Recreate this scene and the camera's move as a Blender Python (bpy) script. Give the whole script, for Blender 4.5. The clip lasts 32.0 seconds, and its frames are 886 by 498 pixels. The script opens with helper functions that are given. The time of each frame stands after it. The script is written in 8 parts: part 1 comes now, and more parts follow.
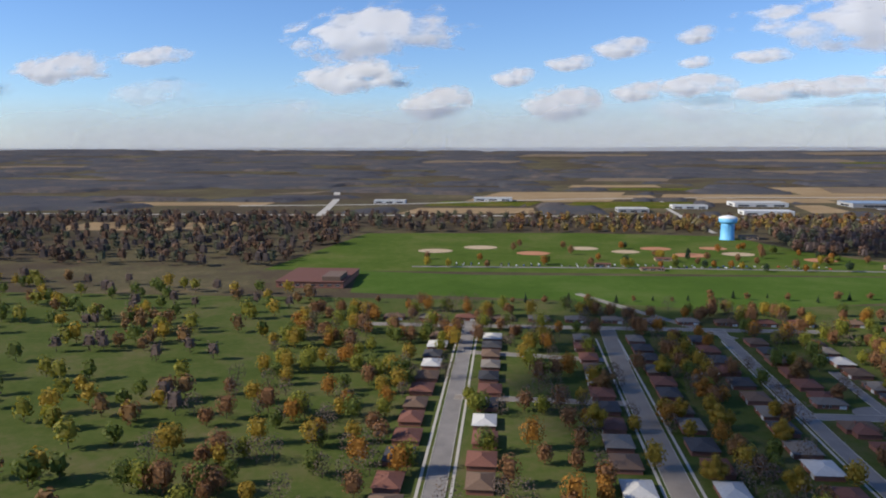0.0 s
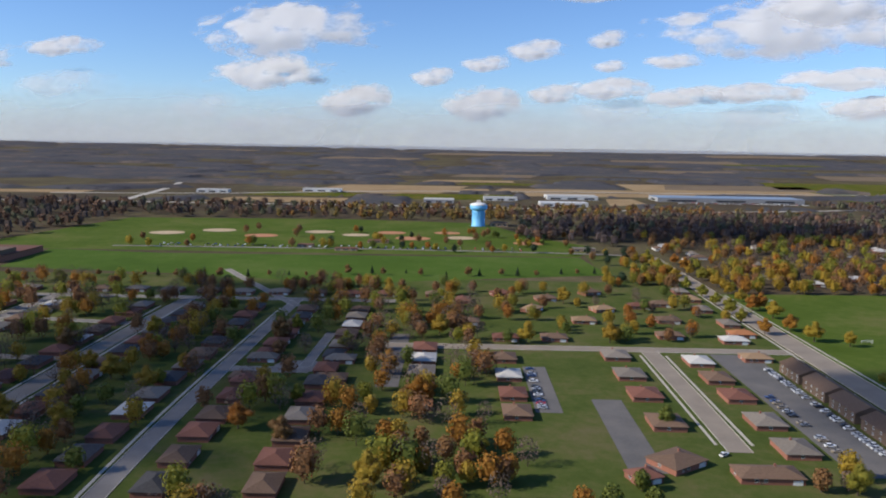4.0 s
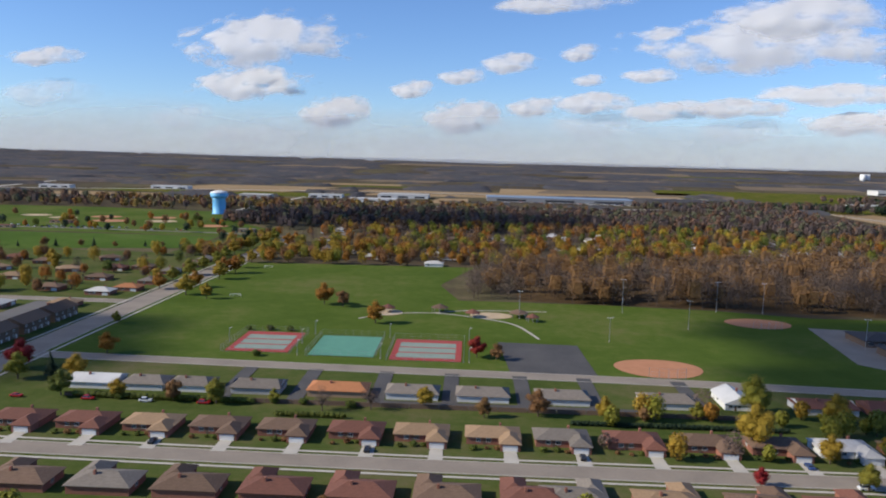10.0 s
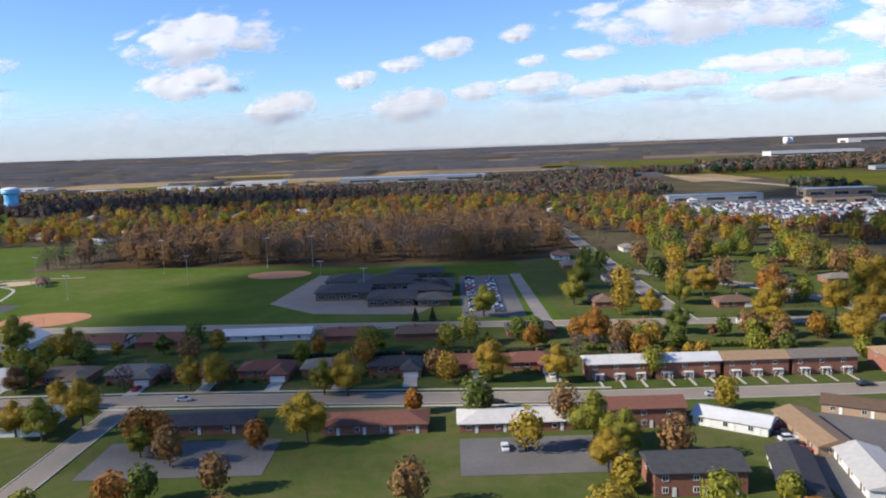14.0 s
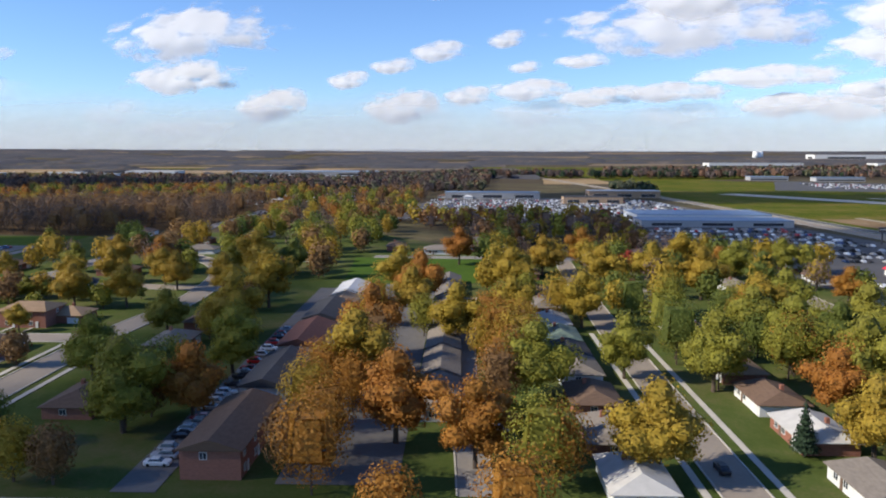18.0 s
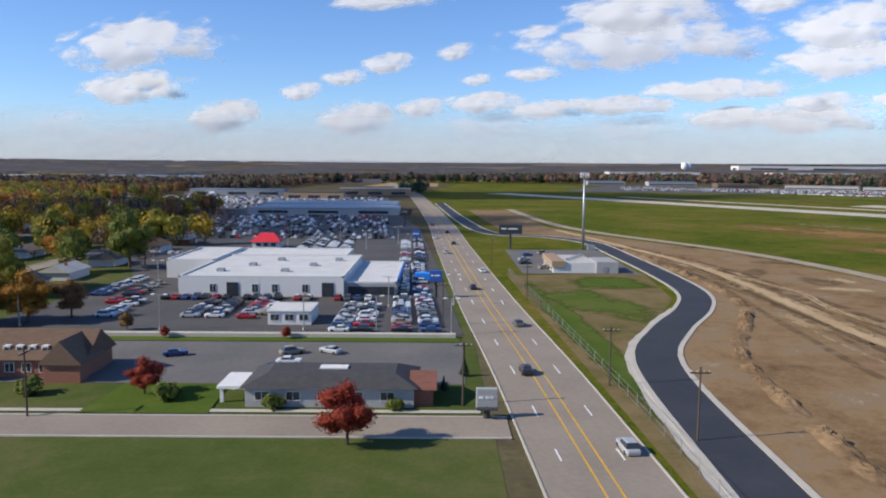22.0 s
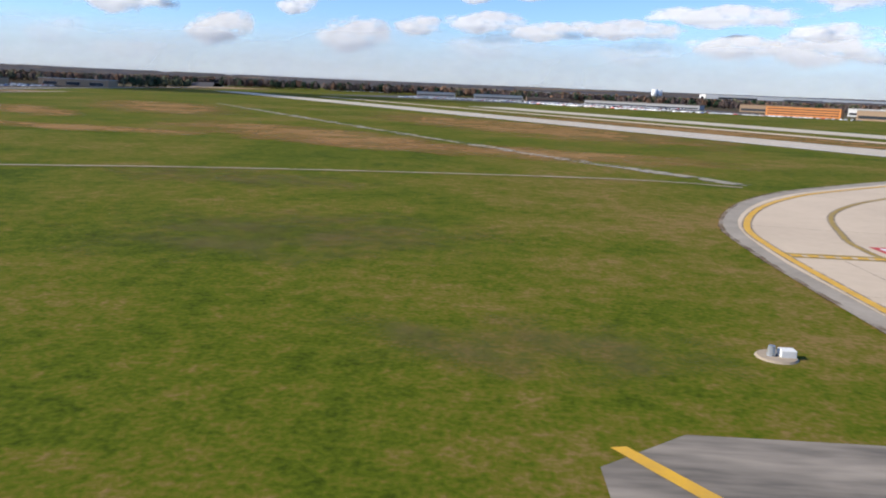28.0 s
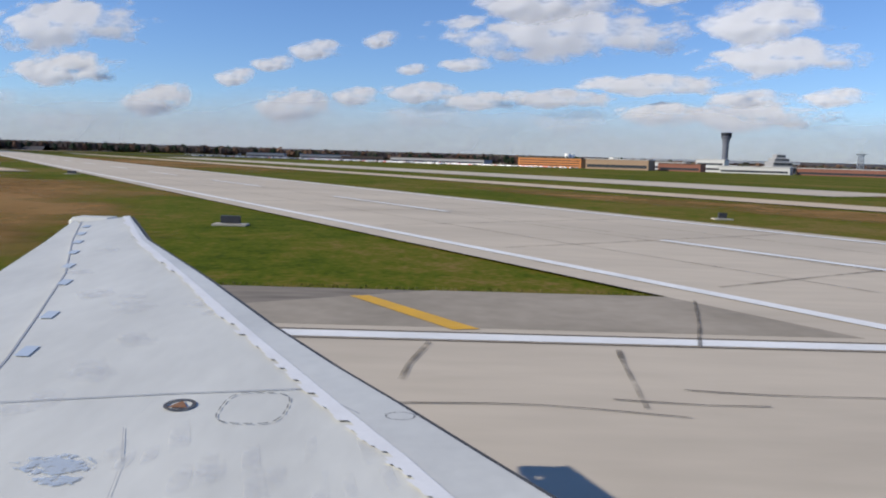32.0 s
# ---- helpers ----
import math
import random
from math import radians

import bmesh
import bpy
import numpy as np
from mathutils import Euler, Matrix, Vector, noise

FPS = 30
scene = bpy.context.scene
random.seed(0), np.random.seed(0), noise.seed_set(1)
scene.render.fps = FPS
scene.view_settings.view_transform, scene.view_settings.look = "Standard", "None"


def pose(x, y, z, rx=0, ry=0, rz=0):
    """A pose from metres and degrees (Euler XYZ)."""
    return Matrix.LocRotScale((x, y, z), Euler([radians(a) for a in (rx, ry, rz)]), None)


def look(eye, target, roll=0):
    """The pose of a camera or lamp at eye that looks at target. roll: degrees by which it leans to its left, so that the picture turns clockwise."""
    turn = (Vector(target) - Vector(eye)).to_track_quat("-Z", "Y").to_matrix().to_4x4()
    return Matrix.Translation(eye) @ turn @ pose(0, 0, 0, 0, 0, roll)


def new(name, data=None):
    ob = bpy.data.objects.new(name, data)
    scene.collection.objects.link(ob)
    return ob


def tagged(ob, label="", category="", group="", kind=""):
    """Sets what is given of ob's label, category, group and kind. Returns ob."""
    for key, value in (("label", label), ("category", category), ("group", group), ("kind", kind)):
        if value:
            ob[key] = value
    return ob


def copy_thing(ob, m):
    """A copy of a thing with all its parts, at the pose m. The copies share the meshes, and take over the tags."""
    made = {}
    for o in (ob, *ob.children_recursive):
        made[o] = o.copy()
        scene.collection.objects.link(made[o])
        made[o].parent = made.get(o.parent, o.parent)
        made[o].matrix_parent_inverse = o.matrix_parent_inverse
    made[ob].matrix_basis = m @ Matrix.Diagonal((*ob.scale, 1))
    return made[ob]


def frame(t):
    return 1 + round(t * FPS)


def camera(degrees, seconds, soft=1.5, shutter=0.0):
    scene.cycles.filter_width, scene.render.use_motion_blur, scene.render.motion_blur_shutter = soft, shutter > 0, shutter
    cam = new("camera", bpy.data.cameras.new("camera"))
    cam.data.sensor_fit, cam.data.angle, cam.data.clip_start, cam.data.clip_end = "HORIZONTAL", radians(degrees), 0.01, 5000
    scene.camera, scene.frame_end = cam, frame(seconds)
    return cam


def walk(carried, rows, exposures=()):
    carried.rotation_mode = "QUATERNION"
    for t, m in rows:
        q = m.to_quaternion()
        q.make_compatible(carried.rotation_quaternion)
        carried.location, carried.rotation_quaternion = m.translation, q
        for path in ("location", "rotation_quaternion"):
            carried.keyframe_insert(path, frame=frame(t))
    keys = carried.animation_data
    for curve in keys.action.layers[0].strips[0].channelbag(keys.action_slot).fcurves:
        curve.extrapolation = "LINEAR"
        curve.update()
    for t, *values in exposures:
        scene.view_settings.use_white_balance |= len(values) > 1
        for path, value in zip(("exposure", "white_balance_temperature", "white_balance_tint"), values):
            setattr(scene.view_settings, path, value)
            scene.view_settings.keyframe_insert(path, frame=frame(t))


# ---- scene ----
# One landing approach seen sideways. The flight keeps to +x, the view to +y; 1 real metre is S units.
S = 0.53
cam = camera(60.53, 32.0, soft=2.0)
PATH = [
    (0, 0, -0, 78.617, 81.891, 0.109, 4.894),
    (0.5, 19.272, -0.175, 77.337, 82.136, 0.327, 5.263),
    (1, 38.534, -0.342, 76.041, 83.784, 0.465, 5.371),
    (1.5, 57.785, -0.502, 74.73, 85.297, 0.244, 4.426),
    (2, 77.024, -0.654, 73.406, 86.054, 0.851, 3.2),
    (2.5, 96.253, -0.799, 72.069, 85.572, 0.416, 2.353),
    (4.5, 173.051, -1.308, 66.616, 81.007, -0.849, 0.513),
    (5, 192.22, -1.418, 65.231, 80.628, 1.001, 0.111),
    (5.5, 211.376, -1.521, 63.839, 81.489, 0.75, -0.078),
    (6, 230.519, -1.618, 62.442, 82.304, -0.181, -0.149),
    (6.5, 249.648, -1.708, 61.039, 82.341, -0.715, -0.073),
    (7, 268.764, -1.791, 59.633, 81.926, -1.911, 0.176),
    (7.5, 287.865, -1.869, 58.224, 81.286, -2.417, 0.497),
    (8, 306.951, -1.94, 56.813, 81.032, -1.593, 0.758),
    (8.5, 326.021, -2.005, 55.401, 82.16, -2.449, 0.906),
    (9, 345.076, -2.063, 53.989, 82.997, -1.907, 0.85),
    (9.5, 364.114, -2.116, 52.578, 83.228, -2.698, 1.495),
    (10, 383.136, -2.163, 51.168, 83.125, -1.498, 2.159),
    (10.5, 402.139, -2.205, 49.761, 82.963, -1.386, 2.763),
    (11, 421.124, -2.241, 48.357, 82.433, -0.932, 2.822),
    (11.5, 440.091, -2.271, 46.958, 82.097, -0.847, 2.722),
    (12, 459.038, -2.296, 45.563, 82.191, -0.685, 1.924),
    (12.5, 477.964, -2.315, 44.175, 82.077, -2.781, 1.884),
    (13, 496.87, -2.33, 42.794, 82.069, 1.025, 0.999),
    (13.5, 515.753, -2.339, 41.42, 82.124, -0.419, 0.516),
    (14, 534.615, -2.343, 40.055, 82.327, 1.963, 0.296),
    (14.5, 553.453, -2.342, 38.7, 83.188, 1.447, 1.012),
    (16.5, 628.555, -2.292, 33.388, 83.678, 1.932, 1.518),
    (17, 647.263, -2.268, 32.092, 83.811, 1.507, 1.246),
    (17.5, 665.943, -2.24, 30.81, 83.459, 0.54, 1.289),
    (18, 684.593, -2.208, 29.544, 82.691, -0.158, 1.428),
    (18.5, 703.213, -2.171, 28.293, 82.485, 0.452, 1.173),
    (19, 721.801, -2.131, 27.058, 83.166, 0.037, 1.122),
    (19.5, 740.356, -2.086, 25.841, 83.747, 0.258, 0.965),
    (20, 758.877, -2.038, 24.642, 84.583, -0.154, 0.74),
    (20.5, 777.364, -1.986, 23.462, 84.461, -0.581, 0.246),
    (21, 795.814, -1.931, 22.302, 84.195, -2.065, 0.488),
    (21.5, 814.228, -1.872, 21.162, 83.984, -0.177, 0.177),
    (22, 832.603, -1.809, 20.043, 83.692, -0.398, -0.177),
    (22.5, 850.938, -1.744, 18.946, 83.275, -0.442, -0.63),
    (23, 869.233, -1.675, 17.871, 83.046, 0.75, -1.101),
    (23.5, 887.485, -1.603, 16.819, 82.806, -0.591, -1.374),
    (24, 905.694, -1.527, 15.792, 82.798, 2.426, -0.409),
    (24.5, 923.859, -1.45, 14.789, 82.228, -0.506, 0.338),
    (25, 941.978, -1.369, 13.811, 80.061, 0.465, -0.508),
    (25.5, 960.049, -1.285, 12.859, 78.979, -2.042, 0.318),
    (27.5, 1031.83, -0.926, 9.324, 79.268, -1.58, 0.401),
    (28, 1049.64, -0.831, 8.512, 78.057, -2.395, 2.282),
    (28.5, 1067.4, -0.733, 7.729, 77.668, -4.156, 2.132),
    (29, 1085.1, -0.634, 6.977, 79.049, -2.049, 1.233),
    (29.5, 1102.74, -0.532, 6.256, 81.627, -1.1, 1.472),
    (30, 1120.32, -0.429, 5.567, 84.321, -2.186, 1.578),
    (30.5, 1137.84, -0.324, 4.909, 84.556, -1.756, 1.006),
    (31, 1155.29, -0.218, 4.285, 84.056, -2.215, 0.566),
    (31.5, 1172.68, -0.109, 3.694, 84.064, -3.083, 0.097),
    (32, 1190, -0, 3.137, 83.263, -1.69, -0.59),
]
walk(cam, [(row[0], pose(*row[1:])) for row in PATH],
     exposures=((0.0, 0.25), (11.0, 0.25), (14.0, 0.62), (17.0, 0.58), (20.0, 0.46), (25.0, 0.32), (26.5, 0.32), (27.6, 0.4), (28.2, 0.6), (28.55, 0.6), (28.9, 0.05), (29.4, 0.0), (30.0, 0.1), (32.0, 0.1)))

# ---- daylight: afternoon sun from behind the tail, a little to the camera's side ----
SUN_DIR = Vector((0.83, 0.20, -0.52)).normalized()
world = bpy.data.worlds.new("sky")
scene.world = world
world.use_nodes = True
wn = world.node_tree
sky = wn.nodes.new("ShaderNodeTexSky")
sky.sky_type = "NISHITA"
sky.sun_disc = False
sky.sun_elevation = math.asin(-SUN_DIR.z)
sky.sun_rotation = math.atan2(-SUN_DIR.x, -SUN_DIR.y)
sky.altitude = 200.0
sky.air_density, sky.dust_density, sky.ozone_density = 1.0, 0.0, 5.0
wn.nodes["Background"].inputs["Strength"].default_value = 0.116
gam, tint = wn.nodes.new("ShaderNodeGamma"), wn.nodes.new("ShaderNodeMix")
gam.inputs["Gamma"].default_value = 1.0
tint.data_type, tint.blend_type = "RGBA", "MULTIPLY"
tint.inputs[0].default_value = 1.0
tint.inputs[7].default_value = (0.775, 0.87, 1.08, 1)
wn.links.new(sky.outputs["Color"], gam.inputs["Color"])
wn.links.new(gam.outputs["Color"], tint.inputs[6])
wn.links.new(tint.outputs[2], wn.nodes["Background"].inputs["Color"])
sun = new("sun", bpy.data.lights.new("sun", "SUN"))
sun.data.energy, sun.data.angle, sun.data.color = 4.5, radians(0.53), (1.0, 0.92, 0.79)
sun.matrix_world = look((0, 0, 400), Vector((0, 0, 400)) + SUN_DIR)

# ---- materials ----
MATS = {}


def mat(name, a, b=None, size=1.0, rough=0.85, metal=0.0, bump=0.15, vary=0.0, island=False, place="Object", stretch=(1, 1, 1), fine=9.0, spec=0.3, translucent=0.0):
    """Two colours mixed by grain at two scales; vary: how much one object differs from the next."""
    if name in MATS:
        return MATS[name]
    m = bpy.data.materials.new(name)
    m.use_nodes = True
    t, n, k = m.node_tree, m.node_tree.nodes, m.node_tree.links
    p = n["Principled BSDF"]
    p.inputs["Roughness"].default_value, p.inputs["Metallic"].default_value = rough, metal
    p.inputs["Specular IOR Level"].default_value = spec
    b = b or tuple(0.72 * v for v in a)
    if place == "World":
        src = n.new("ShaderNodeNewGeometry").outputs["Position"]
    else:
        src = n.new("ShaderNodeTexCoord").outputs["Object"]
    mp = n.new("ShaderNodeMapping")
    mp.inputs["Scale"].default_value = stretch
    k.new(src, mp.inputs["Vector"])
    big, small = n.new("ShaderNodeTexNoise"), n.new("ShaderNodeTexNoise")
    big.inputs["Scale"].default_value, small.inputs["Scale"].default_value = 1.0 / size, fine / size
    big.inputs["Detail"].default_value, small.inputs["Detail"].default_value = 4.0, 3.0
    for q in (big, small):
        k.new(mp.outputs["Vector"], q.inputs["Vector"])
    add = n.new("ShaderNodeMath")
    add.operation = "MULTIPLY_ADD"
    add.inputs[1].default_value = 0.45
    k.new(small.outputs["Fac"], add.inputs[0])
    k.new(big.outputs["Fac"], add.inputs[2])
    rng = n.new("ShaderNodeMapRange")
    rng.inputs["From Min"].default_value, rng.inputs["From Max"].default_value = 0.5, 0.95
    k.new(add.outputs[0], rng.inputs["Value"])
    mix = n.new("ShaderNodeMix")
    mix.data_type = "RGBA"
    mix.inputs[6].default_value, mix.inputs[7].default_value = (*a, 1), (*b, 1)
    k.new(rng.outputs["Result"], mix.inputs[0])
    out = mix.outputs[2]
    if vary or island:
        hs = n.new("ShaderNodeHueSaturation")
        r = n.new("ShaderNodeMapRange")
        v = vary or 0.3
        r.inputs["To Min"].default_value, r.inputs["To Max"].default_value = 1 - v, 1 + v
        if island:
            k.new(n.new("ShaderNodeNewGeometry").outputs["Random Per Island"], r.inputs["Value"])
        else:
            k.new(n.new("ShaderNodeObjectInfo").outputs["Random"], r.inputs["Value"])
        k.new(r.outputs["Result"], hs.inputs["Value"])
        k.new(out, hs.inputs["Color"])
        if island:
            r2 = n.new("ShaderNodeMapRange")
            r2.inputs["To Min"].default_value, r2.inputs["To Max"].default_value = 0.492, 0.508
            k.new(n.new("ShaderNodeObjectInfo").outputs["Random"], r2.inputs["Value"])
            k.new(r2.outputs["Result"], hs.inputs["Hue"])
        out = hs.outputs["Color"]
    k.new(out, p.inputs["Base Color"])
    if bump:
        bm_ = n.new("ShaderNodeBump")
        bm_.inputs["Strength"].default_value, bm_.inputs["Distance"].default_value = bump, 0.04 * size
        k.new(small.outputs["Fac"], bm_.inputs["Height"])
        k.new(bm_.outputs["Normal"], p.inputs["Normal"])
    if translucent:
        tr, ms = n.new("ShaderNodeBsdfTranslucent"), n.new("ShaderNodeMixShader")
        k.new(out, tr.inputs["Color"])
        ms.inputs[0].default_value = translucent
        k.new(p.outputs[0], ms.inputs[1])
        k.new(tr.outputs[0], ms.inputs[2])
        k.new(ms.outputs[0], n["Material Output"].inputs["Surface"])
    MATS[name] = m
    return m


def field(name, stops, size, detail_size=3.0, rough=0.95, grain=1.0):
    """Open ground in three or four colours, mottled at several scales."""
    m = bpy.data.materials.new(name)
    m.use_nodes = True
    n, k = m.node_tree.nodes, m.node_tree.links
    p = n["Principled BSDF"]
    p.inputs["Roughness"].default_value, p.inputs["Specular IOR Level"].default_value = rough, 0.03
    g = n.new("ShaderNodeNewGeometry")
    facs = []
    for sc, w in ((size, 1.0), (size / 5.3, 0.5), (detail_size, 0.45), (detail_size / 5, 0.42 * grain), (detail_size / 22, 0.45 * grain)):
        q = n.new("ShaderNodeTexNoise")
        q.inputs["Scale"].default_value, q.inputs["Detail"].default_value = 1 / sc, 4.0
        k.new(g.outputs["Position"], q.inputs["Vector"])
        facs.append((q.outputs["Fac"], w))
    total = None
    for o, w in facs:
        a = n.new("ShaderNodeMath")
        a.operation = "MULTIPLY_ADD"
        a.inputs[1].default_value = w
        k.new(o, a.inputs[0])
        if total is None:
            a.inputs[2].default_value = 0.0
        else:
            k.new(total, a.inputs[2])
        total = a.outputs[0]
    r = n.new("ShaderNodeMapRange")
    r.inputs["From Min"].default_value, r.inputs["From Max"].default_value = 0.98 + 0.435 * (grain - 1), 1.84 + 0.435 * (grain - 1)
    k.new(total, r.inputs["Value"])
    ramp = n.new("ShaderNodeValToRGB")
    cr = ramp.color_ramp
    for i, (pos, col) in enumerate(stops):
        e = cr.elements[i] if i < 2 else cr.elements.new(pos)
        e.position, e.color = pos, (*col, 1)
    k.new(r.outputs["Result"], ramp.inputs["Fac"])
    k.new(ramp.outputs["Color"], p.inputs["Base Color"])
    b = n.new("ShaderNodeBump")
    b.inputs["Strength"].default_value, b.inputs["Distance"].default_value = 0.3, 0.08
    k.new(facs[-1][0], b.inputs["Height"])
    k.new(b.outputs["Normal"], p.inputs["Normal"])
    MATS[name] = m
    return m


G_FAR = field("far_country", ((0.1, (0.050, 0.042, 0.028)), (0.45, (0.085, 0.064, 0.042)), (0.62, (0.10, 0.088, 0.045)), (0.85, (0.16, 0.12, 0.07))), 160.0, 14.0)
G_LAWN = field("lawn_grass", ((0.1, (0.048, 0.070, 0.016)), (0.45, (0.073, 0.095, 0.024)), (0.68, (0.104, 0.104, 0.038)), (0.92, (0.134, 0.114, 0.061))), 26.0, 2.0)
G_PARK = field("park_grass", ((0.1, (0.055, 0.088, 0.013)), (0.5, (0.077, 0.114, 0.019)), (0.72, (0.111, 0.128, 0.032)), (0.95, (0.148, 0.136, 0.057))), 45.0, 3.0)
G_AIR = field("airfield_grass", ((0.08, (0.036, 0.054, 0.004)), (0.40, (0.076, 0.098, 0.007)), (0.60, (0.116, 0.106, 0.014)), (0.90, (0.19, 0.128, 0.046))), 30.0, 5.0, grain=2.0)
G_DRY = field("dry_grass", ((0.08, (0.15, 0.115, 0.035)), (0.4, (0.27, 0.155, 0.06)), (0.7, (0.35, 0.205, 0.09)), (0.95, (0.20, 0.15, 0.05))), 20.0, 2.5)
G_FAIRWAY = field("mown_field", ((0.1, (0.048, 0.087, 0.014)), (0.5, (0.067, 0.116, 0.018)), (0.8, (0.094, 0.133, 0.030)), (0.97, (0.128, 0.138, 0.052))), 70.0, 3.0)
G_VERGE = field("rough_verge", ((0.1, (0.085, 0.085, 0.025)), (0.45, (0.15, 0.115, 0.05)), (0.75, (0.20, 0.145, 0.075)), (0.95, (0.13, 0.12, 0.04))), 12.0, 1.8)
G_TAN = field("stubble_field", ((0.1, (0.24, 0.165, 0.085)), (0.5, (0.31, 0.215, 0.115)), (0.9, (0.36, 0.27, 0.16)), (1.0, (0.3, 0.22, 0.12))), 60.0, 6.0)
G_DIRT = field("bare_earth", ((0.08, (0.109, 0.069, 0.038)), (0.34, (0.197, 0.124, 0.063)), (0.56, (0.252, 0.168, 0.090)), (0.72, (0.218, 0.160, 0.104)), (0.9, (0.370, 0.277, 0.180))), 11.0, 2.6)
G_LITTER = field("leaf_litter", ((0.1, (0.05, 0.034, 0.018)), (0.5, (0.085, 0.055, 0.028)), (0.8, (0.12, 0.075, 0.035)), (1.0, (0.09, 0.08, 0.03))), 20.0, 2.0)
INFIELD = mat("infield_clay", (0.47, 0.215, 0.11), (0.40, 0.18, 0.09), 3.0, 0.95, place="World")
SANDY = mat("pale_sand", (0.50, 0.38, 0.24), (0.42, 0.31, 0.19), 3.0, 0.95, place="World")
ROAD = mat("worn_road", (0.285, 0.238, 0.187), (0.22, 0.183, 0.145), 7.0, 0.9, place="World", fine=14)
STREET = mat("grey_street", (0.25, 0.225, 0.20), (0.18, 0.162, 0.145), 6.0, 0.9, place="World", fine=14)
ASPHALT = mat("dark_asphalt", (0.06, 0.057, 0.056), (0.095, 0.088, 0.082), 9.0, 0.85, place="World", fine=14)
LOT = mat("parking_asphalt", (0.105, 0.10, 0.096), (0.155, 0.142, 0.13), 8.0, 0.88, place="World", fine=12)
NEWROAD = mat("new_asphalt", (0.03, 0.031, 0.036), (0.045, 0.045, 0.05), 6.0, 0.7, place="World")
WALKWAY = mat("pavement_concrete", (0.48, 0.44, 0.37), (0.40, 0.365, 0.31), 3.0, 0.9, place="World")
RUNWAY = mat("runway_concrete", (0.53, 0.462, 0.365), (0.42, 0.365, 0.288), 9.0, 0.9, place="World", fine=13, bump=0.02, stretch=(0.4, 1.5, 1))
TAXI = mat("taxiway_concrete", (0.56, 0.45, 0.325), (0.47, 0.375, 0.27), 9.0, 0.9, place="World", fine=14, bump=0.02)
SHOULDER = mat("dark_shoulder", (0.10, 0.088, 0.072), (0.31, 0.265, 0.21), 2.6, 0.9, place="World", stretch=(0.3, 1.5, 1), fine=6, bump=0.03)
EDGECON = mat("edge_concrete", (0.34, 0.295, 0.235), (0.23, 0.2, 0.155), 3.5, 0.95, place="World", bump=0.04)
OLDCON = mat("cracked_concrete", (0.38, 0.34, 0.275), (0.26, 0.23, 0.185), 4.0, 0.95, place="World", bump=0.05)
GRAVEL = mat("gravel_track", (0.37, 0.30, 0.22), (0.28, 0.225, 0.16), 4.0, 0.95, place="World")
WHITE = mat("white_paint", (0.80, 0.80, 0.78), (0.66, 0.66, 0.64), 2.0, 0.6, place="World")
YELLOW = mat("yellow_paint", (0.66, 0.37, 0.03), (0.54, 0.31, 0.04), 1.0, 0.6, place="World")
OLIVELINE = mat("worn_yellow_line", (0.36, 0.24, 0.05), (0.26, 0.185, 0.05), 1.0, 0.7, place="World")
REDPAINT = mat("red_paint", (0.5, 0.055, 0.045), (0.42, 0.05, 0.04), 1.0, 0.6, place="World")
BLACKPAINT = mat("black_line", (0.045, 0.04, 0.035), (0.07, 0.06, 0.05), 1.0, 0.8, place="World")
COURT_RED = mat("red_court", (0.36, 0.062, 0.052), (0.31, 0.052, 0.045), 3.0, 0.8, place="World")
COURT_GREEN = mat("green_court", (0.11, 0.29, 0.20), (0.095, 0.25, 0.175), 3.0, 0.8, place="World")
COURT_PALE = mat("pale_court", (0.25, 0.31, 0.25), (0.21, 0.265, 0.215), 3.0, 0.8, place="World")

ROOFS = {
    "grey": mat("grey_shingles", (0.215, 0.183, 0.15), (0.155, 0.132, 0.11), 0.7, 0.9, vary=0.14, stretch=(1, 1, 6), fine=7),
    "pale": mat("pale_roof", (0.52, 0.50, 0.46), (0.43, 0.41, 0.38), 0.9, 0.85, vary=0.10, fine=7),
    "brown": mat("brown_shingles", (0.165, 0.105, 0.07), (0.12, 0.075, 0.05), 0.7, 0.9, vary=0.16, stretch=(1, 1, 6), fine=7),
    "red": mat("red_brown_shingles", (0.19, 0.08, 0.055), (0.14, 0.06, 0.042), 0.7, 0.9, vary=0.14, stretch=(1, 1, 6), fine=7),
    "tan": mat("tan_shingles", (0.31, 0.205, 0.12), (0.24, 0.155, 0.09), 0.7, 0.9, vary=0.12, stretch=(1, 1, 6), fine=7),
    "orange": mat("orange_shingles", (0.42, 0.175, 0.075), (0.34, 0.14, 0.06), 0.7, 0.9, vary=0.08, stretch=(1, 1, 6), fine=7),
    "dark": mat("charcoal_shingles", (0.062, 0.06, 0.062), (0.045, 0.043, 0.045), 0.7, 0.9, vary=0.14, fine=7),
    "green": mat("green_shingles", (0.15, 0.20, 0.16), (0.12, 0.16, 0.13), 0.7, 0.9, vary=0.1, fine=7),
    "blue": mat("blue_metal_roof", (0.22, 0.29, 0.38), (0.18, 0.24, 0.32), 2.0, 0.5, vary=0.05, fine=7),
    "white": mat("white_membrane_roof", (0.58, 0.57, 0.55), (0.48, 0.475, 0.46), 3.0, 0.8, vary=0.05, fine=7),
}
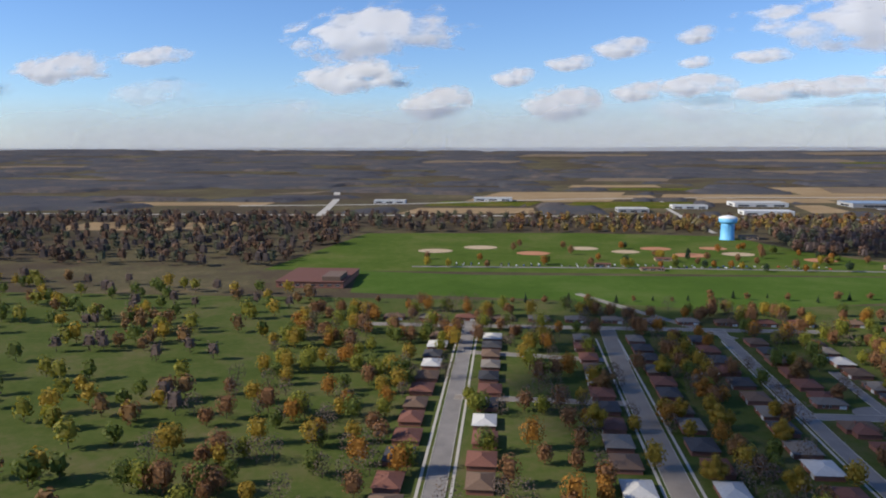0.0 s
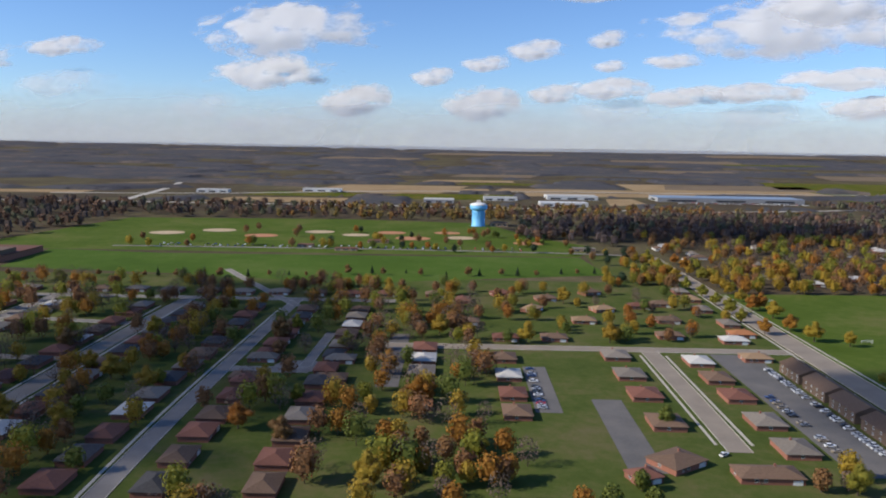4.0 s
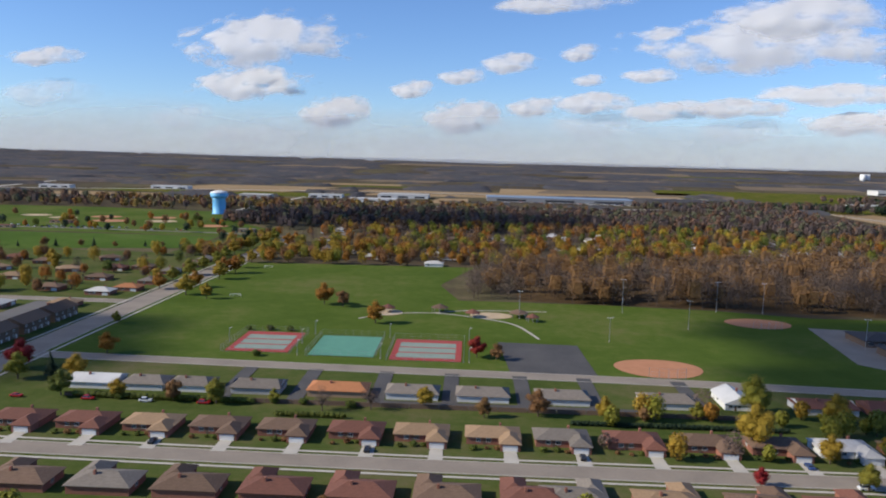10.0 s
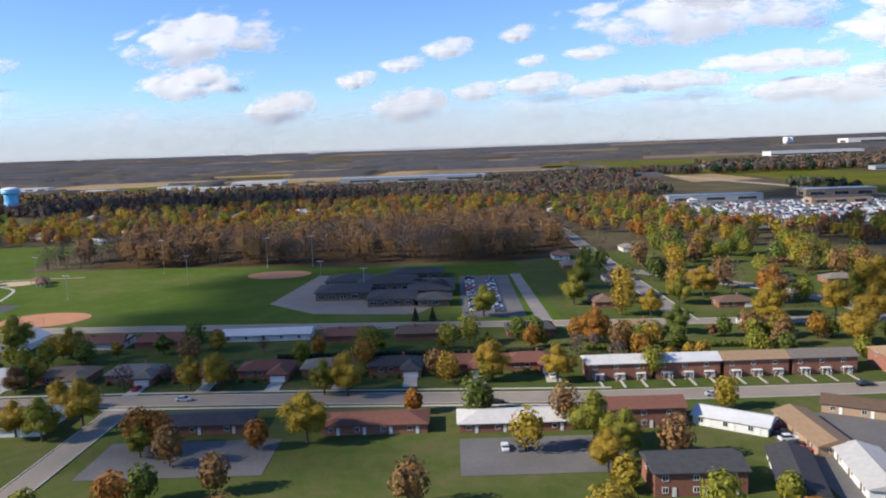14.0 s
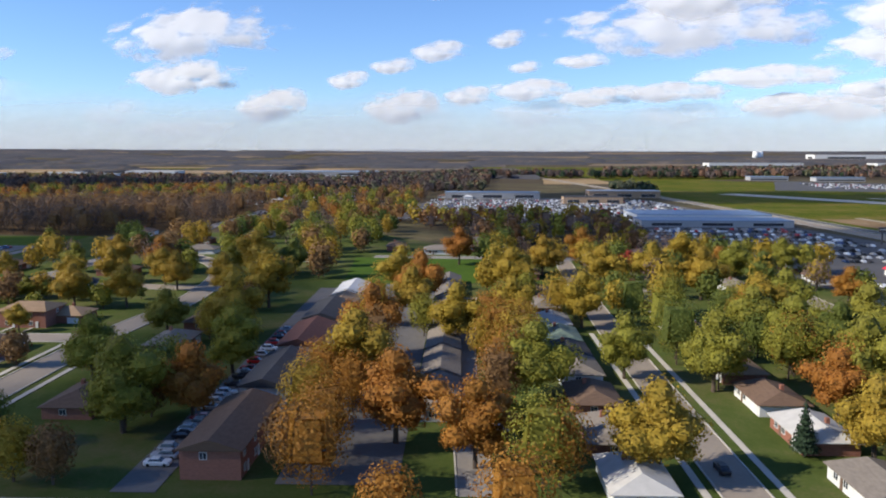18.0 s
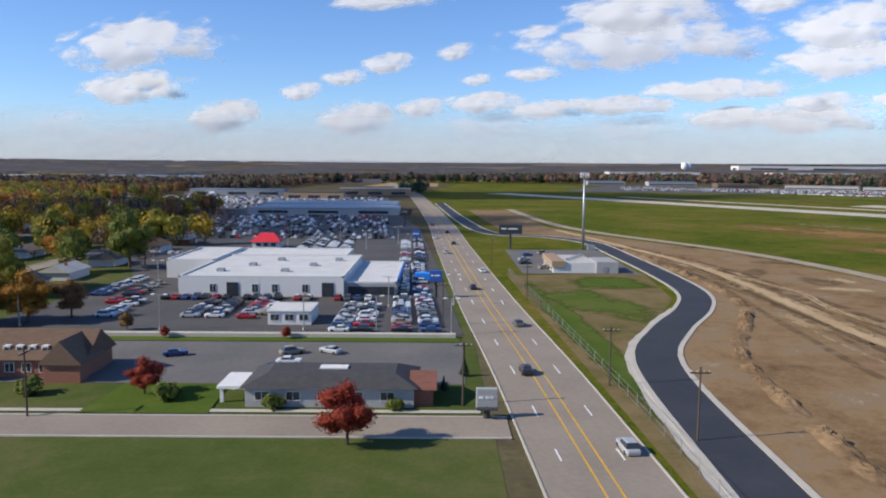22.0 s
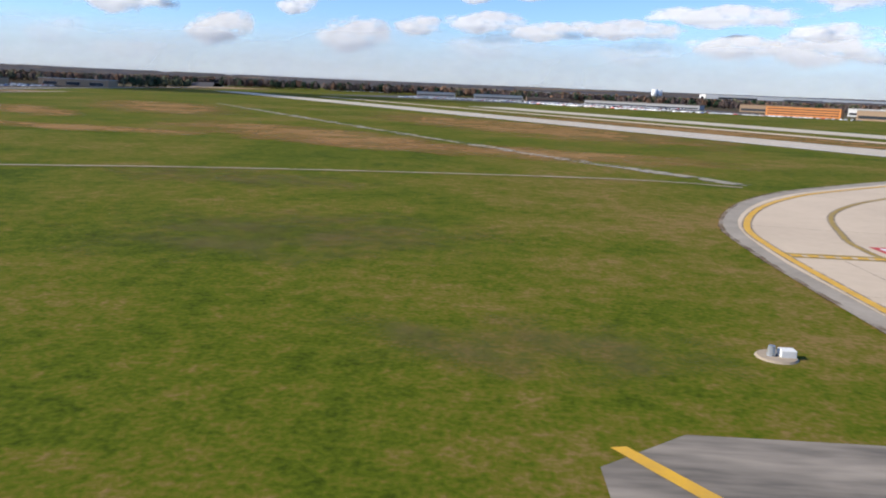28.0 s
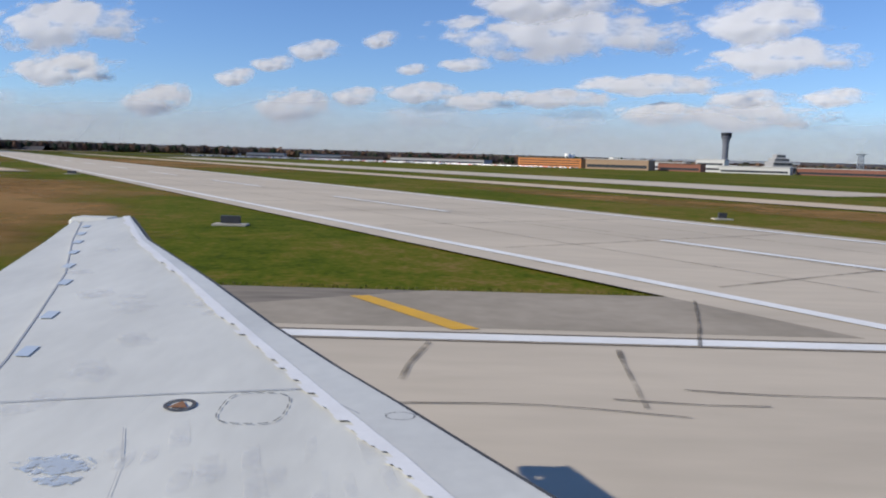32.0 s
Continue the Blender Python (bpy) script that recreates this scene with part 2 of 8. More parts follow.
WALLS = {
    "brick": mat("red_brick", (0.29, 0.125, 0.085), (0.21, 0.09, 0.062), 0.35, 0.9, vary=0.12, stretch=(1, 1, 3)),
    "tan": mat("tan_brick", (0.36, 0.25, 0.165), (0.29, 0.20, 0.13), 0.35, 0.9, vary=0.12, stretch=(1, 1, 3)),
    "white": mat("white_siding", (0.66, 0.655, 0.63), (0.57, 0.565, 0.545), 0.5, 0.7, vary=0.06, stretch=(1, 1, 8)),
    "grey": mat("grey_siding", (0.36, 0.36, 0.36), (0.30, 0.30, 0.30), 0.5, 0.8, vary=0.10, stretch=(1, 1, 8)),
    "brown": mat("brown_siding", (0.17, 0.115, 0.08), (0.13, 0.085, 0.06), 0.5, 0.85, vary=0.10, stretch=(1, 1, 8)),
    "orange": mat("orange_panels", (0.66, 0.25, 0.07), (0.6, 0.22, 0.06), 2.0, 0.7),
}
GLASS = mat("dark_glass", (0.03, 0.035, 0.045), (0.045, 0.05, 0.06), 1.0, 0.12, bump=0, spec=0.6)
TRIM = mat("white_trim", (0.72, 0.71, 0.68), (0.62, 0.61, 0.58), 0.6, 0.6)
STEEL = mat("galvanised_steel", (0.42, 0.43, 0.44), (0.34, 0.35, 0.36), 0.5, 0.45, 0.7)
DARKSTEEL = mat("dark_steel", (0.05, 0.05, 0.055), (0.07, 0.07, 0.075), 0.5, 0.5, 0.3)
BARK = mat("bark", (0.10, 0.075, 0.055), (0.065, 0.048, 0.036), 0.3, 0.95, stretch=(1, 1, 0.2))
LEAVES = {
    "gold": mat("golden_leaves", (0.378, 0.264, 0.030), (0.299, 0.198, 0.026), 0.8, 0.75, vary=0.2, island=True, bump=0, translucent=0.35),
    "olive": mat("olive_leaves", (0.264, 0.242, 0.031), (0.194, 0.185, 0.026), 0.8, 0.75, vary=0.22, island=True, bump=0, translucent=0.35),
    "green": mat("green_leaves", (0.132, 0.158, 0.026), (0.097, 0.119, 0.021), 0.8, 0.75, vary=0.22, island=True, bump=0, translucent=0.3),
    "orange": mat("orange_leaves", (0.378, 0.176, 0.026), (0.299, 0.132, 0.023), 0.8, 0.75, vary=0.2, island=True, bump=0, translucent=0.35),
    "rust": mat("rust_leaves", (0.26, 0.135, 0.05), (0.18, 0.095, 0.04), 0.8, 0.8, vary=0.22, island=True, bump=0, translucent=0.25),
    "red": mat("red_leaves", (0.30, 0.035, 0.022), (0.22, 0.026, 0.018), 0.8, 0.75, vary=0.2, island=True, bump=0, translucent=0.3),
    "bare": mat("bare_twigs", (0.155, 0.108, 0.083), (0.105, 0.073, 0.057), 0.8, 0.95, vary=0.22, island=True, bump=0),
    "fir": mat("conifer_needles", (0.022, 0.042, 0.018), (0.015, 0.03, 0.013), 0.8, 0.8, vary=0.2, island=True, bump=0),
}

# thin cover that frays out into the ground under it
PACKED = field("packed_earth", ((0.1, (0.34, 0.235, 0.125)), (0.5, (0.42, 0.30, 0.17)), (0.9, (0.50, 0.38, 0.235))), 9.0, 1.5)
DARKDIRT = field("dug_earth", ((0.1, (0.12, 0.075, 0.043)), (0.5, (0.19, 0.125, 0.07)), (0.9, (0.27, 0.185, 0.11))), 5.0, 0.8)


def fray(base, name, size, lo, hi, most=0.95, edge=True):
    """A copy of a ground material that is torn into patches; edge: it also thins out towards the rim of its sheet."""
    m = base.copy()
    m.name = name
    n, k = m.node_tree.nodes, m.node_tree.links
    q = n.new("ShaderNodeTexNoise")
    q.inputs["Scale"].default_value, q.inputs["Detail"].default_value, q.inputs["Roughness"].default_value = 1 / size, 7.0, 0.62
    k.new(n.new("ShaderNodeNewGeometry").outputs["Position"], q.inputs["Vector"])
    out = q.outputs["Fac"]
    if edge:
        off, ln, add = n.new("ShaderNodeVectorMath"), n.new("ShaderNodeVectorMath"), n.new("ShaderNodeMath")
        off.operation, ln.operation, add.operation = "MULTIPLY_ADD", "DOT_PRODUCT", "MULTIPLY_ADD"
        off.inputs[1].default_value, off.inputs[2].default_value = (2, 2, 0), (-1, -1, 0)
        k.new(n.new("ShaderNodeTexCoord").outputs["Generated"], off.inputs[0])
        k.new(off.outputs[0], ln.inputs[0])
        k.new(off.outputs[0], ln.inputs[1])
        k.new(ln.outputs["Value"], add.inputs[0])
        add.inputs[1].default_value = -0.42
        k.new(out, add.inputs[2])
        out = add.outputs[0]
    r = n.new("ShaderNodeMapRange")
    r.interpolation_type = "SMOOTHSTEP"
    r.inputs["From Min"].default_value, r.inputs["From Max"].default_value, r.inputs["To Max"].default_value = lo, hi, most
    k.new(out, r.inputs["Value"])
    tr, mx = n.new("ShaderNodeBsdfTransparent"), n.new("ShaderNodeMixShader")
    k.new(r.outputs["Result"], mx.inputs[0])
    k.new(tr.outputs[0], mx.inputs[1])
    k.new(n["Principled BSDF"].outputs[0], mx.inputs[2])
    k.new(mx.outputs[0], n["Material Output"].inputs["Surface"])
    MATS[name] = m
    return m


DRY_PATCH = fray(G_DRY, "dry_grass_patch", 9.0, 0.10, 0.52, 0.72)
DULL_PATCH = fray(G_VERGE, "dull_grass_patch", 3.0, 0.20, 0.75, 0.5)
GREEN_PATCH = fray(G_PARK, "green_patch", 7.0, 0.12, 0.40, 0.95)
DARK_PATCH = fray(DARKDIRT, "dark_earth_patch", 5.0, 0.15, 0.5, 0.75)
PALE_PATCH = fray(PACKED, "pale_earth_patch", 4.0, 0.15, 0.5, 0.85)
WEEDS = fray(DARKDIRT, "weed_joint", 0.7, 0.40, 0.58, 0.9, edge=False)
TAR = fray(BLACKPAINT, "worn_tar", 0.5, 0.25, 0.65, 0.5, edge=False)
WHEEL_PALE = fray(PACKED, "pale_wheel_track", 3.0, 0.36, 0.56, 0.85, edge=False)
WHEEL_DARK = fray(DARKDIRT, "dark_wheel_track", 3.0, 0.38, 0.6, 0.6, edge=False)
FAR_LEAVES = {
    "bare": mat("far_bare_wood", (0.105, 0.078, 0.068), (0.078, 0.058, 0.052), 9.0, 0.95, vary=0.2, island=True, bump=0, place="World"),
    "rust": mat("far_rust_wood", (0.16, 0.085, 0.055), (0.12, 0.07, 0.048), 9.0, 0.95, vary=0.25, island=True, bump=0, place="World"),
    "green": mat("far_green_wood", (0.11, 0.11, 0.06), (0.085, 0.085, 0.05), 9.0, 0.95, vary=0.2, island=True, bump=0, place="World"),
    "olive": mat("far_olive_wood", (0.20, 0.165, 0.075), (0.15, 0.125, 0.06), 9.0, 0.95, vary=0.25, island=True, bump=0, place="World"),
    "gold": mat("far_gold_wood", (0.23, 0.155, 0.04), (0.17, 0.11, 0.035), 9.0, 0.95, vary=0.25, island=True, bump=0, place="World"),
    "orange": mat("far_orange_wood", (0.24, 0.12, 0.035), (0.18, 0.09, 0.03), 9.0, 0.95, vary=0.25, island=True, bump=0, place="World"),
}
# far crowns: distance haze is put into the colour as a blue-grey cast
G_HAZED_CANOPY = field("hazed_far_canopy", ((0.14, (0.042, 0.042, 0.050)), (0.36, (0.080, 0.076, 0.084)), (0.52, (0.068, 0.070, 0.072)), (0.64, (0.105, 0.086, 0.078)), (0.86, (0.145, 0.118, 0.10))), 120.0, 16.0)

# ---- builders ----


class Build:
    """Collects faces and turns them into one mesh."""

    def __init__(self):
        self.v, self.f = [], []

    def face(self, *pts):
        i = len(self.v)
        self.v += [tuple(p) for p in pts]
        self.f.append(tuple(range(i, i + len(pts))))
        return self

    def box(self, x0, y0, z0, x1, y1, z1, bevel=0.0):
        """A block; bevel chamfers its upright edges and its top."""
        if not bevel:
            ring0 = [(x0, y0), (x1, y0), (x1, y1), (x0, y1)]
            return self.loft([(z0, ring0), (z1, ring0)])
        c = bevel
        ring = [(x0 + c, y0), (x1 - c, y0), (x1, y0 + c), (x1, y1 - c), (x1 - c, y1), (x0 + c, y1), (x0, y1 - c), (x0, y0 + c)]
        top = [(x0 + c, y0 + c), (x1 - c, y0 + c), (x1 - c, y0 + c), (x1 - c, y1 - c), (x1 - c, y1 - c), (x0 + c, y1 - c), (x0 + c, y1 - c), (x0 + c, y0 + c)]
        return self.loft([(z0, ring), (z1 - c, ring), (z1, top)])

    def loft(self, rings, cap=True):
        """Rings of (z, points) joined one above the other."""
        i, n = len(self.v), len(rings[0][1])
        for z, pts in rings:
            self.v += [(x, y, z) for x, y in pts]
        for r in range(len(rings) - 1):
            for j in range(n):
                a, b = i + r * n + j, i + r * n + (j + 1) % n
                self.f.append((a, b, b + n, a + n))
        if cap:
            self.f.append(tuple(range(i + n - 1, i - 1, -1)))
            e = i + (len(rings) - 1) * n
            self.f.append(tuple(range(e, e + n)))
        return self

    def tube(self, p, q, r0, r1, n=8):
        p, q = Vector(p), Vector(q)
        d = (q - p).normalized()
        u = d.orthogonal().normalized()
        w = d.cross(u)
        i = len(self.v)
        for c, r in ((p, r0), (q, r1)):
            for j in range(n):
                a = math.tau * j / n
                self.v.append(tuple(c + r * (math.cos(a) * u + math.sin(a) * w)))
        for j in range(n):
            k = (j + 1) % n
            self.f.append((i + j, i + k, i + n + k, i + n + j))
        self.f.append(tuple(range(i + n - 1, i - 1, -1)))
        self.f.append(tuple(range(i + n, i + 2 * n)))
        return self

    def mesh(self, name, material, smooth=False):
        m = bpy.data.meshes.new(name)
        m.from_pydata(self.v, [], self.f)
        m.materials.append(material)
        if smooth:
            m.shade_smooth()
        m.update()
        return m


def part(name, built, material, parent, label="", smooth=False):
    ob = new(name, built if isinstance(built, bpy.types.Mesh) else built.mesh(name, material, smooth))
    ob.parent = parent
    if label:
        ob["label"] = label
    return ob


def thing(name, label, category, group=""):
    return tagged(new(name), label, category, group)


PROTO = {}


def put(key, make, x, y, turn=0.0, z=0.0):
    """Builds a kind of thing once, and copies it after that."""
    m = pose(x, y, z, 0, 0, turn)
    if key in PROTO:
        return copy_thing(PROTO[key], m)
    PROTO[key] = ob = make()
    ob.matrix_basis = m @ Matrix.Diagonal((*ob.scale, 1))
    return ob


def gz(x, y):
    """Height of the land: flat round the airfield, rising a little far off."""
    r = math.hypot(x - 600, y)
    if r < 1500:
        return 0.0
    k = min(1.0, (r - 1500) / 3200)
    return 34 * k * k * (3 - 2 * k) + 5 * k * noise.noise(Vector((x / 420, y / 420, 3.3)))


LAYER = [0.0]


def lift(z):
    """Each flat layer lies a little above the one before."""
    LAYER[0] += 0.0001
    return z + LAYER[0]


def sheet(name, pts, z, material, label="", kind="structure", category=""):
    z = lift(z)
    m = bpy.data.meshes.new(name)
    m.from_pydata([(x, y, z) for x, y in pts], [], [tuple(range(len(pts)))])
    m.materials.append(material)
    ob = tagged(new(name, m), label, category, "", kind)
    if m.polygons[0].normal.z < 0:
        m.flip_normals()
    return ob


def smooth_line(pts, step=6.0):
    """A rounded line through the points."""
    out = []
    p = [Vector((*q, 0)) for q in pts]
    for i in range(len(p) - 1):
        a, b, c, d = p[max(i - 1, 0)], p[i], p[i + 1], p[min(i + 2, len(p) - 1)]
        n = max(1, int((c - b).length / step))
        for j in range(n):
            t = j / n
            out.append(0.5 * ((2 * b) + (c - a) * t + (2 * a - 5 * b + 4 * c - d) * t * t + (3 * b - a - 3 * c + d) * t ** 3))
    return out + [p[-1]]


def ribbon(b, pts, left, right, z, z1=None, ragged=0.0):
    """Adds a strip that runs from left to right of a line; with z1, a raised one. ragged: how uneven its edges are."""
    rnd = random.Random(len(b.v) + len(pts))
    rows = []
    for i, p in enumerate(pts):
        d = (pts[min(i + 1, len(pts) - 1)] - pts[max(i - 1, 0)]).normalized()
        s = Vector((-d.y, d.x, 0))
        rows.append((p + s * (left + rnd.uniform(-ragged, ragged)), p + s * (right + rnd.uniform(-ragged, ragged))))
    h = z if z1 is None else z1
    for (a, c), (e, g) in zip(rows, rows[1:]):
        b.face((c.x, c.y, h), (g.x, g.y, h), (e.x, e.y, h), (a.x, a.y, h))
        if z1 is not None:
            b.face((a.x, a.y, z), (a.x, a.y, h), (e.x, e.y, h), (e.x, e.y, z))
            b.face((c.x, c.y, h), (c.x, c.y, z), (g.x, g.y, z), (g.x, g.y, h))
    return b


def way(name, pts, width, z, material, label, curved=True, ragged=0.0, step=6.0):
    z = lift(z)
    line = smooth_line(pts, step) if curved else [Vector((*q, 0)) for q in pts]
    b = ribbon(Build(), line, width / 2, -width / 2, z, ragged=ragged)
    return tagged(new(name, b.mesh(name, material)), label, "road", "", "structure")


def kerbs(name, pts, width, z=0.02):
    line = smooth_line(pts)
    b = Build()
    for s in (1, -1):
        e = s * width / 2
        ribbon(b, line, max(e, e + s * 0.16), min(e, e + s * 0.16), z, 0.13)
    return tagged(new(name, b.mesh(name, WALKWAY)), "pale concrete kerb along a street", "kerb", "", "structure")


def walkway(pts, off, w=0.75, z=0.075):
    b = ribbon(Build(), smooth_line(pts), off + w / 2, off - w / 2, lift(z))
    return tagged(new("pavement", b.mesh("pavement", WALKWAY)), "narrow pale concrete pavement beside a street", "pavement", "", "structure")

# ---- land ----


def land():
    rings = [0, 60, 150, 300, 500, 750, 1050, 1400, 1700, 2000, 2300, 2600, 2900, 3200, 3500, 3800, 4100, 4400, 4700, 5100, 6500]
    n, v, f = 120, [], []
    for r in rings:
        for j in range(n):
            a = math.tau * j / n
            x, y = 600 + r * math.cos(a), r * math.sin(a)
            v.append((x, y, gz(x, y) - 0.02))
    for i in range(len(rings) - 1):
        for j in range(n):
            k = (j + 1) % n
            f.append((i * n + j, (i + 1) * n + j, (i + 1) * n + k, i * n + k))
    m = bpy.data.meshes.new("ground")
    m.from_pydata(v, [], f)
    m.materials.append(G_FAR)
    m.shade_smooth()
    return tagged(new("ground", m), "wide flat land of brown autumn woods and fields", "ground", "", "structure")


land()
sheet("lawn_west", ((-420, -120), (268, -120), (268, 345), (230, 372), (-420, 372)), 0.0, G_LAWN, "green lawns between suburban houses", category="lawn")
sheet("lawn_middle", ((268, -120), (838, -120), (836, 160), (700, 210), (640, 290), (560, 258), (268, 180)), 0.0, G_LAWN, "green lawns between suburban houses", category="lawn")
sheet("lawn_north", ((232, 372), (268, 345), (268, 465), (236, 465)), 0.0, G_LAWN, "green lawns between suburban houses", category="lawn")
sheet("park_field", ((277, 178), (560, 164), (556, 258), (500, 256), (470, 264), (430, 268), (380, 268), (372, 300), (386, 352), (277, 347)), 0.02, G_PARK, "mown green park grass with paler worn patches", category="field")
sheet("sports_field", ((-82, 385), (10, 376), (104, 356), (188, 380), (236, 392), (231, 452), (100, 447), (-20, 443), (-90, 452)), 0.02, G_FAIRWAY, "long strip of bright green mown field", category="field")
sheet("diamond_park", ((-150, 452), (231, 455), (250, 500), (215, 545), (180, 640), (60, 655), (-120, 640)), 0.01, G_PARK, "park grass around baseball diamonds", category="field")
sheet("wood_floor", ((402, 271), (470, 266), (556, 258), (585, 290), (583, 420), (480, 350), (402, 345)), 0.03, G_LITTER, "brown leaf litter under bare woods", category="wood floor")
for a, b_, nm in (((60, 1030), (205, 1120), "field_far"), ((240, 985), (420, 1070), "field_far"), ((330, 850), (380, 960), "field_far"), ((420, 1040), (700, 1330), "field_far"), ((-420, 640), (-260, 720), "field_far"), ((760, 700), (830, 860), "field_far"), ((-120, 820), (30, 900), "field_far"), ((-500, 900), (-300, 960), "field_far"), ((100, 1300), (260, 1380), "field_far"), ((300, 1480), (520, 1560), "field_far")):
    sheet(nm, (a, (b_[0], a[1] + 12), b_, (a[0] + 15, b_[1] - 8)), 0.03, G_TAN, "harvested tan stubble field", category="field")
sheet("meadow_far", ((660, 900), (800, 800), (900, 780), (1050, 900), (1400, 1600), (700, 1600)), 0.02, G_AIR, "pale green meadow beyond the houses", category="field")
sheet("airfield", ((848, -160), (2300, -160), (2300, 420), (1500, 520), (1250, 520), (1130, 640), (1000, 760), (860, 860), (818, 560), (836, 250)), 0.01, G_AIR, "airfield grass of green and brown patches", category="field")


def patch(name, x, y, w, d, turn, material, label, category, z=0.03):
    """A frayed patch of other cover."""
    z = lift(z)
    m = bpy.data.meshes.new(name)
    m.from_pydata([(-w / 2, -d / 2, 0), (w / 2, -d / 2, 0), (w / 2, d / 2, 0), (-w / 2, d / 2, 0)], [], [(0, 1, 2, 3)])
    m.materials.append(material)
    ob = tagged(new(name, m), label, category, "", "structure")
    ob.matrix_basis = pose(x, y, z, 0, 0, turn)
    return ob


for q in ((1106, 34, 40, 22, -20), (1118, 60, 60, 24, 0), (1152, 62, 60, 30, -40), (1162, 44, 62, 18, -54), (1126, 58, 60, 34, 14), (1138, 70, 46, 26, -10), (1092, 35, 11, 15, 10), (1093, 22.5, 10, 6, 0), (1107, 52, 10, 14, -50), (1172, 27, 22, 7, -40), (1050, 110, 90, 26, -12), (985, 120, 60, 16, -10), (1130, 84, 40, 12, 0), (1060, 190, 150, 60, -56), (1020, 130, 90, 34, -40), (1110, 210, 220, 60, -57), (960, 220, 120, 46, -60), 
          (965, 100, 30, 12, 0), (938, 120, 40, 14, 0), (950, 170, 70, 20, -50), (1215, 60, 90, 16, -55), (1250, 100, 200, 20, -57)):
    patch("dry_patch", *q, DRY_PATCH, "patch of dry brown airfield grass", "grass")
for q in ((951, 29, 22, 13, 0), (969, 33, 18, 8, 10), (934, 33, 18, 18, 0), (980, 38, 26, 14, -15), (990, 46, 34, 18, 10), (955, 70, 40, 14, 0), (1112, 28, 24, 10, -10), (1160, 28, 40, 10, 0), (1040, 42, 34, 22, 10), (1052, 24, 20, 9, 0), (1028, 66, 40, 16, -8), (1012, 40, 30, 20, 0)):
    patch("dull_patch", *q, DULL_PATCH, "patch of dull brownish airfield grass", "grass")

# streets of the suburb
STREETS = (
    ("street", ((40, 100), (40, 240), (42, 318)), 6.0, ROAD), ("street", ((-16, 100), (-16, 330)), 5.0, STREET), ("street", ((87, 120), (86, 190), (88, 320)), 4.4, STREET),
    ("street", ((88, 217), (112, 217)), 5.0, STREET), ("street", ((110, 221), (111.5, 262)), 3.2, STREET), ("street", ((36, 391), (60, 352), (91, 304)), 3.4, STREET), ("street", ((-60, 318), (40, 318), (130, 318)), 5.0, STREET), ("street", ((-16, 277), (36, 270)), 4.0, STREET), ("street", ((-16, 226), (37, 224)), 4.0, ROAD),
    ("street", ((130, 247), (268, 247)), 5.5, ROAD), ("street", ((220, 246), (220, 200), (219.5, 162)), 5.5, ROAD), ("main_street", ((272.5, -60), (272.5, 160), (273, 250), (274, 350), (275, 460)), 8.6, ROAD),
    ("street", ((277, 178.5), (340, 176), (440, 172.5), (560, 164), (640, 158)), 5.2, ROAD), ("street", ((277, 121), (380, 119), (480, 118.5), (560, 114), (628, 114)), 5.0, ROAD),
    ("street", ((481, 116), (480, 60)), 4.2, ROAD), ("street", ((627.5, 60), (627.5, 114), (630, 150), (622, 190), (590, 230)), 5.0, ROAD), ("street", ((586.5, 162), (586.5, 300), (587, 440)), 5.0, STREET),
    ("street", ((709.5, 30), (709.5, 120), (712, 205)), 4.2, ROAD), ("street", ((754.8, 54), (754.8, 120), (756, 205)), 4.2, ROAD), ("street", ((640, 54.6), (760, 54.6), (838, 54.6)), 4.6, ROAD),
    ("street", ((686, 60), (685, 100), (686, 150)), 3.2, STREET), ("street", ((660, 210), (700, 208), (760, 204)), 4.0, STREET),
)
for nm, pts, w, mt in STREETS:
    way(nm, pts, w, 0.05, mt, "grey concrete suburban street")
    kerbs("kerb", pts, w)
for pts, off in ((((40, 120), (40, 300)), 4.4), (((40, 120), (40, 300)), -4.4), (((272.5, 60), (273, 250), (274, 345)), 6.0), (((272.5, 60), (273, 250), (274, 345)), -6.0), (((300, 120.5), (380, 119), (480, 118.5), (560, 114)), 4.0),
                 (((300, 120.5), (380, 119), (480, 118.5), (560, 114)), -4.0), (((709.5, 40), (709.5, 120)), 3.6), (((709.5, 40), (709.5, 120)), -3.6), (((754.8, 60), (754.8, 130)), 3.6), (((754.8, 60), (754.8, 130)), -3.6),
                 (((640, 54.6), (836, 54.6)), 3.6), (((627.5, 60), (627.5, 112)), 4.0), (((627.5, 60), (627.5, 112)), -4.0), (((220, 240), (219.5, 166)), 4.2), (((220, 240), (219.5, 166)), -4.2), (((-16, 120), (-16, 300)), 3.9), (((-16, 120), (-16, 300)), -3.9), (((87, 130), (86, 190), (88, 300)), 3.5)):
    walkway(pts, off)


def lot(name, x0, y0, x1, y1, material=LOT, label="asphalt car park", z=0.04):
    return sheet(name, ((x0, y0), (x1, y0), (x1, y1), (x0, y1)), z, material, label, category="car park")


lot("car_park", 239, 150, 253.5, 243)
lot("car_park", 133, 203, 139.5, 262)
sheet("turning_court", [(109 + 8.5 * math.cos(math.tau * k / 24), 221 + 6.0 * math.sin(math.tau * k / 24)) for k in range(24)], 0.055, STREET, "round concrete turning court at a street end", category="road")
lot("car_park", 192, 150, 200, 196)
lot("car_park", 176, 185, 183, 225)
lot("car_park", 537, 172, 552, 230, LOT, "school car park with marked rows")
sheet("school_drive", ((554, 164), (557.5, 164), (556, 232), (552.8, 232)), 0.045, STREET, "school drive", category="road")
sheet("car_park_park", ((394, 176.5), (415, 176), (414, 206), (392, 207)), 0.045, ASPHALT, "dark asphalt car park beside the park", category="car park")
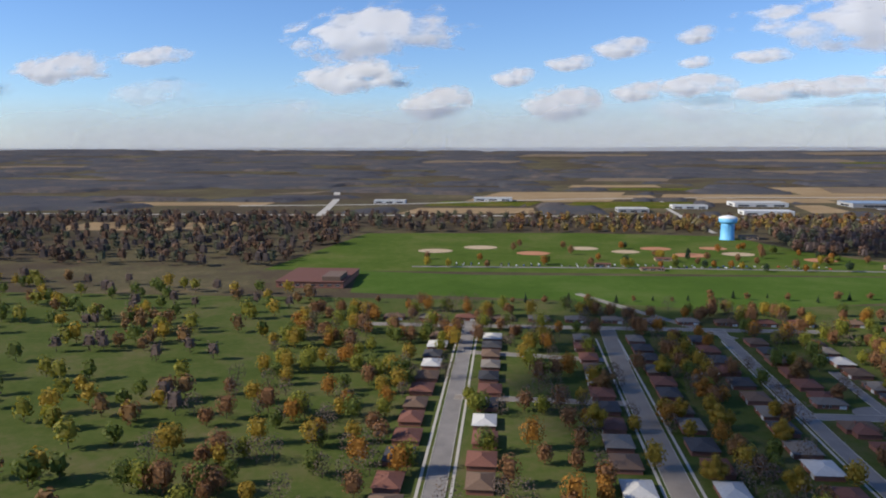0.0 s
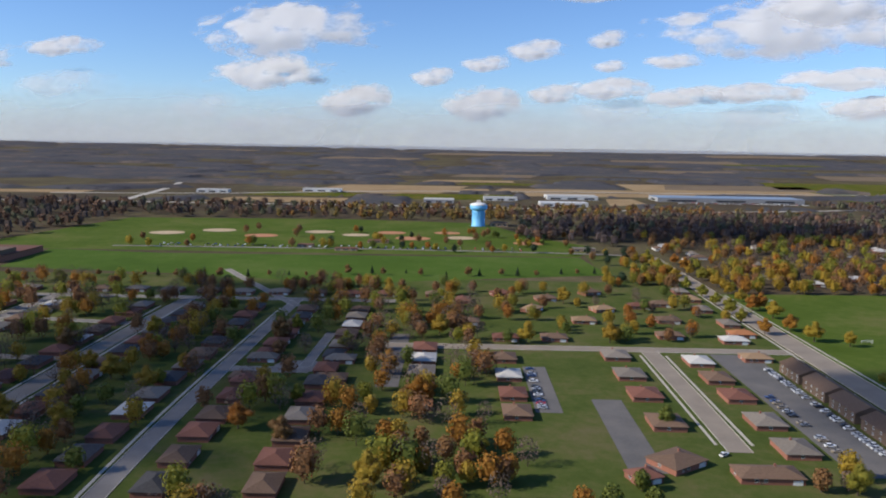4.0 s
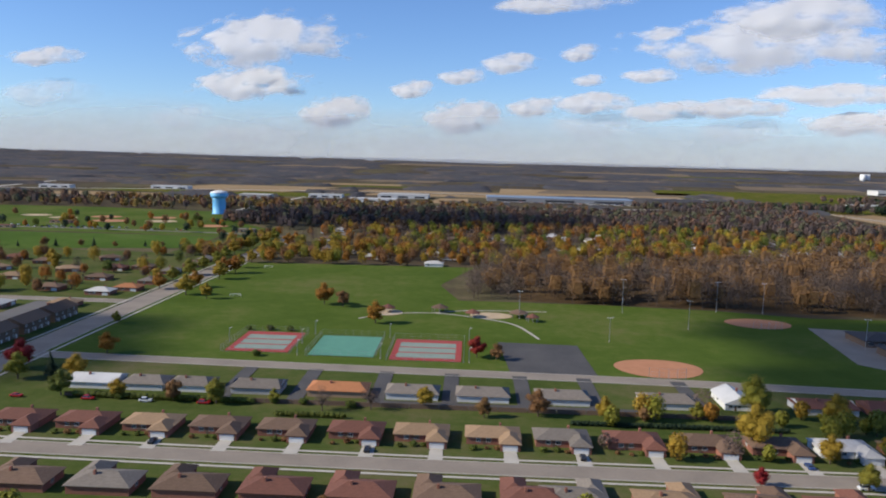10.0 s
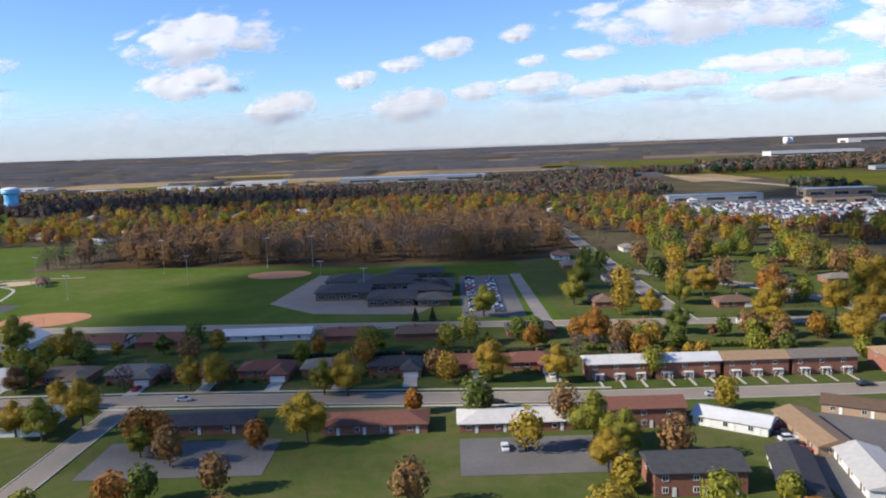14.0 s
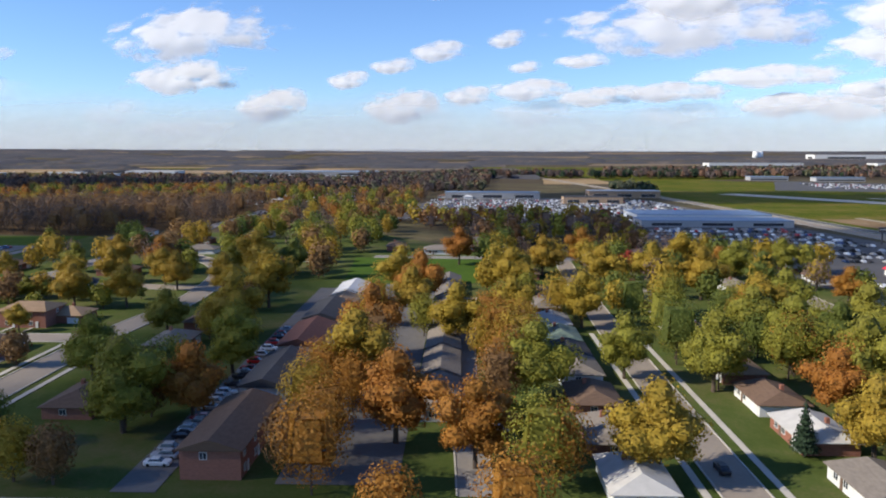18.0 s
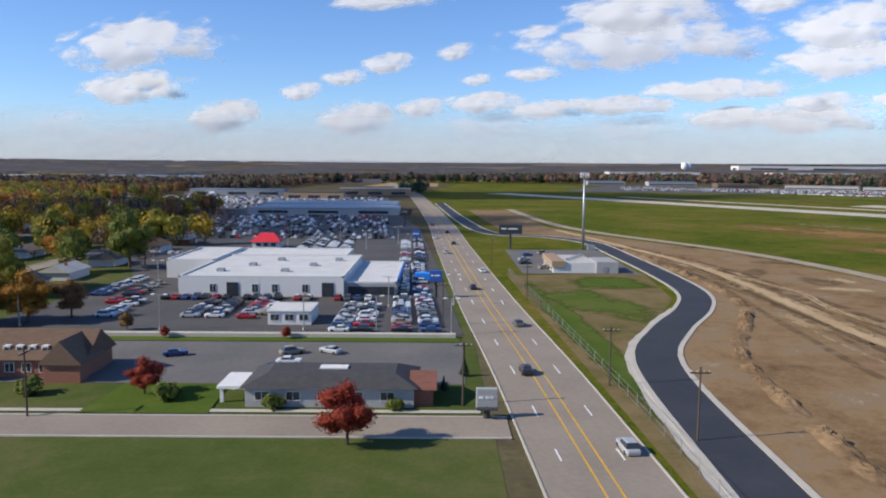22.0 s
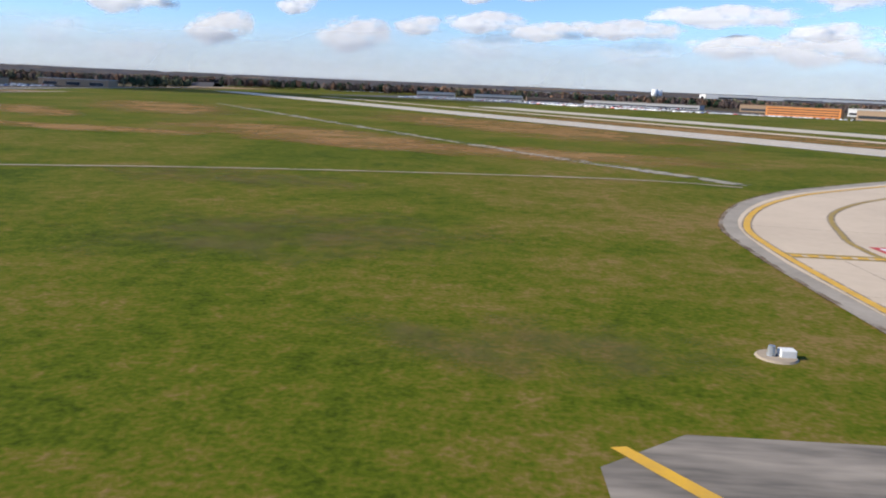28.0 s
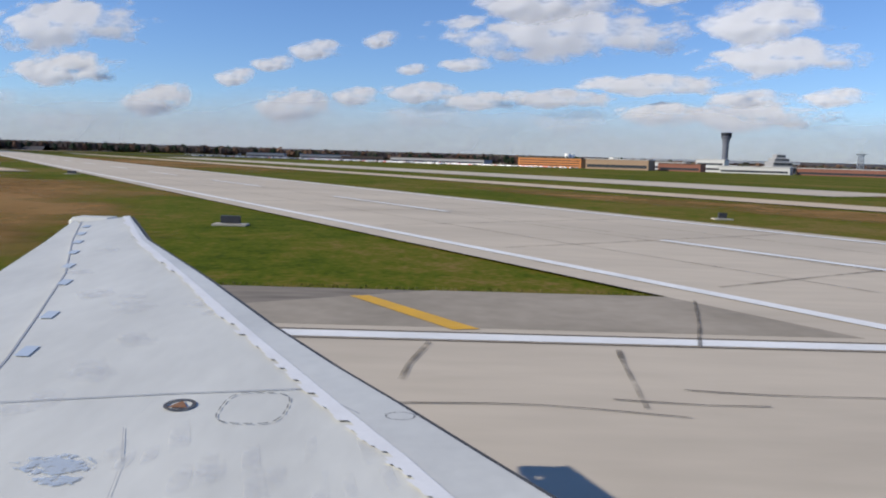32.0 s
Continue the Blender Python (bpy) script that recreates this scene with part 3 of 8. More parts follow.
sheet("school_yard", ((486, 196), (500, 182), (526, 178), (534, 196), (522, 236), (492, 240)), 0.035, ROAD, "pale paved yard around the school", category="yard")
lot("car_park", 535, 86, 556, 98)
lot("car_park", 486, 88, 510, 100)
lot("car_park", 577, 66, 620, 104)
lot("car_park", 654, 60, 658, 160, LOT)
lot("car_park", 668, 62, 679, 165, LOT)
sheet("school_field", ((658, 166), (688, 168), (690, 206), (655, 208)), 0.03, G_FAIRWAY, "green lawn among trees", category="field")
sheet("dealer_lot", ((776, 86), (835.4, 86), (832, 150), (826, 238), (812, 330), (744, 330), (745, 215), (766, 160), (778, 132)), 0.035, ASPHALT, "dark asphalt dealership yard", category="car park")
sheet("dealer_lot_far", ((655, 330), (812, 332), (800, 470), (690, 500), (660, 430)), 0.03, LOT, "crowded dealership yard", category="car park")
sheet("bank_lot", ((788, 66), (835, 66), (835.4, 82.5), (786, 82.5)), 0.035, LOT, "grey asphalt car park with worn bays", category="car park")

# highway, airport edge road and bare earth
HWY = ((846.5, -160), (844.5, 0), (842.6, 60), (839.5, 110), (836, 180), (832, 270), (822, 420), (810, 560), (770, 900))
way("highway", HWY, 8.4, 0.06, ROAD, "wide grey four-lane road with yellow centre lines")
kerbs("kerb", HWY, 8.4, 0.03)
zt = lift(0.068)
hwy = smooth_line(HWY, 3.0)
for off, w, mt, dash, nm in ((0.55, 0.16, YELLOW, 0, "yellow_line"), (-0.55, 0.16, YELLOW, 0, "yellow_line"), (2.2, 0.13, WHITE, 4, "lane_dash"), (-2.2, 0.13, WHITE, 4, "lane_dash")):
    b = Build()
    for i in range(len(hwy) - 1):
        if not dash or i % dash == 0:
            ribbon(b, hwy[i:i + 2], off + w / 2, off - w / 2, zt)
    tagged(new(nm, b.mesh(nm, mt)), "painted line on the highway", "road marking", "", "structure")
EDGE = ((853, 20), (853.2, 45), (855, 74), (861, 90), (868.5, 104), (873, 118), (874, 140), (873.5, 165), (872, 196), (863, 212), (848, 222), (841, 270), (832, 400))
sheet("bare_earth", ((855.2, -20), (911, -20), (911, 60), (913, 122), (902, 174), (876, 222), (868, 246), (862, 340), (845, 340), (852, 226), (866, 214), (876, 196), (878, 140), (874, 112), (862, 88), (857, 74), (855.2, 46)), 0.02, G_DIRT, "bare brown building-site earth with wheel tracks", category="earth")
sheet("verge", ((848.5, 40), (852, 40), (852, 74), (868, 112), (871, 140), (848, 136), (844.8, 138), (847, 80)), 0.025, G_VERGE, "rough brown grass verge beside the highway", category="grass")
way("edge_road", EDGE, 4.4, 0.07, NEWROAD, "fresh black asphalt road in an S bend", step=3.0)
edge = smooth_line(EDGE, 3.0)
for off in (2.5, -2.5):
    b = ribbon(Build(), edge, off + 0.28, off - 0.28, 0.05, 0.11)
    tagged(new("kerb", b.mesh("kerb", WALKWAY)), "new pale concrete kerb", "kerb", "", "structure")
for q in ((899, 64, 26, 30, 8), (906, 47, 14, 10, 0)):
    patch("green_patch", *q, GREEN_PATCH, "green grass left on the bare earth", "grass", 0.04)
for q in ((849.8, 88, 5, 96, 3), (856, 108, 14, 30, 20), (862, 128, 16, 18, 0)):
    patch("green_patch", *q, GREEN_PATCH, "green grass on the rough verge", "grass", 0.032)
re_ = random.Random(77)
for i in range(26):
    y = re_.uniform(20, 170)
    x = re_.uniform(862, 908) if y < 75 else re_.uniform(880, 906)
    patch("earth_patch", x, y, re_.uniform(5, 16), re_.uniform(4, 14), re_.uniform(0, 180), DARK_PATCH if i % 2 else PALE_PATCH, "darker damp earth" if i % 2 else "paler dry earth", "earth", 0.035)
TRACK = ((913, -40), (913, 40), (913.4, 80), (914, 125), (904, 176), (874, 246), (864, 346))
way("perimeter_track", TRACK, 4.0, 0.06, GRAVEL, "pale gravel perimeter track", ragged=0.12, step=4.0)
MAIN = ((869, 236), (878, 190), (885, 146), (883.5, 90), (884, 64), (888, 50), (892, 32), (894, 16))
way("dirt_track", MAIN, 3.2, 0.05, WHEEL_PALE, "pale dirt wheel track over bare earth", ragged=0.25, step=2.0)
way("dirt_track", MAIN, 1.7, 0.052, PACKED, "pale dirt wheel track over bare earth", ragged=0.3, step=1.5)
for i in range(28):
    side = re_.uniform(-5, 5) if i < 16 else re_.uniform(-22, 16)
    lean = re_.uniform(-3, 3)
    pts = [(x + side * (1 - y / 260) + lean * math.sin(y / 23 + i), y + re_.uniform(-2, 2)) for x, y in MAIN[2 if i % 2 else 1:8 - i % 3]]
    if min(p[0] for p in pts) < 861:
        continue
    way("wheel_track", pts, re_.uniform(0.14, 0.42) if i < 16 else re_.uniform(0.5, 1.6), 0.048, WHEEL_DARK if i % 3 == 0 or i >= 16 else WHEEL_PALE, "faint wheel track in bare earth", ragged=0.06, step=2.0)
way("dirt_track", ((886, 140), (890.5, 120), (888.5, 104), (890, 84), (888, 66), (886.5, 56)), 1.1, 0.051, WHEEL_PALE, "pale dirt wheel track over bare earth", ragged=0.2, step=1.5)
for off in (-0.45, 0.45):
    way("wheel_track", [(x + off, y) for x, y in ((886, 140), (890.5, 120), (888.5, 104), (890, 84), (888, 66), (886.5, 56))], 0.3, 0.053, PACKED, "pale wheel track in bare earth", ragged=0.08, step=1.5)
way("dirt_track", ((895, 50.5), (903, 50.6), (912, 52)), 1.5, 0.05, GRAVEL, "grey gravel path over bare earth", ragged=0.15, step=1.5)
way("road_edge", [(x - 2.9, y) for x, y in EDGE[:5]], 0.9, 0.045, WALKWAY, "pale crushed stone beside the new road", ragged=0.15, step=2.0)
sheet("gravel_pad", ((914, 42.6), (924.6, 43.4), (925, 52.6), (914, 53.6)), 0.065, GRAVEL, "pale gravel pad", category="pad")
sheet("track_apron", ((914.6, 14), (915.9, 14), (916.1, 43), (914.9, 43)), 0.062, EDGECON, "worn concrete strip beside the perimeter track", category="pad")
for k in range(17):
    sheet("apron_joint", ((914.7, 16 + 1.75 * k), (915.95, 15.95 + 1.75 * k), (915.95, 16.1 + 1.75 * k), (914.7, 16.16 + 1.75 * k)), 0.072, TAR, "dark open joint in a concrete strip", category="crack")
way("service_path", ((924, 51.8), (939, 55), (952, 58), (977, 61.4), (1000, 65), (1030, 73.5), (1064, 78.6), (1077, 76)), 0.7, 0.05, GRAVEL, "narrow pale service path through grass", ragged=0.1, step=3.0)
way("service_path", ((976, 61), (978.5, 55), (980, 42), (982, 30), (985, 10)), 0.8, 0.05, WHEEL_PALE, "broken pale path through grass", ragged=0.1, step=1.5)
way("old_strip", ((1078, 78), (1056, 110), (1020, 168), (960, 268)), 2.2, 0.045, fray(OLDCON, "broken_strip", 2.5, 0.38, 0.55, 0.9, edge=False), "strip of broken old pavement in the grass", ragged=0.7, step=3.0)

# own runway with its shoulder and edge line
sheet("runway", ((1053, -17.4), (2600, -17.4), (2600, 13.6), (1053, 13.6)), 0.07, RUNWAY, "pale concrete runway with tyre marks", category="runway")
sheet("runway_shoulder", ((1053, 13.55), (1066.2, 13.55), (1066.2, 17.5), (1055.5, 17.5), (1053, 15.5)), 0.06, SHOULDER, "dark weathered asphalt runway shoulder", category="runway")
sheet("runway_shoulder", ((1090.5, 13.6), (2600, 13.6), (2600, 17.5), (1092, 17.5)), 0.06, SHOULDER, "dark weathered asphalt runway shoulder", category="runway")
zu = lift(0.078)
zt = zu + 0.004
b = Build()
b.face((1085, 12.64, zt), (2600, 12.64, zt), (2600, 13.1, zt), (1085, 13.1, zt))
tagged(new("edge_line", b.mesh("edge_line", WHITE)), "solid white runway edge line", "road marking", "", "structure")
b = Build()
for y0, y1 in ((12.52, 12.57), (13.17, 13.22)):
    b.face((1085, y0, zu), (2600, y0, zu), (2600, y1, zu), (1085, y1, zu))
tagged(new("edge_line_border", b.mesh("edge_line_border", BLACKPAINT)), "thin black border of the edge line", "road marking", "", "structure")
for x in (1053.4, 1130.0, 1159.2, 1188.2, 1217.4, 1246.6, 1275.8):
    b = Build().face((x, 16.5, zt), (x + 0.42, 16.6, zt), (x + 2.7, 13.5, zt), (x + 2.2, 13.4, zt))
    tagged(new("shoulder_stripe", b.mesh("shoulder_stripe", YELLOW)), "slanted yellow stripe on the shoulder", "road marking", "shoulder stripes", "structure")
sheet("runway_junction", ((1183, 13.62), (1216, 13.62), (1216, 17.52), (1190, 17.52)), 0.068, EDGECON, "pale concrete where two runways meet", category="runway")


def crack(pts, w, z=0.087):
    line = smooth_line(pts, 0.5)
    b = ribbon(Build(), line, w / 2, -w / 2, lift(z), ragged=w * 0.3)
    return tagged(new("sealed_crack", b.mesh("sealed_crack", BLACKPAINT)), "dark sealed crack in the pavement", "crack", "", "structure")


rc = random.Random(5)
def tar(pts, w, z=0.087, material=None):
    b = ribbon(Build(), smooth_line(pts, 0.5), w / 2, -w / 2, lift(z), ragged=w * 0.2)
    return tagged(new("tar_seam", b.mesh("tar_seam", material or TAR)), "worn tar seam across the runway", "crack", "", "structure")


for i in range(12):
    x = 1102 + 6.6 * i + rc.uniform(-0.8, 0.8)
    tar(((x, 6), (x + rc.uniform(-.1, .1), 9.5), (x + 0.15, 12.3), (x + rc.uniform(-0.1, 0.3), 13.5)), 0.1)
    y = rc.uniform(8.0, 11.2)
    crack(((x + 1, y), (x + 3, y + rc.uniform(-0.08, 0.08)), (x + 5.2, y + rc.uniform(-0.15, 0.15))), 0.025)
tar(((1190.0, 12.4), (1189.7, 11.0), (1189.6, 10.2)), 0.1)
tar(((1193.1, 12.2), (1192.9, 10.6), (1192.75, 9.2)), 0.1)
tar(((1194.6, 12.6), (1195.4, 15.0), (1196, 17)), 0.07)
crack(((1189.6, 9.2), (1191.4, 9.25), (1193.2, 8.9)), 0.025)
crack(((1192.4, 9.55), (1193.6, 9.4), (1194.4, 9.4)), 0.025)
crack(((1193.5, 10.05), (1194.6, 9.9), (1196.6, 9.9)), 0.025)

# crossing runway, taxiways
D = Vector((-0.534, 0.8453, 0))
N = Vector((0.8453, 0.534, 0))
O = Vector((1206.6, 0, 0))


def band(name, off0, off1, along0, along1, z, material, label):
    a, b_, c, d = (O + N * o + D * s for o, s in ((off0, along0), (off1, along0), (off1, along1), (off0, along1)))
    return sheet(name, ((a.x, a.y), (b_.x, b_.y), (c.x, c.y), (d.x, d.y)), z, material, label, category="runway")


band("crossing_runway", 0, 21, -120, 640, 0.065, RUNWAY, "pale concrete runway crossing at an angle")
for o in (1.1, 19.2):
    band("runway_edge_line", o, o + 0.5, -120, 640, 0.085, WHITE, "white edge line of the crossing runway")
band("far_taxiway", 47, 55, -200, 560, 0.065, TAXI, "pale far taxiway")
band("far_apron", 75, 100, 60, 420, 0.05, RUNWAY, "pale apron before the terminal")
for i in range(40):
    band("slab_joint", 2.4, 18.9, -60 + 9.0 * i, -59.86 + 9.0 * i, 0.08, TAR, "dark joint between runway slabs")
for o in (5.6, 9.8, 10.9, 15.0):
    band("slab_joint", o, o + 0.09, -60, 330, 0.081, TAR, "dark joint between runway slabs")
for i in range(16):
    band("centre_dash", 10.2, 10.7, -50 + 32 * i, -50 + 32 * i + 16, 0.084, WHITE, "white runway centre dash")
TAXI_L = ((1067, 13.5), (1067, 30), (1067, 42), (1069.1, 54), (1077.2, 68.4), (1090.5, 81), (1128, 110))
TAXI_R = ((1097, 13.5), (1091, 15.7), (1087, 18.2), (1084.2, 21.4), (1082.4, 24.9), (1080.95, 29.9), (1080.6, 34.7), (1080.7, 42), (1081.1, 48.2), (1085.2, 57.2), (1092, 63.4), (1104, 75), (1137, 99))
sheet("taxiway", [(p.x, p.y) for p in smooth_line(TAXI_L, 3)] + [(p.x, p.y) for p in reversed(smooth_line(TAXI_R, 2))] + [(1066, 13.6)][:0], 0.075, TAXI, "pale concrete taxiway in a wide curve", category="taxiway")
sheet("taxiway_shoulder", [(p.x, p.y) for p in smooth_line(((1065.9, 13.55), (1065.9, 42), (1068.0, 54.6), (1076.2, 69.4), (1089.5, 82.4), (1127, 112)), 3)] + [(p.x, p.y) for p in reversed(smooth_line(((1102, 17), (1092, 17.0), (1089.5, 17.7), (1086.8, 20), (1084.5, 23.7), (1082.9, 30), (1082.2, 35.5), (1082.7, 42), (1084.6, 53), (1093, 62), (1106, 73.6), (1139, 97.6)), 2))], 0.055, EDGECON, "grey shoulder of the taxiway", category="taxiway")
for pts, w, mt in ((((1067.6, 14.2), (1067.6, 42), (1069.8, 54), (1077.8, 67.6), (1091, 80), (1128, 108.6)), 0.45, YELLOW), (((1094.5, 13.9), (1090.3, 15.5), (1086.6, 17.9), (1083.8, 21.1), (1082, 24.7), (1080.5, 29.8), (1080.2, 34.7), (1080.3, 42), (1080.7, 48.4), (1084.8, 57.6), (1091, 64), (1103, 76), (1136, 101)), 0.4, YELLOW), (((1073.2, 14), (1073.2, 41), (1074.6, 50), (1080, 62), (1094, 76), (1132, 105)), 0.34, OLIVELINE)):
    way("taxi_line_border", pts, w + 0.24, 0.088, TAR, "worn black border of a taxiway line", step=2.0)
    way("taxi_line", pts, w, 0.09, mt, "yellow taxiway line with dark edges", step=2.0)
zl = lift(0.092)
zh = zl + 0.003
for i in range(14):
    x = 1068.0 + 0.93 * i
    b = Build().face((x, 41.6, zh), (x + 0.6, 41.6, zh), (x + 0.6, 42.1, zh), (x, 42.1, zh))
    tagged(new("holding_dash", b.mesh("holding_dash", YELLOW)), "yellow dash of the holding line", "road marking", "holding line", "structure")
b = Build().face((1067.8, 41.3, zl), (1081.2, 41.3, zl), (1081.2, 41.55, zl), (1067.8, 41.55, zl))
b.face((1067.8, 42.15, zl), (1081.2, 42.15, zl), (1081.2, 42.5, zl), (1067.8, 42.5, zl))
tagged(new("holding_line", b.mesh("holding_line", OLIVELINE)), "dull yellow holding line across the taxiway", "road marking", "", "structure")
sheet("holding_sign_mark", ((1074.2, 42.9), (1077.6, 42.9), (1077.6, 45.6), (1074.2, 45.6)), 0.091, REDPAINT, "red painted runway mark", category="road marking")
for xx in (1074.6, 1075.2, 1076.0, 1076.7):
    sheet("mark_bar", ((xx, 43.3), (xx + 0.4, 43.3), (xx + 0.4, 45.2), (xx, 45.2)), 0.096, WHITE, "white bar on a red mark", category="road marking")
sheet("holding_sign_mark", ((1111, 92.5), (1114, 90), (1116.5, 92.5), (1113.5, 95)), 0.091, REDPAINT, "red painted runway mark", category="road marking")
zl = lift(0.082)
for pts in (((1066.6, 33), (1080.8, 33)), ((1066.6, 22.4), (1083.5, 22.4)), ((1070.3, 18), (1070.6, 41)), ((1076.6, 18), (1077, 41)), ((1068.6, 52), (1083.4, 50)), ((1080, 73), (1094, 63)), ((1100, 89), (1112, 79))):
    tar(pts, 0.07, 0.082)
tar([(x, y) for x, y in ((1100, 17.1), (1092, 17.2), (1089.4, 17.9), (1086.7, 20.2), (1084.3, 23.8), (1082.7, 30), (1082.0, 35.5), (1082.5, 42), (1084.4, 53))], 0.5, 0.06, WHEEL_DARK)
tar(((1066.0, 16), (1066.0, 42), (1068.1, 54.6), (1076.3, 69.4), (1089.6, 82.4)), 0.35, 0.06, WHEEL_DARK)
sheet("old_runway", ((1085, 57), (1093.7, 66.8), (1110.7, 38.2), (1116.6, 28.2), (1120.2, 23.9), (1123.8, 21.0), (1126.7, 19.0), (1130.3, 17.42), (1108.7, 17.42), (1101.5, 29.8), (1092.1, 47.0)), 0.06, OLDCON, "weed-grown cracked concrete of a closed runway", category="runway")
for i in range(26):
    k = 1.9 * i + rc.uniform(-0.5, 0.5)
    cx, cy = 1089.6 + 0.59 * k, 61.4 - 0.807 * k
    a0, a1 = sorted((rc.uniform(-5.2, 5.2), rc.uniform(-5.2, 5.2)))
    tar([(cx + 0.807 * o + rc.uniform(-.15, .15), cy + 0.59 * o + rc.uniform(-.15, .15)) for o in (a0, a0 + (a1 - a0) * 0.35, a0 + (a1 - a0) * 0.7, a1)], rc.uniform(0.12, 0.4), 0.072, WEEDS)
tar(((1097, 39), (1101, 42), (1105, 45)), 1.0, 0.072, WEEDS)
for o, w in ((-3.6, 0.3), (-1.6, 0.2), (0.4, 0.12), (0.9, 0.12), (3.3, 0.3)):
    tar([(1090.6 + 0.59 * k + 0.807 * o + rc.uniform(-.12, .12), 59.8 - 0.807 * k + 0.59 * o) for k in range(2, 46, 4)], w, 0.072, WEEDS)
way("closed_cross", ((1113.2, 20.4), (1116, 19.6)), 0.5, 0.09, YELLOW, "yellow bar on a closed runway", curved=False)
for p, q in ((((1088.6, 57.4), (1091.8, 60.6))), (((1088.6, 60.6), (1091.8, 57.4)))):
    way("closed_cross", (p, q), 0.55, 0.09, YELLOW, "yellow cross on a closed runway", curved=False)



def grass_fringe(name, pts, depth, count, seed):
    """Blades of grass that lean over the edge of the pavement."""
    rnd, b, line = random.Random(seed), Build(), smooth_line(pts, 1.0)
    for _ in range(count):
        i = rnd.randrange(len(line) - 1)
        d = (line[i + 1] - line[i]).normalized()
        k = rnd.random() ** 2.2 * depth - 0.12
        p = line[i].lerp(line[i + 1], rnd.random()) + Vector((-d.y, d.x, 0)) * k
        a, h, w = rnd.uniform(0, math.tau), rnd.uniform(0.015, 0.06), rnd.uniform(0.008, 0.022)
        c, s_ = math.cos(a), math.sin(a)
        q = (p.x + 0.6 * h * s_, p.y - 0.6 * h * c)
        b.face((p.x - w * c, p.y - w * s_, 0.0), (p.x + w * c, p.y + w * s_, 0.0), (q[0] + 0.3 * w * c, q[1] + 0.3 * w * s_, 0.03 + h), (q[0] - 0.3 * w * c, q[1] - 0.3 * w * s_, 0.03 + h))
    tagged(new(name, b.mesh(name, BLADES)), "uneven fringe of long grass at the pavement edge", "grass", "", "stuff")


BLADES = mat("grass_blades", (0.080, 0.10, 0.018), (0.16, 0.135, 0.045), 0.7, 0.9, vary=0.25, island=True, bump=0, place="World", fine=4)
grass_fringe("grass_fringe", ((1131, 17.5), (1150, 17.5), (1175, 17.5), (1192, 17.45), (1195, 17.3)), 0.9, 8000, 1)
grass_fringe("grass_fringe", ((1092, 17.2), (1100, 17.4), (1107, 17.5)), 0.7, 1500, 2)
grass_fringe("grass_fringe", ((1084.4, 53), (1082.5, 42), (1082.1, 35.5), (1082.8, 30), (1084.4, 23.8), (1086.7, 20.2), (1089.4, 17.9))[::-1], -0.7, 3000, 3)
grass_fringe("grass_fringe", ((1110.7, 38.2), (1116.6, 28.2), (1120.2, 23.9), (1123.8, 21.0), (1126.7, 19.0), (1130, 17.7)), 0.8, 2500, 4)

# ---- houses ----
RN = {"grey": "grey", "pale": "pale grey", "brown": "brown", "red": "red-brown", "tan": "tan", "orange": "orange-brown", "dark": "charcoal", "green": "grey-green", "blue": "blue-grey", "white": "white"}
WN = {"brick": "red brick", "tan": "tan brick", "white": "white", "grey": "grey", "brown": "brown", "orange": "orange"}


def roof_mesh(b, x0, y0, x1, y1, z, rise, hip, along_x, over=0.32, th=0.09):
    """A hipped or gabled roof with eaves and thickness."""
    x0, y0, x1, y1 = x0 - over, y0 - over, x1 + over, y1 + over
    if along_x:
        my, inset = (y0 + y1) / 2, hip * (y1 - y0) / 2
        r0, r1 = (x0 + inset, my, z + rise), (x1 - inset, my, z + rise)
        c = [(x0, y0, z), (x1, y0, z), (x1, y1, z), (x0, y1, z)]
        b.face(c[0], c[1], r1, r0).face(c[2], c[3], r0, r1).face(c[1], c[2], r1).face(c[3], c[0], r0)
    else:
        mx, inset = (x0 + x1) / 2, hip * (x1 - x0) / 2
        r0, r1 = (mx, y0 + inset, z + rise), (mx, y1 - inset, z + rise)
        c = [(x0, y0, z), (x1, y0, z), (x1, y1, z), (x0, y1, z)]
        b.face(c[0], c[1], r0).face(c[1], c[2], r1, r0).face(c[2], c[3], r1).face(c[3], c[0], r0, r1)
    for i in range(4):
        p, q = c[i], c[(i + 1) % 4]
        b.face((p[0], p[1], z - th), (q[0], q[1], z - th), q, p)
    return b.face(*[(p[0], p[1], z - th) for p in reversed(c)])


def window(parent, x, y, z, w, h, axis="y", side=-1):
    """A pane in a trim frame, set into a wall that faces along axis."""
    key = ("window", w, h, axis, side)
    if key not in PROTO:
        b = Build()
        d = 0.05 * side
        e, g, k = w / 2 + 0.05, d * 0.6, d * 1.2
        for x0, x1, z0, z1 in ((-e, -w / 2, -0.05, h + 0.05), (w / 2, e, -0.05, h + 0.05), (-w / 2, w / 2, -0.05, 0), (-w / 2, w / 2, h, h + 0.05), (-0.02, 0.02, 0, h)):
            if axis == "y":
                b.box(x0, min(0, k), z0, x1, max(0, k), z1)
            else:
                b.box(min(0, k), x0, z0, max(0, k), x1, z1)
        n = len(b.f)
        if axis == "y":
            b.box(-w / 2, min(0, g), 0, w / 2, max(0, g), h)
        else:
            b.box(min(0, g), -w / 2, 0, max(0, g), w / 2, h)
        m = b.mesh("window", TRIM)
        m.materials.append(GLASS)
        for f in m.polygons[n:]:
            f.material_index = 1
        PROTO[key] = m
    o = part("window", PROTO[key], TRIM, parent)
    o.location = (x, y, z)
    return o


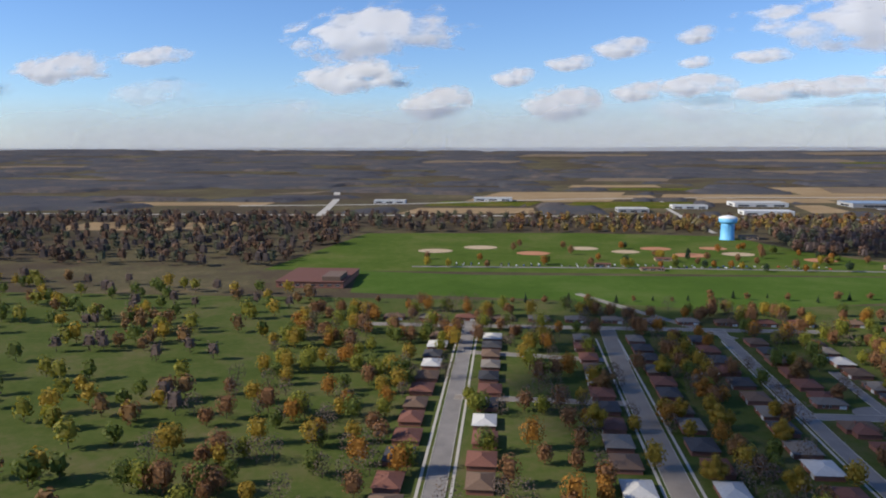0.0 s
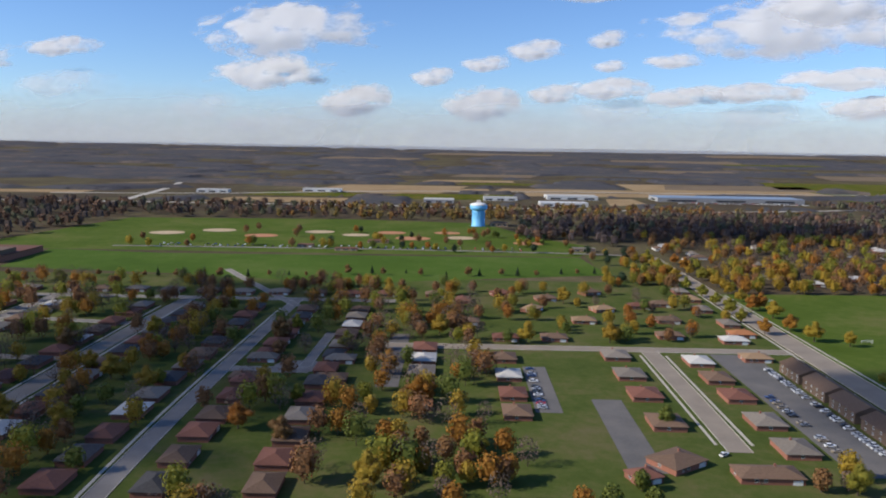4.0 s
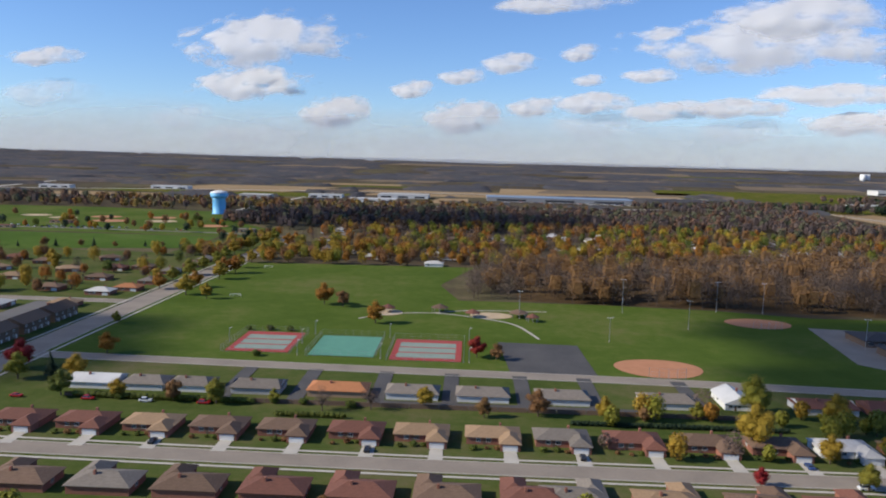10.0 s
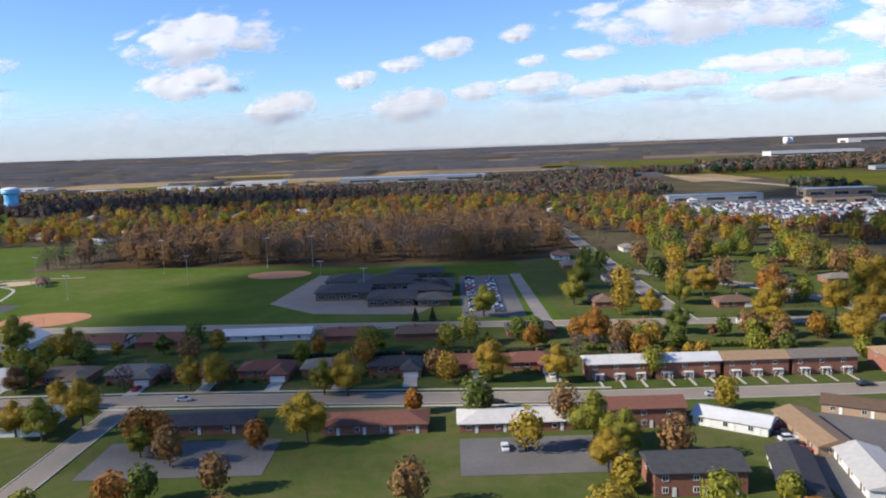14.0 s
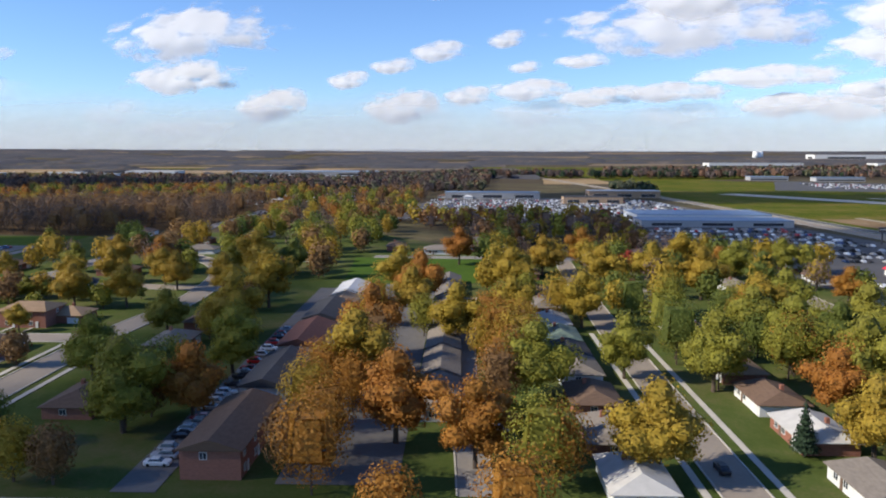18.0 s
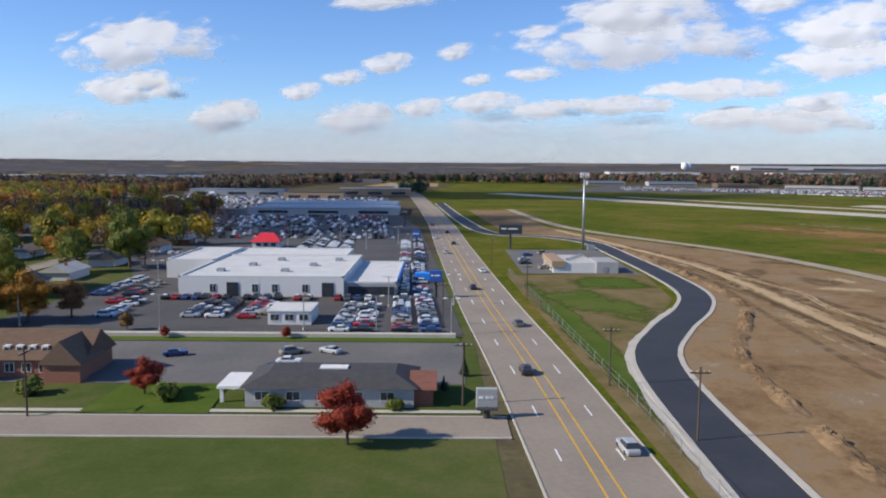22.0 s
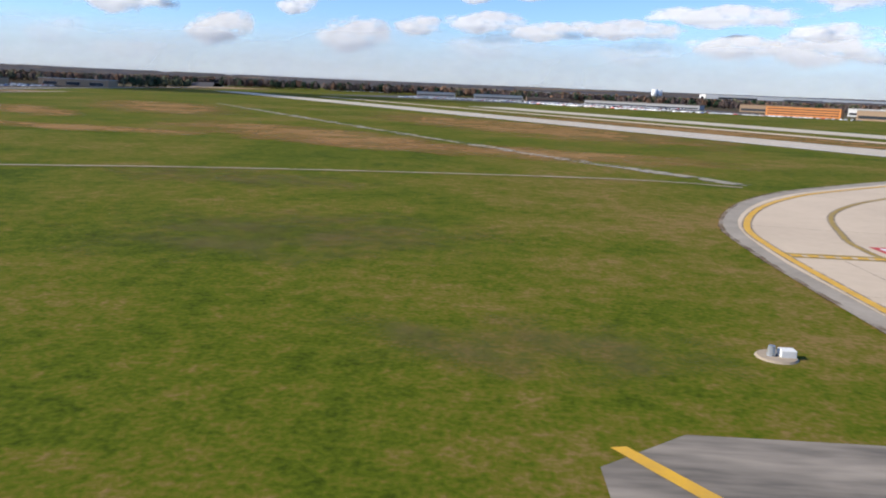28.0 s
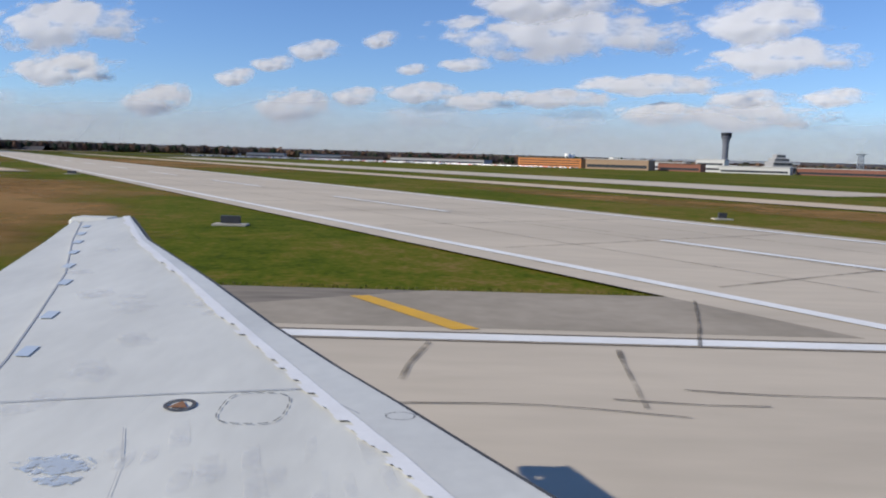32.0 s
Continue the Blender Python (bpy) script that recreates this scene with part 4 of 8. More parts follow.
def house(w, d, roof, wall, hip=1.0, along_x=True, storeys=1, wing=0, rise=1.15, garage=True, chimney=True, name="house", full=True):
    h = 1.45 * storeys
    label = f"{'two-storey' if storeys > 1 else 'one-storey'} {WN[wall]} house with a {RN[roof]} {'hip' if hip > 0.5 else 'gable'} roof"
    if wing:
        label += " and garage wing"
    o = thing(name, label, "house", "suburban houses")
    x0, x1, y0, y1 = -w / 2, w / 2, -d / 2, d / 2
    b = Build().box(x0, y0, 0, x1, y1, h)
    if hip < 0.5:
        if along_x:
            for x in (x0, x1):
                b.face((x, y0, h), (x, y1, h), (x, 0, h + rise * 0.86))
        else:
            for y in (y0, y1):
                b.face((x0, y, h), (x1, y, h), (0, y, h + rise * 0.86))
    part("wall", b, WALLS[wall], o)
    part("roof", roof_mesh(Build(), x0, y0, x1, y1, h, rise, hip, along_x), ROOFS[roof], o)
    if wing:
        gx0, gx1 = (x1 - 3.6, x1 - 0.1) if wing > 0 else (x0 + 0.1, x0 + 3.6)
        part("garage_wing", Build().box(gx0, y0 - 2.9, 0, gx1, y0 + 0.02, 1.43), WALLS[wall], o)
        part("wing_roof", roof_mesh(Build(), gx0, y0 - 2.9, gx1, y0 + d * 0.42, 1.44, 1.0, hip, False, 0.28), ROOFS[roof], o)
        part("garage_door", Build().box(gx0 + 0.45, y0 - 2.96, 0.02, gx1 - 0.45, y0 - 2.88, 1.1), TRIM, o, "white garage door")
        wx = (x0 + gx0) / 2 if wing > 0 else (gx1 + x1) / 2
    else:
        wx = x0 + w * 0.3
        if garage:
            part("garage_door", Build().box(x1 - 2.5, y0 - 0.06, 0.02, x1 - 0.5, y0 + 0.02, 1.05), TRIM, o, "white garage door")
    for s in range(storeys):
        z = 0.55 + 1.42 * s
        window(o, wx - 0.8, y0, z, 0.75, 0.62)
        if full:
            window(o, wx + 1.0, y0, z, 0.75, 0.62)
            window(o, x0, 0.4, z, 0.7, 0.6, "x", -1)
    if full:
        part("door", Build().box(wx + 0.0, y0 - 0.05, 0.02, wx + 0.45, y0 + 0.02, 1.1), WALLS["brown"], o, "dark front door")
    if chimney:
        part("chimney", Build().box(x0 + w * 0.62, 0.5, h * 0.6, x0 + w * 0.62 + 0.42, 0.95, h + rise + 0.35, 0.04), WALLS["brick"], o)
    return o


HOMES = []


def home(x, y, roof="brown", wall="brick", w=9.4, d=5.4, turn=0, hip=1.0, along_x=True, storeys=1, wing=0, rise=1.15, garage=True, name="house", full=True):
    HOMES.append((x, y))
    key = ("house", w, d, roof, wall, hip, along_x, storeys, wing, rise, garage, full)
    return put(key, lambda: house(w, d, roof, wall, hip, along_x, storeys, wing, rise, garage, full and storeys == 1, name, full), x, y, turn)


def terrace(w, d, roof, wall, storeys, rise, units, hip, name, label):
    """A long block of flats: walls, one roof, doors and windows bay by bay."""
    o = thing(name, label, "apartment building", "blocks of flats")
    h = 1.45 * storeys
    x0, x1, y0, y1 = -w / 2, w / 2, -d / 2, d / 2
    b = Build().box(x0, y0, 0, x1, y1, h)
    if hip < 0.5 and rise > 0.3:
        for x in (x0, x1):
            b.face((x, y0, h), (x, y1, h), (x, 0, h + rise * 0.86))
    part("wall", b, WALLS[wall], o)
    if rise > 0.3:
        part("roof", roof_mesh(Build(), x0, y0, x1, y1, h, rise, hip, True), ROOFS[roof], o)
    else:
        part("roof", Build().box(x0 - 0.3, y0 - 0.3, h, x1 + 0.3, y1 + 0.3, h + 0.22, 0.05), ROOFS[roof], o)
    for side, y in ((-1, y0), (1, y1)):
        for u in range(units):
            cx = x0 + (u + 0.5) * w / units
            for s in range(storeys):
                window(o, cx - 0.55, y, 0.5 + 1.42 * s, 0.6, 0.62, "y", side)
            part("door", Build().box(cx + 0.25, min(y, y + 0.06 * side), 0.02, cx + 0.7, max(y, y + 0.06 * side), 1.1), TRIM if side < 0 else WALLS["brown"], o)
    for x, s in ((x0, -1), (x1, 1)):
        window(o, x, 0.6, 0.55 + 1.42 * (storeys - 1), 0.6, 0.62, "x", s)
    return o


def flats(x, y, w, d, roof, wall, storeys=2, rise=1.2, units=4, turn=0, hip=0.0, name="apartment_building", label=""):
    HOMES.append((x, y))
    label = label or f"{'two-storey' if storeys > 1 else 'single-storey'} {WN[wall]} block of flats with a {RN[roof]} roof"
    return put(("flats", w, d, roof, wall, storeys, rise, units, hip), lambda: terrace(w, d, roof, wall, storeys, rise, units, hip, name, label), x, y, turn)


# ---- trees ----


def lump(b, c, r, rnd):
    """A rough closed lump that fills the inside of a clump."""
    n, i0 = 7, len(b.v)
    rows = (-0.9, -0.45, 0.1, 0.6, 0.92)
    for t in rows:
        w = math.sqrt(1 - t * t)
        for k in range(n):
            a, q = math.tau * k / n, rnd.uniform(0.82, 1.12)
            b.v.append((c[0] + r[0] * w * q * math.cos(a), c[1] + r[1] * w * q * math.sin(a), c[2] + r[2] * t * q))
    for j in range(len(rows) - 1):
        for k in range(n):
            p, q = i0 + j * n + k, i0 + j * n + (k + 1) % n
            b.f.append((p, q, q + n, p + n))
    b.f.append(tuple(range(i0 + n - 1, i0 - 1, -1)))
    b.f.append(tuple(range(i0 + 4 * n, i0 + 5 * n)))


def leaf_cloud(rnd, clumps, count, leaf, core=0.72):
    """Small leaf cards spread over the shells of several clumps, with a closed inside."""
    b = Build()
    weight = [r[0] * r[1] for _, r in clumps]
    for c, r in rnd.choices(clumps, weight, k=count):
        u = Vector((rnd.gauss(0, 1), rnd.gauss(0, 1), rnd.gauss(0, 1))).normalized()
        p = Vector(c) + Vector((u.x * r[0], u.y * r[1], u.z * r[2])) * rnd.uniform(0.72, 1.1)
        a = Vector((rnd.gauss(0, 1), rnd.gauss(0, 1), rnd.gauss(0, 1))).normalized()
        n = (u + 0.62 * a).normalized()
        e = n.cross(a).normalized()
        g = n.cross(e)
        k = leaf * rnd.uniform(0.6, 1.35)
        b.face(p - e * k, p - g * k * 0.7, p + e * k, p + g * k * 0.7)
    if core:
        for c, r in clumps:
            lump(b, c, [core * q for q in r], rnd)
    return b


def tree(kind, shape, h=8.0):
    rnd = random.Random(f"{kind}{shape}")
    words = {"gold": "golden yellow autumn", "olive": "yellow-green", "green": "dark green", "orange": "orange autumn", "rust": "rust-brown autumn", "red": "deep red autumn", "bare": "nearly bare brown", "fir": "dark green conifer"}
    o = thing("tree", f"{words[kind]} tree with a broad uneven crown" if kind != "fir" else "dark green conifer tree with a pointed crown", "tree", "trees of the suburb")
    t = Build()
    if kind == "fir":
        t.tube((0, 0, -0.1), (0, 0, h * 0.9), 0.22, 0.04)
        part("trunk", t, BARK, o)
        clumps = [((rnd.uniform(-.1, .1), rnd.uniform(-.1, .1), h * (0.14 + 0.8 * i / 9)), (1.9 * (1 - i / 9.6), 1.9 * (1 - i / 9.6), h * 0.06)) for i in range(10)]
        part("crown", leaf_cloud(rnd, clumps, 1500, 0.17), LEAVES[kind], o)
        return o
    fork = h * rnd.uniform(0.2, 0.28)
    t.tube((0, 0, -0.1), (0.05, 0, fork), 0.22, 0.16)
    clumps = []
    n = 9 if kind != "bare" else 8
    spread = h * (0.32 if shape != 2 else 0.37)
    for i in range(n):
        a = math.tau * (i + rnd.uniform(-0.3, 0.3)) / n
        k = rnd.uniform(0.45, 1.0) if i else 0.1
        tip = Vector((spread * k * math.cos(a), spread * k * math.sin(a), h * rnd.uniform(0.40, 0.84 - 0.2 * k)))
        mid = Vector((tip.x * 0.4, tip.y * 0.4, fork + (tip.z - fork) * 0.5))
        t.tube((0.05, 0, fork * 0.95), mid, 0.15, 0.1, 6)
        t.tube(mid, tip, 0.1, 0.03, 6)
        r = h * rnd.uniform(0.12, 0.20)
        clumps.append((tip, (r * rnd.uniform(0.9, 1.3), r * rnd.uniform(0.9, 1.3), r * rnd.uniform(0.75, 1.0))))
    clumps.append((Vector((0, 0, h * 0.8)), (h * 0.17, h * 0.17, h * 0.18)))
    clumps.append((Vector((0, 0, h * 0.55)), (h * 0.24, h * 0.24, h * 0.2)))
    clumps.append((Vector((0.1, 0, h * 0.40)), (h * 0.27, h * 0.27, h * 0.15)))
    for i in range(4):
        a = math.tau * (i + rnd.uniform(-0.3, 0.3)) / 4
        clumps.append((Vector((h * 0.2 * math.cos(a), h * 0.2 * math.sin(a), h * rnd.uniform(0.27, 0.36))), (h * 0.15, h * 0.15, h * 0.11)))
    part("trunk", t, BARK, o)
    part("crown", leaf_cloud(rnd, clumps, {"bare": 2600}.get(kind, 5200), 0.09 if kind == "bare" else 0.125, 0.0 if kind == "bare" else 0.72), LEAVES[kind], o)
    return o


TREE_RND = random.Random(11)


def grow(kind, x, y, h=8.0):
    """One of three shapes of that kind, at height h."""
    shape = TREE_RND.randrange(3)
    ob = put(("tree", kind, shape), lambda: tree(kind, shape), x, y, TREE_RND.uniform(0, 360))
    k = h / 8.0
    ob.scale = (k * TREE_RND.uniform(0.92, 1.1), k * TREE_RND.uniform(0.92, 1.1), k)
    return ob


def bush(kind, x, y, r=0.9):
    def make():
        rnd = random.Random(kind)
        o = thing("bush", "low rounded garden bush", "bush", "garden bushes")
        part("stem", Build().tube((0, 0, -0.05), (0, 0, 0.5), 0.07, 0.04, 6), BARK, o)
        part("foliage", leaf_cloud(rnd, [((0, 0, 0.55), (0.8, 0.8, 0.5)), ((0.3, 0.2, 0.7), (0.5, 0.5, 0.45)), ((-0.3, -0.2, 0.5), (0.55, 0.55, 0.42))], 260, 0.17), LEAVES[kind], o)
        return o
    ob = put(("bush", kind), make, x, y, TREE_RND.uniform(0, 360))
    ob.scale = (r, r, r)
    return ob


def hedge(x0, y0, x1, y1, h, kind="green"):
    """A clipped row of leaves on short stems."""
    rnd = random.Random(f"{x0}{y0}")
    o = thing("hedge", "dark clipped garden hedge in a straight row", "hedge", "hedges")
    run = math.hypot(x1 - x0, y1 - y0)
    n = max(3, int(run / (0.8 * h)))
    clumps = [((run * (k + 0.5) / n, rnd.uniform(-0.1, 0.1), h * 0.5), (0.75 * h, 0.5 * h, h * rnd.uniform(0.48, 0.56))) for k in range(n)]
    part("foliage", leaf_cloud(rnd, clumps, 130 * n, 0.11), LEAVES[kind], o)
    b = Build()
    for k in range(n):
        b.tube((run * (k + 0.5) / n, 0, -0.05), (run * (k + 0.5) / n, 0, 0.5 * h), 0.06, 0.04, 5)
    part("stem", b, BARK, o)
    o.matrix_basis = pose(x0, y0, 0, 0, 0, math.degrees(math.atan2(y1 - y0, x1 - x0)))
    return o


# ---- cars ----
PAINT = {n: mat(f"{n}_car_paint", c, tuple(0.9 * v for v in c), 1.0, 0.28, 0.15, bump=0, spec=0.6) for n, c in
         {"white": (0.75, 0.75, 0.74), "silver": (0.42, 0.43, 0.45), "black": (0.02, 0.02, 0.022), "red": (0.42, 0.015, 0.02), "blue": (0.03, 0.07, 0.2), "grey": (0.12, 0.125, 0.135), "tan": (0.33, 0.27, 0.19)}.items()}
RUBBER = mat("tyre_rubber", (0.02, 0.02, 0.02), (0.03, 0.03, 0.03), 0.3, 0.8)
LAMP = mat("lamp_lens", (0.6, 0.6, 0.58), (0.5, 0.5, 0.5), 0.3, 0.2)


def car(colour, big):
    o = thing("car", f"parked {colour} {'utility vehicle' if big else 'saloon car'}", "car", "parked cars")
    L, W, H = (1.28, 0.5, 0.62) if not big else (1.34, 0.53, 0.74)
    def ring(z, f, w, r=None):
        r = f if r is None else r
        return (z, [(-L * r, -W * w * 0.8), (-L * r * 0.9, -W * w), (L * f * 0.86, -W * w), (L * f, -W * w * 0.7), (L * f, W * w * 0.7), (L * f * 0.86, W * w), (-L * r * 0.9, W * w), (-L * r, W * w * 0.8)])
    part("body", Build().loft([ring(0.12, 0.97, 0.94), ring(0.3, 1.0, 1.0), ring(0.46, 0.985, 0.98), ring(0.5, 0.94, 0.92)]), PAINT[colour], o)
    r = 0.8 if big else 0.66
    cab = [(0.49, [(-L * r, -W * .88), (L * .42, -W * .88), (L * .42, W * .88), (-L * r, W * .88)]), (H + 0.1, [(-L * (r - .18), -W * .7), (L * .14, -W * .7), (L * .14, W * .7), (-L * (r - .18), W * .7)])]
    part("window_band", Build().loft(cab), GLASS, o, "dark car windows")
    part("car_roof", Build().box(-L * (r - .2), -W * .72, H + 0.09, L * .15, W * .72, H + 0.15, 0.03), PAINT[colour], o)
    for sx in (-0.62, 0.62):
        for sy in (-1, 1):
            y = sy * W * 0.86
            part("wheel", Build().tube((L * sx, y - 0.09, 0.17), (L * sx, y + 0.09, 0.17), 0.17, 0.17, 10), RUBBER, o)
    return o


CAR_RND = random.Random(3)
CAR_MIX = ("white", "white", "silver", "silver", "black", "grey", "red", "blue", "tan", "black")


def park(x, y, turn=0, colour=None):
    c = colour or CAR_MIX[CAR_RND.randrange(len(CAR_MIX))]
    big = CAR_RND.random() < 0.45
    return put(("car", c, big), lambda: car(c, big), x, y, turn + CAR_RND.uniform(-2, 2), 0.06)


def car_row(x0, y0, x1, y1, turn, skip=0.15, gap=1.45, colours=None):
    n = int(math.hypot(x1 - x0, y1 - y0) / gap)
    for i in range(n + 1):
        if CAR_RND.random() > skip:
            t = i / max(n, 1)
            park(x0 + (x1 - x0) * t, y0 + (y1 - y0) * t, turn + (180 if CAR_RND.random() < 0.3 else 0), colours and colours[CAR_RND.randrange(len(colours))])


def car_crowd(name, rows, label):
    """Cars too many to count: small shaped bodies joined by colour."""
    for colour in ("white", "silver", "black", "red", "blue", "grey"):
        b = Build()
        for x0, y0, x1, y1, turn, n in rows:
            for i in range(n):
                c = CAR_MIX[CAR_RND.randrange(len(CAR_MIX))]
                if (c if c != "tan" else "white") != colour or CAR_RND.random() < 0.08:
                    continue
                t = (i + 0.5) / n
                x, y, a = x0 + (x1 - x0) * t, y0 + (y1 - y0) * t, radians(turn)
                ca, sa = math.cos(a), math.sin(a)
                def rot(pts):
                    return [(x + px * ca - py * sa, y + px * sa + py * ca) for px, py in pts]
                q = rot(((-1.25, -.5), (1.25, -.5), (1.25, .5), (-1.25, .5)))
                q2 = rot(((-1.2, -.46), (1.18, -.46), (1.18, .46), (-1.2, .46)))
                b.loft([(0.14, q), (0.5, q2)])
                b.loft([(0.5, rot(((-.9, -.44), (.5, -.44), (.5, .44), (-.9, .44)))), (0.78, rot(((-.65, -.36), (.2, -.36), (.2, .36), (-.65, .36))))])
        if b.v:
            tagged(new(name, b.mesh(name, PAINT[colour])), label, "cars", "", "stuff")


# ---- poles ----


def light_pole(h, arms, label):
    o = thing("light_pole", label, "light pole", "light poles")
    part("base", Build().tube((0, 0, 0), (0, 0, 0.35), 0.16, 0.16), WALKWAY, o)
    part("pole", Build().tube((0, 0, 0.3), (0, 0, h), 0.09, 0.06), STEEL, o)
    for s in range(arms):
        k = -0.75 + 1.5 * s / max(arms - 1, 1) if arms > 1 else 0.4
        part("arm", Build().tube((0, 0, h - 0.05), (k, 0, h), 0.035, 0.03, 6), STEEL, o)
        part("lamp_head", Build().box(k - 0.24, -0.16, h - 0.02, k + 0.24, 0.16, h + 0.1, 0.03), TRIM, o, "boxy lamp head")
    return o


def pole(x, y, h=4.2, arms=2, turn=0, label="tall grey steel light pole with boxy lamps"):
    return put(("pole", h, arms), lambda: light_pole(h, arms, label), x, y, turn)


def utility(x, y, turn=0):
    def make():
        o = thing("utility_pole", "weathered wooden utility pole with a crossarm", "utility pole", "utility poles")
        part("pole", Build().tube((0, 0, 0), (0, 0, 5.6), 0.09, 0.065), BARK, o)
        part("crossarm", Build().box(-0.75, -0.05, 5.1, 0.75, 0.05, 5.22), BARK, o)
        for k in (-0.65, -0.25, 0.25, 0.65):
            part("insulator", Build().tube((k, 0, 5.22), (k, 0, 5.34), 0.035, 0.025, 6), LAMP, o)
        return o
    return put(("utility",), make, x, y, turn)

# ---- western blocks ----
for y, r in ((183, "brown"), (197, "red"), (214, "pale"), (232, "brown")):
    home(171, y, r, "brick", 8.4, 7.0, 90)
for y, r in ((178, "brown"), (199, "red"), (217, "grey"), (237, "grey")):
    home(207, y, r, "brick", 9.0, 8.0, 90)
for y, r in ((163, "grey"), (180, "grey"), (199, "red"), (215, "brown"), (232, "pale")):
    home(232, y, r, "brick", 9.2, 7.6, 90)
home(203, 155, "brown", "brick", 10, 8, 35)
home(220, 149, "brown", "brick", 13, 6.4, 0)
home(194, 147, "red", "brick", 6, 5, 20)
for y in (139.5, 155.5, 172, 188, 203.5, 219):
    flats(258.5, y, 13.0, 7.4, "brown", "brown", 2, 1.7, 4, 90, 0.0, "townhouse", "two-storey brown townhouse block with a brown gabled roof")
home(262, 127, "brown", "brick", 10, 6, 0)
home(250, 122, "tan", "brick", 11, 7, 0)
for x, y, r, t in ((195, 326, "brown", 10), (159, 319, "red", 90), (173, 257, "red", 0), (187, 304, "tan", 60), (216, 306, "tan", 20), (233, 313, "red", 0), (232, 264, "brown", 0), (217, 341, "brown", 30), (258, 309, "grey", 90), (260, 284, "grey", 90),
                   (259, 268, "orange", 0), (190, 258, "brown", 0), (243, 318, "brown", 0), (253, 259, "pale", 0), (252, 237, "tan", 0), (160, 280, "brown", 0), (205, 285, "tan", 0), (238, 288, "brown", 0), (176, 335, "red", 15), (147, 330, "brown", 0), (260, 330, "tan", 90), (260, 347, "grey", 90)):
    home(x, y, r, "brick", 8.8, 6.2, t)
for y, r in ((189, "orange"), (203, "red"), (216, "grey"), (229, "pale"), (242, "red")):
    home(145.6, y, r, "brick", 9.2, 7.4, 90)
rw = random.Random(21)
for sx in (-16, 40, 86, 128):
    for side in (-1, 1):
        for k in range(15):
            y = 112 + 13.2 * k + rw.uniform(-1, 1)
            if 312 < y < 324 or (sx == 86 and side > 0 and 207 < y < 227) or (sx == 128 and side > 0):
                continue
            home(sx + side * rw.uniform(10.0, 11.0), y, rw.choice(("brown", "red", "red", "grey", "brown", "dark", "pale")), "brick", 8.8, rw.choice((6.2, 7.0)), 90 * side, full=False)
for k in range(12):
    home(-50 + 16 * k, 329 + rw.uniform(-1.5, 1.5), rw.choice(("brown", "red", "grey")), "brick", 8.8, 6.2, 0)
for x in (96, 120):
    home(x, 207.5, "brown", "brick", 8.8, 6.2, 180)
    home(x, 227, "grey", "brick", 8.8, 6.2, 0)

# ---- rows south of the park ----
for x, r, w_, wd, hp in ((303, "white", "white", 10, 0.0), (314, "grey", "white", 9, 0.6), (324, "grey", "white", 9, 0.6), (338.5, "grey", "grey", 10.5, 0.4), (356, "orange", "tan", 12.5, 0.6), (372, "grey", "white", 11, 0.5), (387, "grey", "white", 11, 0.5), (404, "grey", "white", 11, 0.5), (426, "grey", "white", 11, 0.5), (459, "red", "white", 12, 0.3), (473, "red", "brick", 11, 0.3), (512, "red", "brick", 11, 0.4), (528, "brown", "brick", 11, 0.4), (551, "dark", "brick", 10, 0.4)):
    home(x, 156.5, r, w_, wd, 6.6, 180, hp)
home(441, 159, "white", "white", 6.2, 9.5, 0, 0.0, False, rise=1.6)
flats(494.5, 159, 19, 5.4, "white", "white", 1, 0.9, 5, 0, 0.0, "apartment_building", "long white single-storey block with a white roof")
ROW_B = ((287, "tan"), (300.5, "red"), (313, "red"), (325.5, "tan"), (338, "brown"), (350.5, "brown"), (363.5, "red"), (375.5, "tan"), (388.5, "tan"), (401, "grey"), (414, "red"), (427, "brown"), (439.5, "brown"), (451.5, "pale"), (464, "tan"), (476.5, "grey"), (488.5, "red"), (500.5, "red"), (512, "grey"), (524, "dark"), (536, "red"), (548.5, "red"))
for i, (x, r) in enumerate(ROW_B):
    home(x, 132.5, r, "brick" if r != "pale" else "white", 9.6, 5.6, 0, 1.0, True, 1, 1)
    dx = x + 2.95
    sheet("driveway", ((dx - 1.3, 121.6), (dx + 1.3, 121.6), (dx + 1.1, 126.9), (dx - 1.1, 126.9)), 0.06, WALKWAY, "pale concrete driveway", category="driveway")
    if i % 3 == 0:
        park(dx, 124.6, 90)
for x, r, w_ in ((440, "red", "brick"), (453, "brown", "brick"), (469, "pale", "white"), (428, "brown", "brick"), (414, "tan", "brick"), (400, "grey", "brick")):
    home(x, 107, r, w_, 9.6, 6.0, 180, 1.0, True, 1, -1)
for x in range(290, 395, 13):
    home(x, 106.5, rw.choice(("tan", "brown", "grey", "red")), "brick", 9.6, 6.0, 180, 1.0, True, 1, 1)
flats(497, 105.5, 15, 5.6, "dark", "brick", 1, 0.8, 3, 0, 1.0)
flats(523, 103.5, 15, 5.6, "red", "brick", 1, 0.9, 4, 0, 1.0)
flats(543, 103, 16, 5.8, "pale", "brick", 1, 0.9, 4, 0, 1.0)
for x, r in ((562.5, "pale"), (574, "white"), (585.5, "tan"), (597, "grey")):
    flats(x, 124.5, 10.8, 5.0, r, "brick", 2, 0.9, 3, 0, 0.0)
flats(611, 124, 8, 6.5, "tan", "brick", 2, 1.1, 2, 0, 0.6)
flats(561.5, 102.5, 10.5, 5.0, "red", "brick", 2, 1.0, 3, 0, 0.0)
flats(573.5, 100, 10, 4.6, "white", "white", 1, 0.8, 3, -35, 0.0)
flats(582, 95, 13, 4.6, "tan", "tan", 1, 0.8, 3, 90, 0.0)
